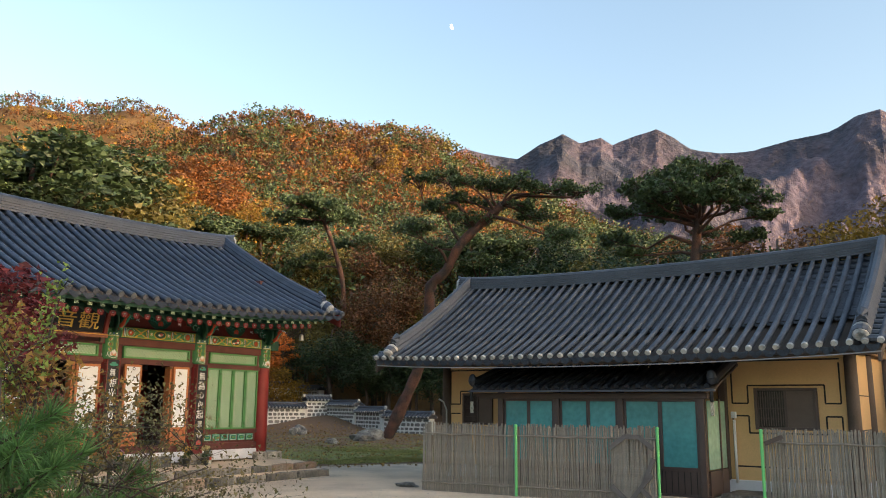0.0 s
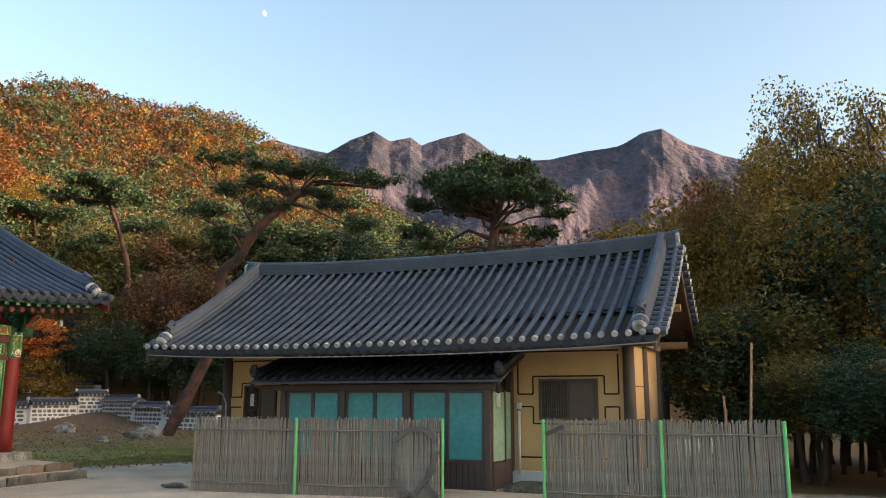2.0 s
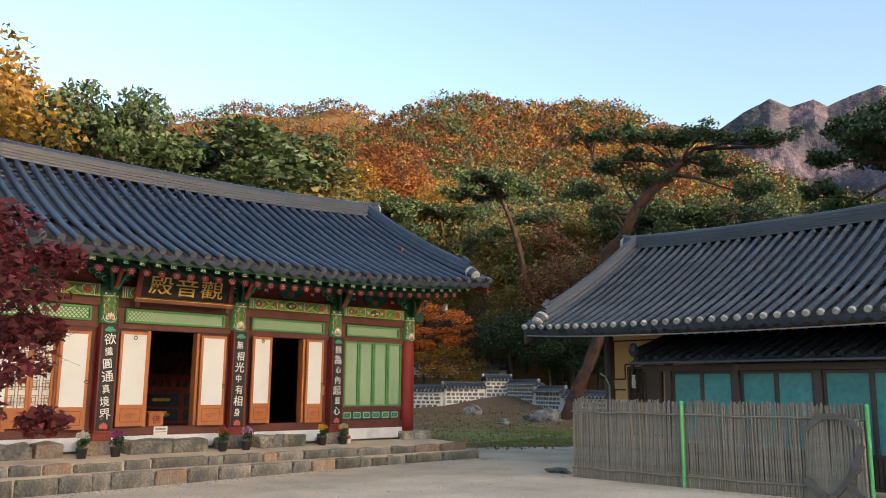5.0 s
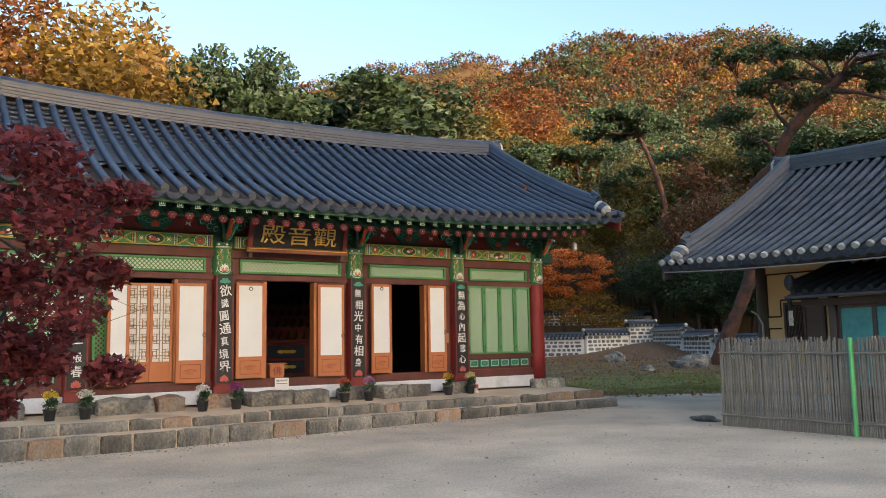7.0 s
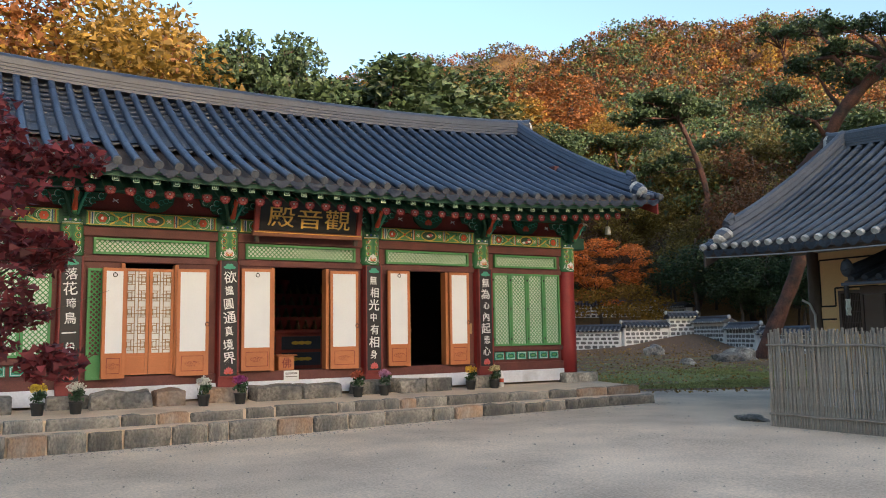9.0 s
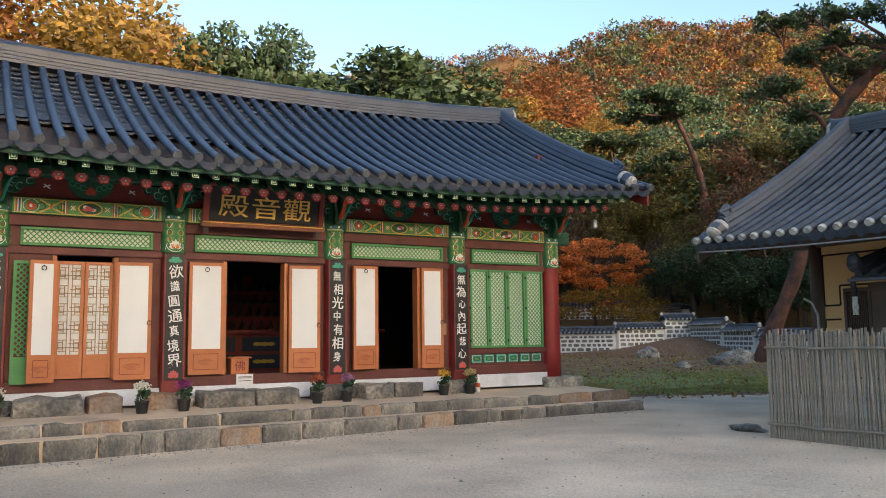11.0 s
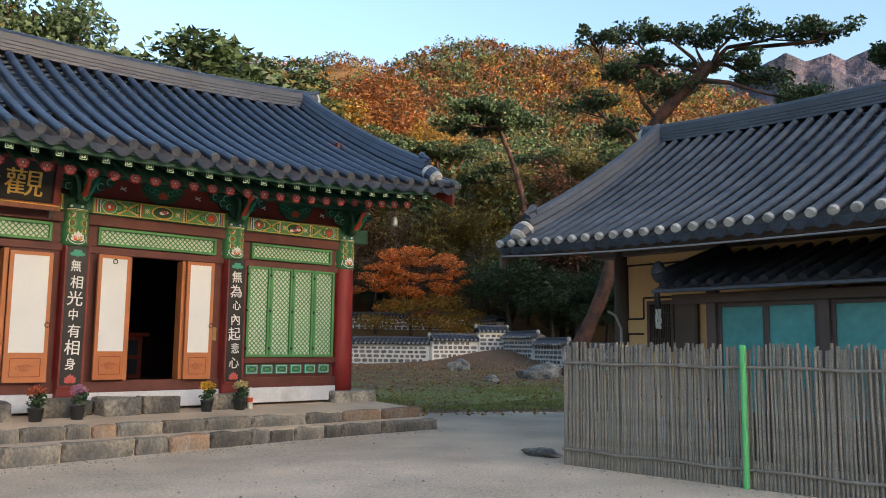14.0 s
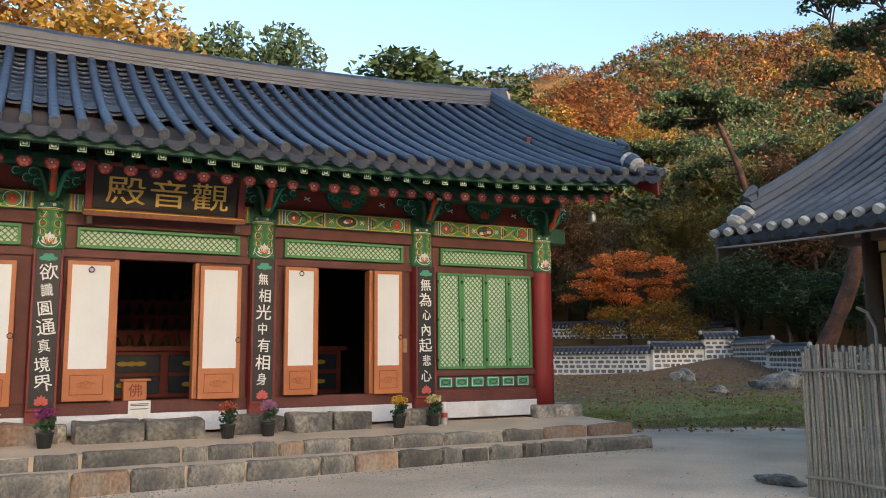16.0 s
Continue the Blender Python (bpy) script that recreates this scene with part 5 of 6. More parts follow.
# brackets with bird heads on every column
for x in COLS:
    br = thing("bracket_cluster", (x, YF - 0.2, 3.66), "carved bracket with a vermilion bird head", "bracket", "brackets")
    bm = bmesh.new()
    prism(bm, [(YF - 0.16, 3.62), (YF - 0.3, 3.66), (YF - 0.42, 3.76), (YF - 0.36, 3.8), (YF - 0.5, 3.86), (YF - 0.6, 3.98), (YF - 0.5, 4.0), (YF - 0.62, 4.08), (YF - 0.1, 4.12), (YF - 0.1, 3.62)], "x", x - 0.055, x + 0.055)
    part("tongue", bm, DGREEN, br)
    bm = bmesh.new()
    prism(bm, [(x - 0.55, 4.1), (x - 0.5, 3.98), (x - 0.36, 3.96), (x - 0.3, 3.86), (x - 0.18, 3.84), (x - 0.14, 3.74), (x + 0.14, 3.74), (x + 0.18, 3.84), (x + 0.3, 3.86), (x + 0.36, 3.96), (x + 0.5, 3.98), (x + 0.55, 4.1)], "y", YF - 0.2, YF - 0.1)
    cl = part("cloud_arm", bm, DGREEN, br, "green cloud-shaped bracket arm")
    P = []
    for s in (-1, 1):
        for cx_, cz_, r_ in ((0.45, 4.04, 0.045), (0.31, 3.95, 0.05), (0.18, 3.9, 0.045), (0.24, 4.04, 0.05)):
            P += [(8, q) for q in stroke2(arc2(x + s * cx_, cz_, r_, 40, 330, 9), 0.016)]
            P += [(1, q) for q in stroke2(arc2(x + s * cx_, cz_, r_ * 1.25, 60, 250, 7), 0.006)]
    paint("cloud_painting", P, PALETTE, lambda u, v, d: (u, YF - 0.2 - d, v), cl)
    bm = bmesh.new()
    tube(bm, [(x, YF - 0.18, 3.72), (x, YF - 0.36, 3.74), (x, YF - 0.48, 3.82), (x, YF - 0.55, 3.95), (x, YF - 0.64, 4.04), (x, YF - 0.74, 4.05)], [0.045, 0.055, 0.045, 0.035, 0.05, 0.025], 8)
    part("bird_head", bm, VERM, br, "vermilion carved bird head", True)
    for s in (-1, 1):
        bm = bmesh.new()
        tube(bm, [(x + s * 0.05, YF - 0.3, 3.7), (x + s * 0.1, YF - 0.44, 3.86), (x + s * 0.16, YF - 0.5, 4.02), (x + s * 0.26, YF - 0.46, 4.08)], [0.04, 0.035, 0.03, 0.012], 6)
        part("wing_scroll", bm, TEALG if s > 0 else DGREEN, br, "green carved scroll", True)
    bm = bmesh.new()
    tube(bm, [(x, YF - 0.72, 4.05), (x, YF - 0.82, 4.03), (x, YF - 0.86, 3.99)], [0.03, 0.02, 0.006], 6)
    part("beak", bm, WHITE, br, "pale beak", True)
    bm = bmesh.new()
    bmesh.ops.create_uvsphere(bm, u_segments=10, v_segments=6, radius=0.05, matrix=Matrix.Translation((x, YF - 0.4, 3.72)) @ Matrix.Diagonal((0.9, 0.6, 1, 1)))
    part("lotus_bud", bm, COLLAR, br, "green lotus bud", True)

# rafters: round ones with flower ends, square ones above
fl = bmesh.new()
prism(fl, disc2(0, 0, 0.092, 0.092, 16), "y", -0.006, 0.0, 0)
for k in range(6):
    t = k * math.pi / 3
    prism(fl, disc2(0.05 * math.cos(t), 0.05 * math.sin(t), 0.027, 0.027, 8), "y", -0.009, -0.006, 1)
prism(fl, disc2(0, 0, 0.018, 0.018, 8), "y", -0.011, -0.006, 2)
FLOWER = mesh_of("rafter_flower", fl, [mat("crimson paint", (0.3, 0.025, 0.03), 0.6), mat("rose paint", (0.6, 0.17, 0.16), 0.6), WHITE])
sq = bmesh.new()
prism(sq, [(-0.052, -0.062), (0.052, -0.062), (0.052, 0.062), (-0.052, 0.062)], "y", -0.005, 0, 0)
for q in stroke2([(-0.036, -0.045), (0.036, -0.045), (0.036, 0.045), (-0.036, 0.045), (-0.036, -0.045)], 0.013) + stroke2([(-0.02, 0), (0.02, 0)], 0.012) + stroke2([(0, -0.025), (0, 0.025)], 0.012):
    prism(sq, q, "y", -0.008, -0.005, 1)
SQUARE = mesh_of("rafter_square", sq, [mat("pale green paint", (0.5, 0.62, 0.42), 0.6), DGREEN])
n_raft = 47
for k in range(n_raft):
    x = 3.42 + (17.95 - 3.42) * k / (n_raft - 1)
    lift = hall_roof.place(x, 1.0).z - 4.28
    bm = bmesh.new()
    tube(bm, [(x, 17.28, 3.99 + lift), (x, 18.6, 4.66 + lift * 0.6)], 0.085, 10)
    r_ = part("rafter", bm, DGREEN, hall, "dark green round rafter", True)
    piece("rafter_flower", FLOWER, r_, Matrix.Translation((x, 17.272, 3.975 + lift)))
    bm = bmesh.new()
    v0 = box(bm, x - 0.05, x + 0.05, 16.76, 18.0, 4.03 + lift, 4.14 + lift)
    for v in v0:
        if v.co.y > 17:
            v.co.z += 0.5
    r_ = part("flying_rafter", bm, DGREEN, hall, "green square flying rafter")
    piece("rafter_square", SQUARE, r_, Matrix.Translation((x, 16.752, 4.085 + lift)))
for y0, y1, dz, material in ((16.66, 16.72, -0.15, DGREEN), (17.29, 17.34, -0.02, DGREEN)):
    bm = bmesh.new()
    prev = None
    for k in range(31):
        x = 3.2 + 14.95 * k / 30
        z = hall_roof.place(x, 1.0).z + dz
        ring = [bm.verts.new(p) for p in ((x, y0, z - 0.04), (x, y1, z - 0.04), (x, y1, z + 0.1), (x, y0, z + 0.1))]
        if prev:
            for j in range(4):
                bm.faces.new((prev[j], prev[(j + 1) % 4], ring[(j + 1) % 4], ring[j]))
        prev = ring
    part("eave_board", bm, material, hall)

# inside the hall
# altar blue is darkened in its colour to sink into the hall's shade
ALTB = mat("altar blue darkened for hall shade", (0.012, 0.025, 0.05), 0.5)
altar = thing("altar_table", (10.6, 21.6, 0.8), "long dark red altar table with blue panels", "altar")
part("table_top", boxb(6.6, 14.6, 21.2, 22.2, 1.62, 1.7, 0.01), RED, altar)
part("table_body", boxb(6.7, 14.5, 21.3, 22.1, 0.8, 1.62, 0.01), RED, altar)
for k in range(7):
    x = 6.85 + 1.1 * k
    for z in (0.88, 1.25):
        pnl = part("panel", boxb(x, x + 0.95, 21.27, 21.3, z, z + 0.3, 0.005), ALTB, altar, "blue panel, darkened for shade")
        P = [(0, disc2(x + 0.475 + d_, z + 0.15, 0.1, 0.045, 8)) for d_ in (-0.15, 0, 0.15)]
        paint("cloud_painting", P, [YELLOW], lambda u, v, d: (u, 21.268 - d, v), pnl)
fig = bmesh.new()
tube(fig, [(0, 0, 0), (0, 0, 0.03), (0, 0, 0.1), (0, 0, 0.16)], [0.08, 0.085, 0.055, 0.03], 8)
bmesh.ops.create_uvsphere(fig, u_segments=8, v_segments=6, radius=0.04, matrix=Matrix.Translation((0, 0, 0.19)))
FIG = mesh_of("seated_statuette", fig, mat("dull gilt", (0.12, 0.08, 0.04), 0.5, metal=0.3))
for row in range(4):
    shelf = thing("statuette_shelf", (10.6, 22.3 + row * 0.2, 1.7 + row * 0.3), "dark stepped shelf for small statuettes", "shelf", "statuette shelves")
    part("board", boxb(6.8, 14.4, 22.22 + row * 0.2, 22.42 + row * 0.2, 1.4 + row * 0.3, 1.72 + row * 0.3, 0), RED, shelf)
    for k in range(34):
        st = new("seated_statuette", FIG)
        st.location = (6.95 + 0.22 * k, 22.32 + row * 0.2, 1.72 + row * 0.3)
        tagged(st, "small dull gilt seated statuette on a shelf", "statuette", "rows of statuettes")
stand = thing("offering_box", (10.36, YF + 0.12, 0.9), "orange wooden offering box in the doorway", "box")
part("box_body", boxb(10.2, 10.52, YF + 0.02, YF + 0.28, 0.9, 1.17, 0.01), ORANGE, stand)
part("box_top", boxb(10.15, 10.57, YF - 0.02, YF + 0.32, 1.17, 1.2, 0.006), ORANGE, stand)
glyph("佛", 0.2, RED, stand, pose(10.36, YF + 0.016, 1.04, 90))
note = thing("notice_sheet", (10.41, YF - 0.11, 0.7), "small white printed notice on the sill", "notice")
part("sheet", boxb(10.26, 10.56, YF - 0.12, YF - 0.105, 0.7, 0.9, 0.002), WHITE, note)
for z in (0.86, 0.84, 0.79):
    part("print_line", boxb(10.29, 10.53, YF - 0.1225, YF - 0.119, z - 0.012, z, 0), SCREEN, note)
lock = tagged(part("letter_plate", boxb(14.5, 14.58, YF - 0.09, YF - 0.05, 1.55, 1.78, 0.008), WOODL), "small brass plate on the door jamb", "plate")
bell = thing("wind_bell", (17.66, 17.3, 3.85), "small grey metal wind bell under the eave", "bell")
bm = bmesh.new()
tube(bm, [(17.66, 17.3, z) for z in (3.78, 3.8, 3.9, 3.95, 3.97)], [0.075, 0.07, 0.065, 0.055, 0.015], 12)
part("bell_body", bm, mat("grey metal", (0.3, 0.3, 0.28), 0.4, metal=0.6), bell, "", True)
bm = bmesh.new()
tube(bm, [(17.66, 17.3, 3.97), (17.66, 17.3, 4.15)], 0.006, 6)
part("wire", bm, BLACK, bell)

# threshold stones and flower pots
for x0, x1, dep in ((6.75, 7.75, 0.5), (7.8, 8.3, 0.45), (9.55, 10.4, 0.55), (10.43, 11.2, 0.55), (12.5, 13.15, 0.5), (13.17, 13.75, 0.45), (11.6, 12.3, 0.35), (8.7, 9.35, 0.35), (14.35, 15.0, 0.35), (4.6, 5.6, 0.45)):
    s = thing("threshold_stone", ((x0 + x1) / 2, 18.1, 0.45), "long rough grey threshold stone on the terrace", "stone", "threshold stones")
    bm = stone_block(x1 - x0, dep, 0.3, int(x0 * 10))
    for v in bm.verts:
        v.co += noise.noise_vector(v.co * 2.0 + Vector((x0, 0, 0))) * 0.06
    bmesh.ops.transform(bm, matrix=Matrix.Translation(((x0 + x1) / 2, 18.3 - dep, 0.655)), verts=bm.verts[:])
    part("stone_body", bm, STONE if int(x0 * 10) % 3 else STONEB, s, smooth=True)

POTM = mat("black plastic pot", (0.015, 0.016, 0.015), 0.5, 0.2)
L_POT = leaf_mat("dark chrysanthemum leaves", (0.035, 0.08, 0.03), 0.4, 0.2)
for k, (x, y, petal, word) in enumerate(((5.95, 17.55, (0.7, 0.5, 0.04), "yellow"), (6.5, 17.5, (0.7, 0.7, 0.6), "white"), (8.55, 17.6, (0.72, 0.72, 0.66), "white"), (9.2, 17.62, (0.35, 0.06, 0.25), "purple"), (11.5, 17.65, (0.5, 0.13, 0.06), "rust-orange"), (12.08, 17.68, (0.5, 0.25, 0.4), "pink"), (14.2, 17.85, (0.7, 0.45, 0.03), "yellow"), (14.8, 17.85, (0.7, 0.62, 0.3), "cream"))):
    pot = thing("potted_chrysanthemum", (x, y, 0.38), word + " chrysanthemum in a black pot on the terrace", "potted flower", "potted chrysanthemums")
    bm = bmesh.new()
    tube(bm, [(x, y, 0.37), (x, y, 0.55), (x, y, 0.555), (x, y, 0.57)], [0.08, 0.105, 0.115, 0.112], 14)
    part("pot", bm, POTM, pot)
    rng = np.random.default_rng(40 + k)
    v, f = leaf_quads(clump_points(rng, [[x, y, 0.65], [x + 0.03, y - 0.03, 0.71]], [[0.13, 0.13, 0.09], [0.1, 0.1, 0.08]], 130, 0.2), 0.035, rng)
    quads_object("leaves", v, f, L_POT, pot)
    v, f = leaf_quads(clump_points(rng, [[x, y, 0.82], [x + 0.05, y, 0.8], [x - 0.05, y - 0.03, 0.8]], [[0.1, 0.1, 0.07]] * 3, 220, 0.5), 0.024, rng)
    quads_object("blossoms", v, f, leaf_mat("petals " + word, petal, 0.2, 0.3), pot)
bottle = thing("cleaner_bottle", (15.05, 17.95, 0.45), "red and white plastic bottle beside a flower pot", "bottle")
bm = bmesh.new()
tube(bm, [(15.05, 17.95, z) for z in (0.39, 0.6, 0.68, 0.7, 0.75)], [0.05, 0.05, 0.03, 0.02, 0.02], 10)
part("bottle_body", bm, [WHITE], bottle, "", True)
bm = bmesh.new()
tube(bm, [(15.05, 17.95, 0.5), (15.05, 17.95, 0.58)], 0.052, 10)
part("bottle_label", bm, VERM, bottle)

# ---- the service house's front ----
LINE = mat("black border line", (0.015, 0.013, 0.012), 0.8, 0.2)


def wall_lines(name, pts, owner, x=SX - 0.062):
    bm = bmesh.new()
    for q in stroke2(pts, 0.034):
        prism(bm, q, "x", x - 0.003, x)
    return part(name, bm, LINE, owner)


wall_lines("border_line", [(3.1, 3.08), (5.36, 3.08)], shed)
wall_lines("border_line", [(5.32, 3.0), (5.32, 2.12), (4.98, 2.12), (4.98, 2.52), (3.42, 2.52), (3.42, 2.12), (3.12, 2.12), (3.12, 3.0)], shed)
wall_lines("border_line", [(4.98, 1.84), (5.32, 1.84), (5.32, 0.72), (3.12, 0.72), (3.12, 1.84), (3.42, 1.84)], shed)
wall_lines("border_line", [(4.98, 1.84), (4.98, 1.46), (3.42, 1.46), (3.42, 1.84)], shed)
wall_lines("border_line", [(12.92, 3.0), (11.3, 3.0)], shed)
wall_lines("border_line", [(12.92, 3.0), (12.92, 2.06), (12.6, 2.06), (12.6, 2.42), (11.7, 2.42)], shed)
wall_lines("border_line", [(12.6, 1.8), (12.92, 1.8), (12.92, 0.75), (11.4, 0.75)], shed)


def side_window(y0, y1, z0, z1):
    w = thing("window", (SX - 0.05, (y0 + y1) / 2, z0), "brown framed sliding window with an insect screen and bars", "window", "house windows", "structure")
    x = SX - 0.06
    for b0, b1, c0, c1 in ((y0, y1, z0, z0 + 0.06), (y0, y1, z1 - 0.06, z1), (y0, y0 + 0.06, z0 + 0.06, z1 - 0.06), (y1 - 0.06, y1, z0 + 0.06, z1 - 0.06)):
        part("frame_bar", boxb(x - 0.06, x + 0.02, b0, b1, c0, c1, 0.005), FRAME, w)
    c = (y0 + y1) / 2
    part("screen", boxb(x - 0.025, x - 0.015, y0 + 0.06, c, z0 + 0.06, z1 - 0.06, 0), SCREEN, w, "brown insect screen")
    part("pane", boxb(x - 0.012, x - 0.004, c, y1 - 0.06, z0 + 0.06, z1 - 0.06, 0), mat("dark glass", (0.03, 0.028, 0.026), 0.12, 0.1), w, "dark pane")
    part("meeting_bar", boxb(x - 0.045, x - 0.005, c - 0.03, c + 0.03, z0 + 0.06, z1 - 0.06, 0.004), FRAME, w)
    for k in range(11):
        yy = c + 0.06 + (y1 - 0.12 - c) * k / 10.5
        part("bar", boxb(x - 0.03, x - 0.015, yy, yy + 0.014, z0 + 0.08, z1 - 0.08, 0), FRAME, w)
    for k in range(3):
        zz = z0 + (z1 - z0) * (k + 1) / 4
        part("cross_bar", boxb(x - 0.033, x - 0.016, c + 0.03, y1 - 0.06, zz, zz + 0.016, 0), FRAME, w)


side_window(3.56, 4.84, 1.54, 2.46)
side_window(11.55, 12.5, 1.5, 2.36)
slab("top_plate", shed, WOODG, (SX - 0.14, SX + 0.1, SY0 - 0.6, SY1 + 0.6, 3.16, 3.36), 0.02)
slab("corner_post", shed, WOODG, (SX - 0.16, SX + 0.02, 5.42, 5.6, 0.4, 3.2), 0.02)
# dark rafters under the eave, purlin ends at the gable
for k in range(38):
    y = 2.2 + 11.5 * k / 37
    lift = shed_roof.place(y, 1.0).z - 3.15
    bm = bmesh.new()
    tube(bm, [(17.32, y, 3.08 + lift), (19.1, y, 3.95 + lift * 0.5)], 0.055, 8)
    part("rafter", bm, WOODG, shed, "dark weathered rafter")
bm = bmesh.new()
prev = None
for k in range(25):
    y = 2.05 + 11.75 * k / 24
    z = shed_roof.place(y, 1.0).z - 0.12
    ring = [bm.verts.new(p) for p in ((17.2, y, z - 0.05), (17.26, y, z - 0.05), (17.26, y, z + 0.06), (17.2, y, z + 0.06))]
    if prev:
        for j in range(4):
            bm.faces.new((prev[j], prev[(j + 1) % 4], ring[(j + 1) % 4], ring[j]))
    prev = ring
part("eave_board", bm, WOODG, shed)
bm = bmesh.new()
tube(bm, [(17.08, 2.0 + 11.8 * k / 20, shed_roof.place(2.0 + 11.8 * k / 20, 1.0).z - 0.17 - 0.05 * math.sin(math.pi * k / 20)) for k in range(21)], 0.014, 6)
tagged(part("eave_cable", bm, mat("grey cable", (0.25, 0.25, 0.25), 0.6, 0.1)), "grey cable sagging along the eave", "cable")
for yy, s in ((SY0, -1), (SY1, 1)):
    for x, z, r in ((18.7, 3.42, 0.1), (19.65, 4.3, 0.1), (20.65, 5.1, 0.12), (21.65, 4.3, 0.1), (22.6, 3.42, 0.1)):
        bm = bmesh.new()
        tube(bm, [(x, yy, z), (x, yy + s * 0.85, z)], r, 10)
        part("purlin_end", bm, WOODL, shed, "raw timber purlin end", False)
    bm = bmesh.new()
    prism(bm, [(18.9, 3.25), (22.4, 3.25), (22.4, 3.42), (18.9, 3.42)], "y", yy + s * 0.1, yy + s * 0.22)
    part("gable_beam", bm, WOODL, shed)
for yy in (SY0 - 0.085,):
    for z in (1.55, 2.3):
        bm = bmesh.new()
        for q in stroke2([(18.95, z), (20.5, z)], 0.022):
            prism(bm, q, "y", yy - 0.003, yy)
        part("border_line", bm, LINE, shed)

# porch glazing
for y in (5.55, 7.35, 8.93, 10.45):
    part("mullion", boxb(PX - 0.06, PX + 0.06, y - 0.07, y + 0.07, 0.1, 2.42, 0.008), FRAME, porch)
for y0, y1 in ((5.62, 7.28), (7.42, 8.86), (9.0, 10.38)):
    c = (y0 + y1) / 2
    for a0, a1, off in ((y0, c, 0.0), (c, y1, 0.03)):
        z0 = 0.68
        sash = part("sash", boxb(PX - 0.02 + off, PX + 0.015 + off, a0 + 0.01, a1 - 0.01, 0.14, z0 - 0.02, 0.004), FRAME, porch, "brown lower panel")
        for b0, b1, c0, c1 in ((a0, a1, z0 - 0.03, z0 + 0.04), (a0, a1, 2.14, 2.2), (a0, a0 + 0.05, z0 + 0.04, 2.14), (a1 - 0.05, a1, z0 + 0.04, 2.14)):
            part("sash_bar", boxb(PX - 0.035 + off, PX + 0.02 + off, b0, b1, c0, c1, 0.004), FRAME, sash)
        part("film_pane", boxb(PX - 0.01 + off, PX + 0.0 + off, a0 + 0.05, a1 - 0.05, z0 + 0.04, 2.14, 0), TEAL, sash, "turquoise filmed pane")
        for k in range(6):
            yy = a0 + 0.08 + (a1 - a0 - 0.16) * k / 5
            part("groove", boxb(PX - 0.026 + off, PX - 0.019 + off, yy - 0.006, yy + 0.006, 0.16, z0 - 0.05, 0), BLACK, sash)
part("head_beam", boxb(PX - 0.08, PX + 0.08, 5.4, 11.05, 2.2, 2.34, 0.01), FRAME, porch)
part("sill_beam", boxb(PX - 0.06, PX + 0.06, 5.4, 10.5, 0.06, 0.14, 0.008), FRAME, porch)
for x0, x1 in ((PX + 0.08, SX - 0.55), (SX - 0.5, SX - 0.08)):
    for yy in (5.47, 10.45):
        part("side_pane", boxb(x0, x1, yy - 0.006, yy + 0.006, 0.68, 2.16, 0), GLASSG, porch, "pale green side pane")
        part("side_panel", boxb(x0, x1, yy - 0.02, yy + 0.02, 0.1, 0.66, 0.004), FRAME, porch)
        part("side_bar", boxb(x1, x1 + 0.05, yy - 0.03, yy + 0.03, 0.1, 2.2, 0.004), FRAME, porch)
part("end_post", boxb(SX - 0.16, SX - 0.05, 10.52, 11.08, 0.1, 2.3, 0.01), FRAME, porch, "brown boarded end of the porch")
# small tiled roof of the porch
for k in range(24):
    y = 5.3 + (11.0 - 5.3) * k / 23
    bm = bmesh.new()
    for j in range(4):
        p0, p1 = Vector((19.0, y, 3.08)), Vector((17.42, y, 2.46))
        tube(bm, [p0.lerp(p1, j / 4), p0.lerp(p1, (j + 0.97) / 4)], [0.055, 0.062], 7)
    part("cover_tile", bm, TILE_D, porch)
bm = bmesh.new()
for j in range(6):
    for k in range(23):
        y = 5.3 + (11.0 - 5.3) * (k + 0.5) / 23
        p0, p1 = Vector((19.0, y, 3.05)), Vector((17.4, y, 2.41))
        a0, a1 = p0.lerp(p1, j / 6), p0.lerp(p1, (j + 1.1) / 6)
        q = [bm.verts.new(a0 + Vector((0, dy, -0.02 * (abs(dy) < 0.05)))) for dy in (-0.12, 0, 0.12)] + [bm.verts.new(a1 + Vector((0, dy, 0.03 - 0.03 * (abs(dy) < 0.05)))) for dy in (0.12, 0, -0.12)]
        bm.faces.new((q[0], q[1], q[4], q[5]))
        bm.faces.new((q[1], q[2], q[3], q[4]))
tagged(part("pan_tiles", bm, TILE_D, porch), kind="stuff")
bm = bmesh.new()
prism(bm, [(19.0, 2.98), (17.42, 2.36), (17.42, 2.42), (19.0, 3.03)], "y", 5.15, 11.12)
part("roof_board", bm, WOODG, porch)
part("gutter", boxb(17.36, 17.42, 5.12, 11.14, 2.35, 2.4, 0.008), mat("dark blue-grey gutter", (0.06, 0.07, 0.09), 0.35, 0.2), porch)
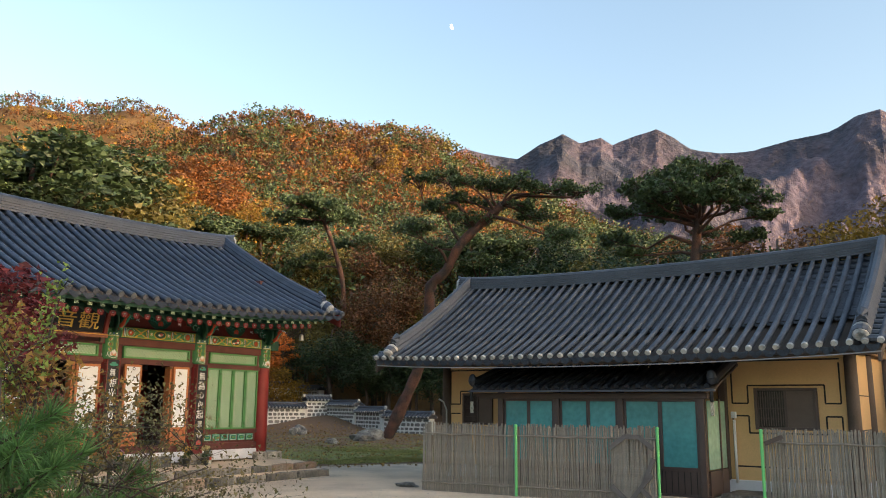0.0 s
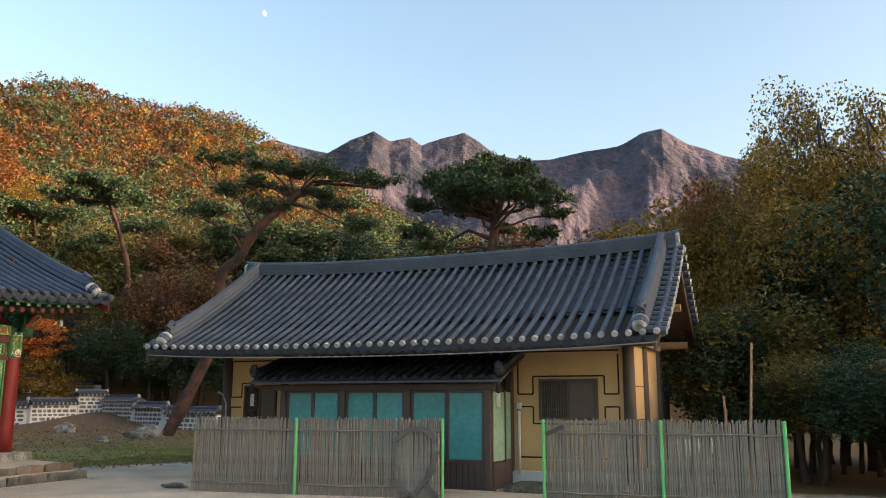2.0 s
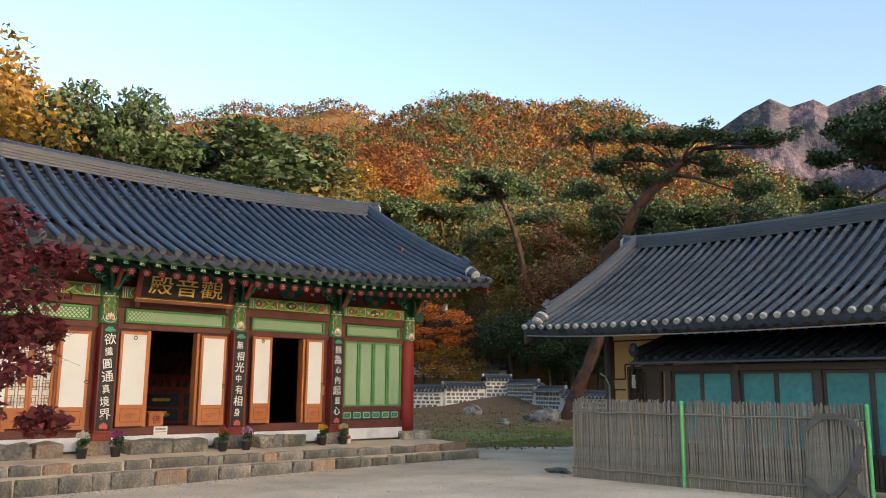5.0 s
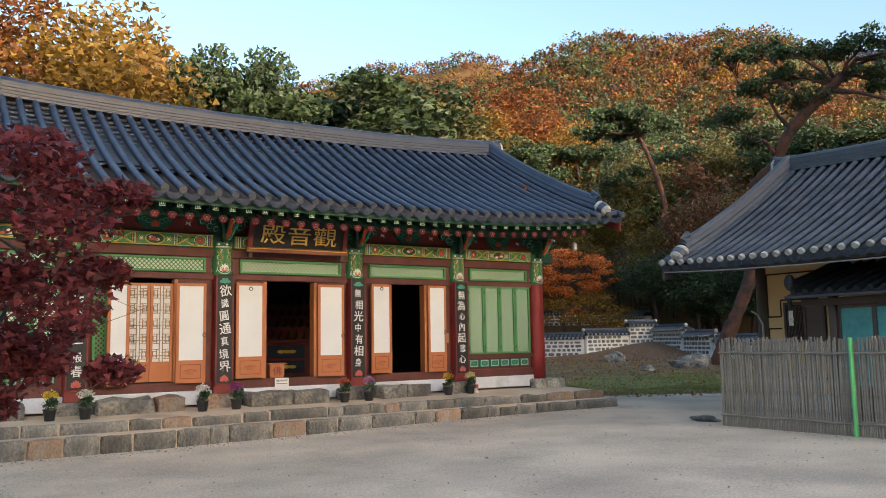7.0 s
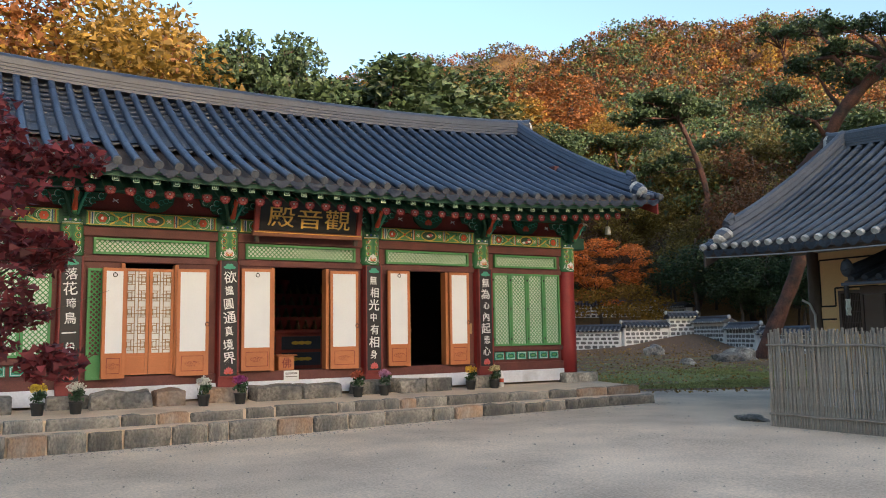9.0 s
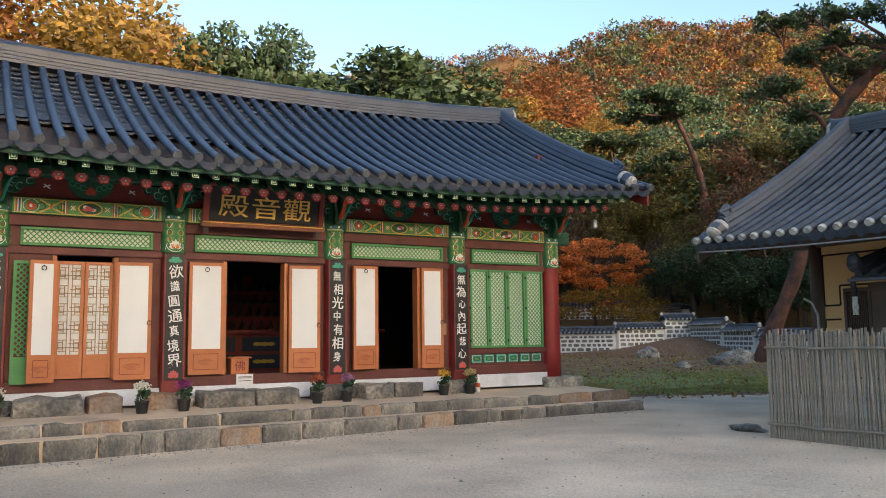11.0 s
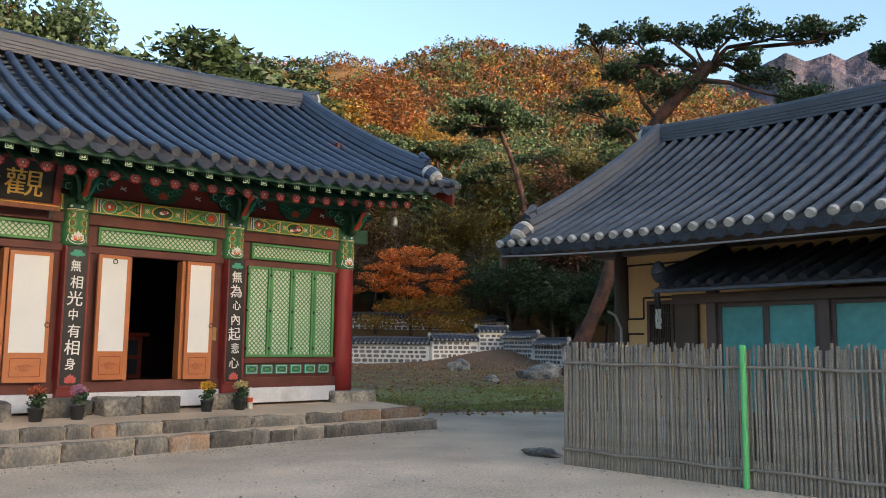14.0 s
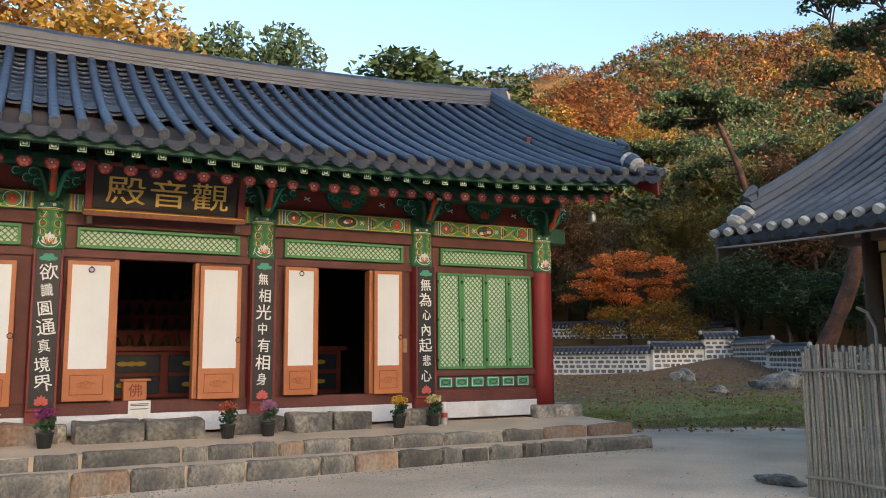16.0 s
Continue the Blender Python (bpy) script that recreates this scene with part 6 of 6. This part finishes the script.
for yy in (5.2, 11.07):
    bm = bmesh.new()
    tube(bm, [(19.0, yy, 3.15), (17.95, yy, 2.76), (17.5, yy, 2.6), (17.42, yy, 2.68)], [0.1, 0.1, 0.11, 0.1], 8)
    part("verge_ridge", bm, TILE_D, porch)
    bm = bmesh.new()
    bmesh.ops.create_uvsphere(bm, u_segments=12, v_segments=8, radius=0.13, matrix=Matrix.Translation((17.44, yy, 2.66)) @ Matrix.Diagonal((0.6, 0.8, 1.25, 1)))
    part("stop_tile", bm, TILE_D, porch, "dark stop tile", True)
    bm = bmesh.new()
    tube(bm, [(17.4, yy, 2.38), (17.4, yy, 2.28), (17.44, yy + 0.02, 2.2), (17.42, yy, 2.12)], [0.035, 0.04, 0.045, 0.03], 8)
    part("gutter_spout", bm, BLACK, porch, "", True)
    ch = thing("net_bag", (17.42, yy, 1.85), "pale string bag hanging from the gutter spout", "string bag", "hanging string bags")
    bm = bmesh.new()
    for j in range(5):
        tube(bm, [(17.42 + 0.03 * math.cos(j * 1.3), yy + 0.03 * math.sin(j * 1.3), 2.12), (17.42 + 0.035 * math.cos(j * 1.3 + 1.5), yy + 0.035 * math.sin(j * 1.3 + 1.5), 1.95), (17.42 + 0.03 * math.cos(j * 1.3 + 3), yy + 0.03 * math.sin(j * 1.3 + 3), 1.84)], 0.013, 5)
    tagged(part("cords", bm, mat("pale rope", (0.5, 0.5, 0.42), 0.8), ch), kind="stuff")

# downpipe, meter and step by the porch
pipe = thing("downpipe", (18.6, 5.3, 0.3), "white plastic pipe on the wall", "pipe")
bm = bmesh.new()
tube(bm, [(18.92, 5.28, 0.35), (18.92, 5.28, 1.75)], 0.03, 10)
part("pipe_body", bm, WHITE, pipe, "", True)
bx = tagged(part("switch_box", boxb(18.9, 18.99, 5.24, 5.34, 1.78, 1.93, 0.01), PLINTH), "small grey switch box on the wall", "switch box")
bm = bmesh.new()
tube(bm, [(18.9, 12.98, 0.4), (18.88, 12.98, 1.9), (18.8, 13.02, 2.12), (18.7, 13.1, 2.2)], 0.022, 8)
tagged(part("bent_conduit", bm, mat("grey plastic conduit", (0.4, 0.4, 0.4), 0.5)), "bent grey conduit on the corner post", "conduit")
st = thing("house_step", (18.1, 4.9, 0.0), "low stone step beside the porch", "step")
part("step_stone", boxb(17.9, 18.96, 4.4, 5.3, -0.1, 0.2, 0.03, 2), STONE, st)

# gate leaf of reeds with grey boards, standing ajar
GX = FX - 0.14
gate = thing("reed_gate", (GX, 6.9, 0.05), "reed gate leaf with grey corner boards", "gate")
for i in range(46):
    y = 6.48 + 0.92 * i / 45
    piece("stalk", rnd.choice(STALKS), gate, pose(GX, y, 0.02, rnd.uniform(-1, 1), rnd.uniform(-1, 1), rnd.uniform(0, 360)) @ Matrix.Diagonal((1, 1, 0.77 + 0.04 * math.sin(i * 0.07 * math.pi / 3), 1)))
for k, (p0, p1) in enumerate((((6.2, 1.15), (6.5, 1.4)), ((6.5, 1.4), (6.8, 1.4)), ((6.8, 1.4), (7.12, 1.15)), ((6.25, 0.62), (6.68, 0.1)), ((6.2, 0.95), (6.42, 0.42)), ((7.12, 0.35), (6.8, 0.06)), ((6.2, 0.05), (6.45, 0.3)))):
    bm = bmesh.new()
    for q in stroke2([(p0[0] + 0.3, p0[1] * 0.96), (p1[0] + 0.3, p1[1] * 0.96)], 0.09):
        prism(bm, q, "x", GX - 0.06 - 0.004 * k, GX - 0.025)
    part("board", bm, mat("grey board", (0.14, 0.125, 0.115), 0.85, 0.35, 3, 60, 0.3), gate, "weathered grey board")
for y in (4.25,):
    bm = bmesh.new()
    for q in stroke2([(y - 0.25, 1.42), (y + 0.08, 1.28)], 0.08):
        prism(bm, q, "x", FX - 0.14, FX - 0.11)
    tagged(part("brace_board", bm, WOODG), "grey brace board nailed to the fence", "board")
for (x, y, h, lean) in ((17.6, 0.75, 3.0, 4), (17.5, 1.0, 2.0, -3), (17.3, 1.25, 1.75, 6)):
    bm = bmesh.new()
    tube(bm, [(x, y, 0), (x + 0.02, y - h * math.tan(radians(lean)), h)], [0.035, 0.022], 7)
    tagged(part("pole", bm, WOODL), "thin upright wooden pole behind the fence", "pole", "poles")

# kerb stones and rocks
def rock(x, y, s, label, seed, zoff=0.0):
    bm = bmesh.new()
    bmesh.ops.create_icosphere(bm, subdivisions=3, radius=1)
    for v in bm.verts:
        n_ = noise.noise(v.co * 1.3 + Vector((seed, 0, 0))) * 0.35 + noise.noise(v.co * 3.1 + Vector((0, seed, 0))) * 0.16
        v.co *= 1 + n_
        v.co = Vector((v.co.x * s[0], v.co.y * s[1], v.co.z * s[2]))
    z = ground_z(x, y) + s[2] * 0.25 + zoff
    bmesh.ops.transform(bm, matrix=Matrix.Translation((x, y, z)), verts=bm.verts[:])
    return tagged(part("rock", bm, STONE), label, "rock", "rocks on the mound")


for k, (x, y, s) in enumerate(((16.7, 12.75, (0.22, 0.4, 0.12)), (31.8, 30.2, (0.7, 0.5, 0.5)), (31.9, 25.6, (0.8, 0.9, 0.55)), (31.0, 25.4, (0.8, 0.8, 0.4)), (28.5, 25.2, (0.4, 0.4, 0.25)))):
    rock(x, y, tuple(0.75 * v for v in s), "half-buried grey field stone", 3.3 * k)

# ---- woods near the court ----
def bare(seed):
    return tree((0, 0, 0), 8, [(0, 0, -0.5), (0.2, 0.1, 2.5), (-0.1, 0.2, 5), (0.2, 0, 7.5)], (0, 0, 5.6), (2.5, 2.5, 3.0), L_BROWN, BARK, 2600, 0.075, "slender tree with brown leaves and bare twigs", "tree", 24, 20, 0.1, 0, 0.34, seed, 0.2, 5)


def leafy(leaf, seed, label, w=2.9, hh=3.4, n=6500, size=0.105):
    return tree((0, 0, 0), 9, [(0, 0, -0.5), (0.2, 0.1, 2.5), (-0.1, 0.2, 5), (0.1, 0, 8)], (0, 0, 5.6), (w, w, hh), leaf, BARK, n, size, label, "tree", 26, 14, 0.16, 0.1, 0.34, seed, 0.45, 1)


def pine(seed):
    return tree((0, 0, 0), 10, [(0, 0, -0.5), (0.3, 0.1, 3), (-0.2, 0.3, 6), (0.2, 0, 9.5)], (0, 0, 8.0), (3.0, 3.0, 2.2), L_PINE, PBARK, 7000, 0.11, "red pine with layered dark green pads", "pine tree", 20, 16, 0.2, 0.5, 0.3, seed, 0.45, 1)


KINDS = {
    "bare": [bare(21), bare(22)],
    "dark": [leafy(L_DARK, 31, "dense dark evergreen tree", n=11000, size=0.085), leafy(L_DARK, 32, "dense dark evergreen tree", 2.6, 3.0, 11000, 0.082)],
    "olive": [leafy(L_OLIVE, 33, "tree with olive green leaves", n=9000, size=0.1)],
    "yellow": [leafy(L_YELL, 34, "tree with yellow autumn leaves", n=12000, size=0.092), leafy(L_YELL, 44, "tree with yellow autumn leaves", 3.2, 3.0, n=12000, size=0.092)],
    "orange": [leafy(L_ORAN, 35, "tree with orange autumn leaves", n=12000, size=0.092)],
    "rust": [leafy(L_RUST, 36, "tree with rust-brown autumn leaves")],
    "gold": [leafy(L_GOLD, 39, "tree with dull gold and green leaves", n=22000, size=0.058), leafy(L_GOLD, 40, "tree with dull gold and green leaves", 2.3, 3.8, 22000, 0.056)],
    "pine": [pine(37), pine(38)],
}
used = set()


def put(kind, az, r, top, wide=1.0, cx=6.0, cy=3.0):
    """Sets a tree of a kind at azimuth az and range r, scaled so that its top reaches the elevation top in degrees."""
    if 24 < az < 64:
        r = (56 if 44 < az < 58 else 48) + (r - 37) * 0.9
    x, y = cx + r * math.cos(radians(az)), cy + r * math.sin(radians(az))
    z = ground_z(x, y)
    height = {"pine": 10.4, "bare": 8.7}.get(kind, 9.1)
    s = max(0.35, (1.5 + r * math.tan(radians(top)) - z) / height)
    t = rnd.choice(KINDS[kind])
    m = pose(x, y, z, 0, 0, rnd.uniform(0, 360)) @ Matrix.Diagonal((s * wide, s * wide, s, 1))
    if t.name not in used:
        used.add(t.name)
        t.matrix_basis = m
        return t
    return copy_thing(t, m @ Matrix.Diagonal((1 / t.scale.x, 1 / t.scale.y, 1 / t.scale.z, 1)))


# behind the hall
rnd = random.Random(77)
for az, r, top, kind, wide in (
        (95, 40, 21, "yellow", 1.3), (91, 44, 22, "orange", 1.2), (87, 42, 21.5, "yellow", 1.3), (84, 48, 21.8, "yellow", 1.2), (80.5, 46, 19, "orange", 0.9),
        (73.8, 44, 20.9, "pine", 0.8), (71.6, 46, 20.4, "pine", 0.8), (78.5, 50, 21.3, "yellow", 1.0), (67.6, 54, 20.2, "yellow", 0.7), (65.2, 50, 19.4, "pine", 1.3), (63, 47, 19.1, "olive", 1.4), (64, 52, 19.0, "pine", 1.5), (61.5, 48, 17.5, "olive", 1.4),
        (59, 54, 17.8, "pine", 1.5), (56.5, 60, 17.0, "yellow", 1.3), (54, 64, 17.6, "orange", 1.4), (51, 66, 17.2, "orange", 1.4), (49, 58, 15.2, "yellow", 1.2), (53, 50, 14.5, "pine", 1.3), (57, 46, 15.5, "olive", 1.2), (48, 54, 14.2, "pine", 1.2),
        (46, 60, 14, "dark", 1.2), (43, 58, 13, "olive", 1.2), (41, 62, 13.5, "pine", 1.2), (39, 56, 12.5, "rust", 1.3), (37, 60, 13.8, "olive", 1.2), (34, 58, 14.2, "pine", 1.3), (30.5, 56, 14, "pine", 1.4), (27, 54, 13.8, "dark", 1.3), (24.5, 58, 14.2, "dark", 1.3), (22, 54, 13.2, "olive", 1.2),
        (12.5, 46, 14.2, "dark", 1.3), (9, 52, 14.5, "rust", 1.2), (14.5, 56, 13.6, "orange", 1.1), (6, 44, 13.8, "dark", 1.3), (3, 50, 14.2, "yellow", 1.2), (18, 50, 13.5, "dark", 1.3)):
    put(kind, az, r, top, wide)
for k in range(34):
    az = rnd.uniform(24, 62)
    put(rnd.choice(["bare", "bare", "bare", "rust", "dark", "olive"]), az, rnd.uniform(41, 56), rnd.uniform(7, 11.5), rnd.uniform(1.0, 1.4))
for k in range(26):
    az = rnd.uniform(28, 58)
    put(rnd.choice(["bare", "bare", "dark", "dark"]), az, rnd.uniform(37.5, 44), rnd.uniform(4.5, 7.5), rnd.uniform(1.2, 1.8))
for k in range(14):
    put(rnd.choice(["dark", "dark", "olive", "rust"]), rnd.uniform(62, 100), rnd.uniform(38, 54), rnd.uniform(11, 16), rnd.uniform(1.1, 1.4))
# dark thicket and tall yellow trees beyond the house
for az, r, top, kind, wide in ((0.5, 24, 16.5, "yellow", 1.1), (-4, 25, 18.5, "orange", 0.8), (-12.5, 24, 25.2, "gold", 0.75), (-6.5, 23, 20.5, "gold", 0.8), (-2.5, 26, 19.0, "gold", 0.9), (-16, 24, 24.4, "gold", 0.8), (3.5, 27, 13.5, "yellow", 1.2), (-10, 22, 21, "gold", 1.0), (-5, 26, 15, "rust", 1.2), (-15, 22, 20, "dark", 1.2), (6, 30, 11.5, "olive", 1.3)):
    put(kind, az, r, top, wide)
for k in range(22):
    put(rnd.choice(["dark", "dark", "dark", "olive", "bare"]), rnd.uniform(-26, -4), rnd.uniform(19, 27), rnd.uniform(3, 11), rnd.uniform(1.2, 1.7))
for k in range(24):
    put(rnd.choice(["dark", "dark", "olive"]), rnd.uniform(-34, -11), rnd.uniform(15, 21), rnd.uniform(1.5, 6), rnd.uniform(1.4, 2.0))
L_FIRE = leaf_mat("bright orange maple leaves", (0.62, 0.21, 0.045), 0.5, 0.45)
MX, MY = 39.2, 42.2
maple = tree((MX, MY, ground_z(MX, MY)), 7, [(0, 0, -0.2), (0.1, 0, 1.4), (0, 0.2, 3.2), (0.1, 0, 5.6)], (0, 0, 4.6), (3.9, 3.9, 2.4), L_FIRE, BARK, 13000, 0.085, "orange and yellow-green autumn maple behind the wall", "maple tree", 60, 24, 0.14, 0.85, 0.19, 51, 0.3, 2)
rng = np.random.default_rng(5)
v, f = leaf_quads(clump_points(rng, [[MX + dx, MY + dy, ground_z(MX, MY) + dz] for dx, dy, dz in ((1.0, -1.5, 3.2), (2.2, -1.8, 2.4), (-1.2, -0.6, 2.9), (2.4, -2.2, 1.6), (0.2, -1.4, 2.0), (-2.0, 0.8, 2.0))], [[1.7, 1.7, 0.5]] * 6, 5200, 0.1), 0.09, rng, 0.5)
quads_object("lower_leaves", v, f, L_GOLD, maple, "yellow-green lower leaves")

# ---- planting by the start of the walk ----
tree((4.25, 11.0, ground_z(4.25, 11.0)), 3.8, [(0, 0, -0.2), (0.1, 0, 0.6), (0.0, 0.1, 1.4), (0.1, 0, 2.8)], (0.1, -0.1, 2.4), (1.8, 1.8, 1.5), L_MAPLE, BARK, 13000, 0.05, "low dark red Japanese maple", "maple tree", 40, 18, 0.07, 0.6, 0.21, 61, 0.3, 3)
tree((2.25, 5.8, ground_z(2.25, 5.8)), 2.6, [(0, 0, -0.2), (0.1, 0, 0.7), (0.0, 0.1, 1.4), (0.1, 0.05, 2.1)], (0.0, 0, 1.6), (1.0, 1.0, 1.0), L_MIX, BARK, 7500, 0.024, "thin garden shrub with red and yellow leaves", "shrub", 34, 26, 0.026, 0.2, 0.22, 62, 0.1, 6)
tree((2.35, 5.25, ground_z(2.35, 5.25)), 2.8, [(0, 0, -0.2), (0.1, 0, 0.7), (0.05, 0.1, 1.5), (0.15, 0.05, 2.5)], (0.05, 0, 1.85), (0.5, 0.5, 0.95), L_LIME, BARK, 1500, 0.016, "slim sapling with fresh green leaves", "sapling", 22, 16, 0.018, 0.1, 0.24, 63, 0.1, 3)
tree((2.1, 4.3, ground_z(2.1, 4.3)), 1.8, [(0, 0, -0.2), (0.0, 0, 0.5), (0.0, 0.1, 1.0), (0.0, 0, 1.5)], (0.1, 0, 1.05), (0.9, 0.9, 0.85), L_TWIG, BARK, 15000, 0.011, "dense twiggy brown-green garden bush", "bush", 34, 34, 0.024, 0, 0.34, 64, 0.1, 14)


def young_pine(x, y, h, seed):
    """A small pine with upright shoots of long needles."""
    z = ground_z(x, y)
    rng = np.random.default_rng(seed)
    t = thing("young_pine", (x, y, z), "small bright green pine with long needles", "pine sapling", "young pines")
    bm = bmesh.new()
    tube(bm, [(x, y, z - 0.1), (x + 0.02, y, z + h * 0.5), (x, y + 0.02, z + h)], [0.03, 0.02, 0.008], 7)
    V, F, nv = [], [], 0
    for k in range(34):
        t0 = rng.uniform(0.2, 1)
        a_ = rng.uniform(0, 2 * math.pi)
        l = 0.5 * h * (1.1 - t0) + 0.1
        p0 = Vector((x, y, z + h * t0 * 0.9))
        p1 = p0 + Vector((math.cos(a_) * l, math.sin(a_) * l, l * 0.55))
        tube(bm, [p0, p1], [0.012, 0.005], 5)
        n = 230
        at = rng.uniform(0.3, 1.0, n)[:, None]
        c = np.array(p0)[None] * (1 - at) + np.array(p1)[None] * at
        d = rng.normal(size=(n, 3)) + np.array((p1 - p0).normalized()) * 1.2
        d /= np.linalg.norm(d, axis=1, keepdims=True)
        side = np.cross(d, rng.normal(size=(n, 3)))
        side /= np.linalg.norm(side, axis=1, keepdims=True)
        L = rng.uniform(0.09, 0.17, (n, 1))
        V.append(np.stack([c - side * 0.004, c + side * 0.004, c + d * L], axis=1).reshape(-1, 3))
    V = np.vstack(V)
    F = np.arange(len(V)).reshape(-1, 3)
    part("stem", bm, BARK, t, smooth=True)
    quads_object("needles", V, F, leaf_mat("fresh pine needles", (0.10, 0.22, 0.06), 0.4, 0.3), t)


young_pine(1.66, 4.3, 1.75, 71)
young_pine(4.2, 7.6, 0.75, 72)
young_pine(2.7, 4.95, 1.6, 73)

# ---- litter, grass and gravel ----
def scatter(name, n, keep, size, material, label, flat, lift, seed, x0, x1, y0, y1):
    rng = np.random.default_rng(seed)
    pts = []
    while len(pts) < n:
        x, y = rng.uniform(x0, x1), rng.uniform(y0, y1)
        if rng.uniform() < keep(x, y):
            pts.append((x, y, ground_z(x, y) + lift))
    v, f = leaf_quads(np.array(pts), size, rng, flat)
    tagged(quads_object(name, v, f, material), label, "ground litter", kind="stuff")


def verge(x, y):
    s = (x - 18) * 0.5 + (y - 17) * 0.86
    return s


scatter("fallen_leaves", 9000, lambda x, y: 1.0 if 2 < verge(x, y) < 24 and x > 18 else 0, 0.05, L_MIX, "brown fallen leaves lying on the bank", 0.9, 0.03, 91, 18, 42, 14, 44)
scatter("pale_leaves", 1500, lambda x, y: 1.0 if 2 < verge(x, y) < 24 and x > 18 else 0, 0.045, leaf_mat("pale dry leaves", (0.35, 0.27, 0.17), 0.4, 0.1), "pale dry leaves lying on the bank", 0.9, 0.03, 92, 18, 42, 14, 44)
scatter("grass_blades", 42000, lambda x, y: math.exp(-((verge(x, y) - 5.8) / 3.2) ** 2) * (0.08 + 0.92 * (noise.noise((x * 0.35, y * 0.5, 0)) > 0.05)) if x > 18 and verge(x, y) > 3.4 else 0, 0.03, leaf_mat("short grass", (0.3, 0.31, 0.1), 0.4, 0.3), "short green grass on the verge", -0.6, 0.03, 93, 18, 34, 12, 30)


def pebbles():
    rng = np.random.default_rng(95)
    V, F = [], []
    for k in range(2600):
        u = rng.uniform()
        if u < 0.45:
            x, y = rng.uniform(2.5, 18.3), 16.25 - abs(rng.normal()) * 0.25
        elif u < 0.7:
            x, y = 16.55 - abs(rng.normal()) * 0.3, rng.uniform(0, 12.3)
        else:
            x, y = rng.uniform(3, 16.4), rng.uniform(7.5, 16.2)
        z = ground_z(x, y)
        s = rng.uniform(0.006, 0.02) * (1.6 if rng.uniform() < 0.06 else 1)
        a0 = rng.uniform(0, 6.28)
        i0 = len(V)
        for q in range(4):
            V.append((x + s * math.cos(a0 + q * 1.57) * rng.uniform(0.8, 1.3), y + s * math.sin(a0 + q * 1.57) * rng.uniform(0.8, 1.3), z - 0.003))
        V.append((x, y, z + s * rng.uniform(0.6, 0.9)))
        F += [(i0, i0 + 1, i0 + 4), (i0 + 1, i0 + 2, i0 + 4), (i0 + 2, i0 + 3, i0 + 4), (i0 + 3, i0, i0 + 4)]
    me = bpy.data.meshes.new("pebbles")
    me.from_pydata(V, [], F)
    tagged(link_mesh("pebbles", me, mat("mixed pebbles", (0.38, 0.33, 0.27), 0.9, 0.2, island=0.5)), "loose pebbles strewn on the gravel court", "gravel", kind="stuff")


pebbles()

# ---- the half moon ----
mn = bpy.data.materials.new("moonlight")
mn.use_nodes = True
mn.node_tree.nodes["Principled BSDF"].inputs["Emission Color"].default_value = (1, 0.98, 0.94, 1)
mn.node_tree.nodes["Principled BSDF"].inputs["Emission Strength"].default_value = 0.35
a, e = radians(32.31), radians(26.03)
eye = Vector((-0.31, 0.78, 1.92))
m = look(eye + Vector((math.cos(a) * math.cos(e), math.sin(a) * math.cos(e), math.sin(e))) * 3000, eye, -20)
bm = bmesh.new()
face = [bm.verts.new((10 * math.cos(radians(t)), 10 * math.sin(radians(t)), 0)) for t in range(-90, 91, 12)] + [bm.verts.new((-2 * math.cos(radians(t)), 10 * math.sin(radians(t)), 0)) for t in range(78, -90, -12)]
bm.faces.new(face)
bmesh.ops.transform(bm, matrix=m, verts=bm.verts[:])
tagged(part("moon", bm, mn), "pale half moon in the evening sky", "moon", kind="structure")

# ---- the house, built square to the hall, stands turned a little ----
HOUSE = pose(-2.513, 1.267, -0.06, 0, 0, -3.27) @ Matrix.Diagonal((1.146, 1.051, 1, 1))
WITH_HOUSE = ("service_house", "glazed_porch", "window", "eave_cable", "net_bag", "downpipe", "switch_box", "bent_conduit", "house_step")
for o in [o for o in scene.objects if o.parent is None and o.name.split(".")[0] in WITH_HOUSE]:
    o.matrix_basis = HOUSE @ o.matrix_basis
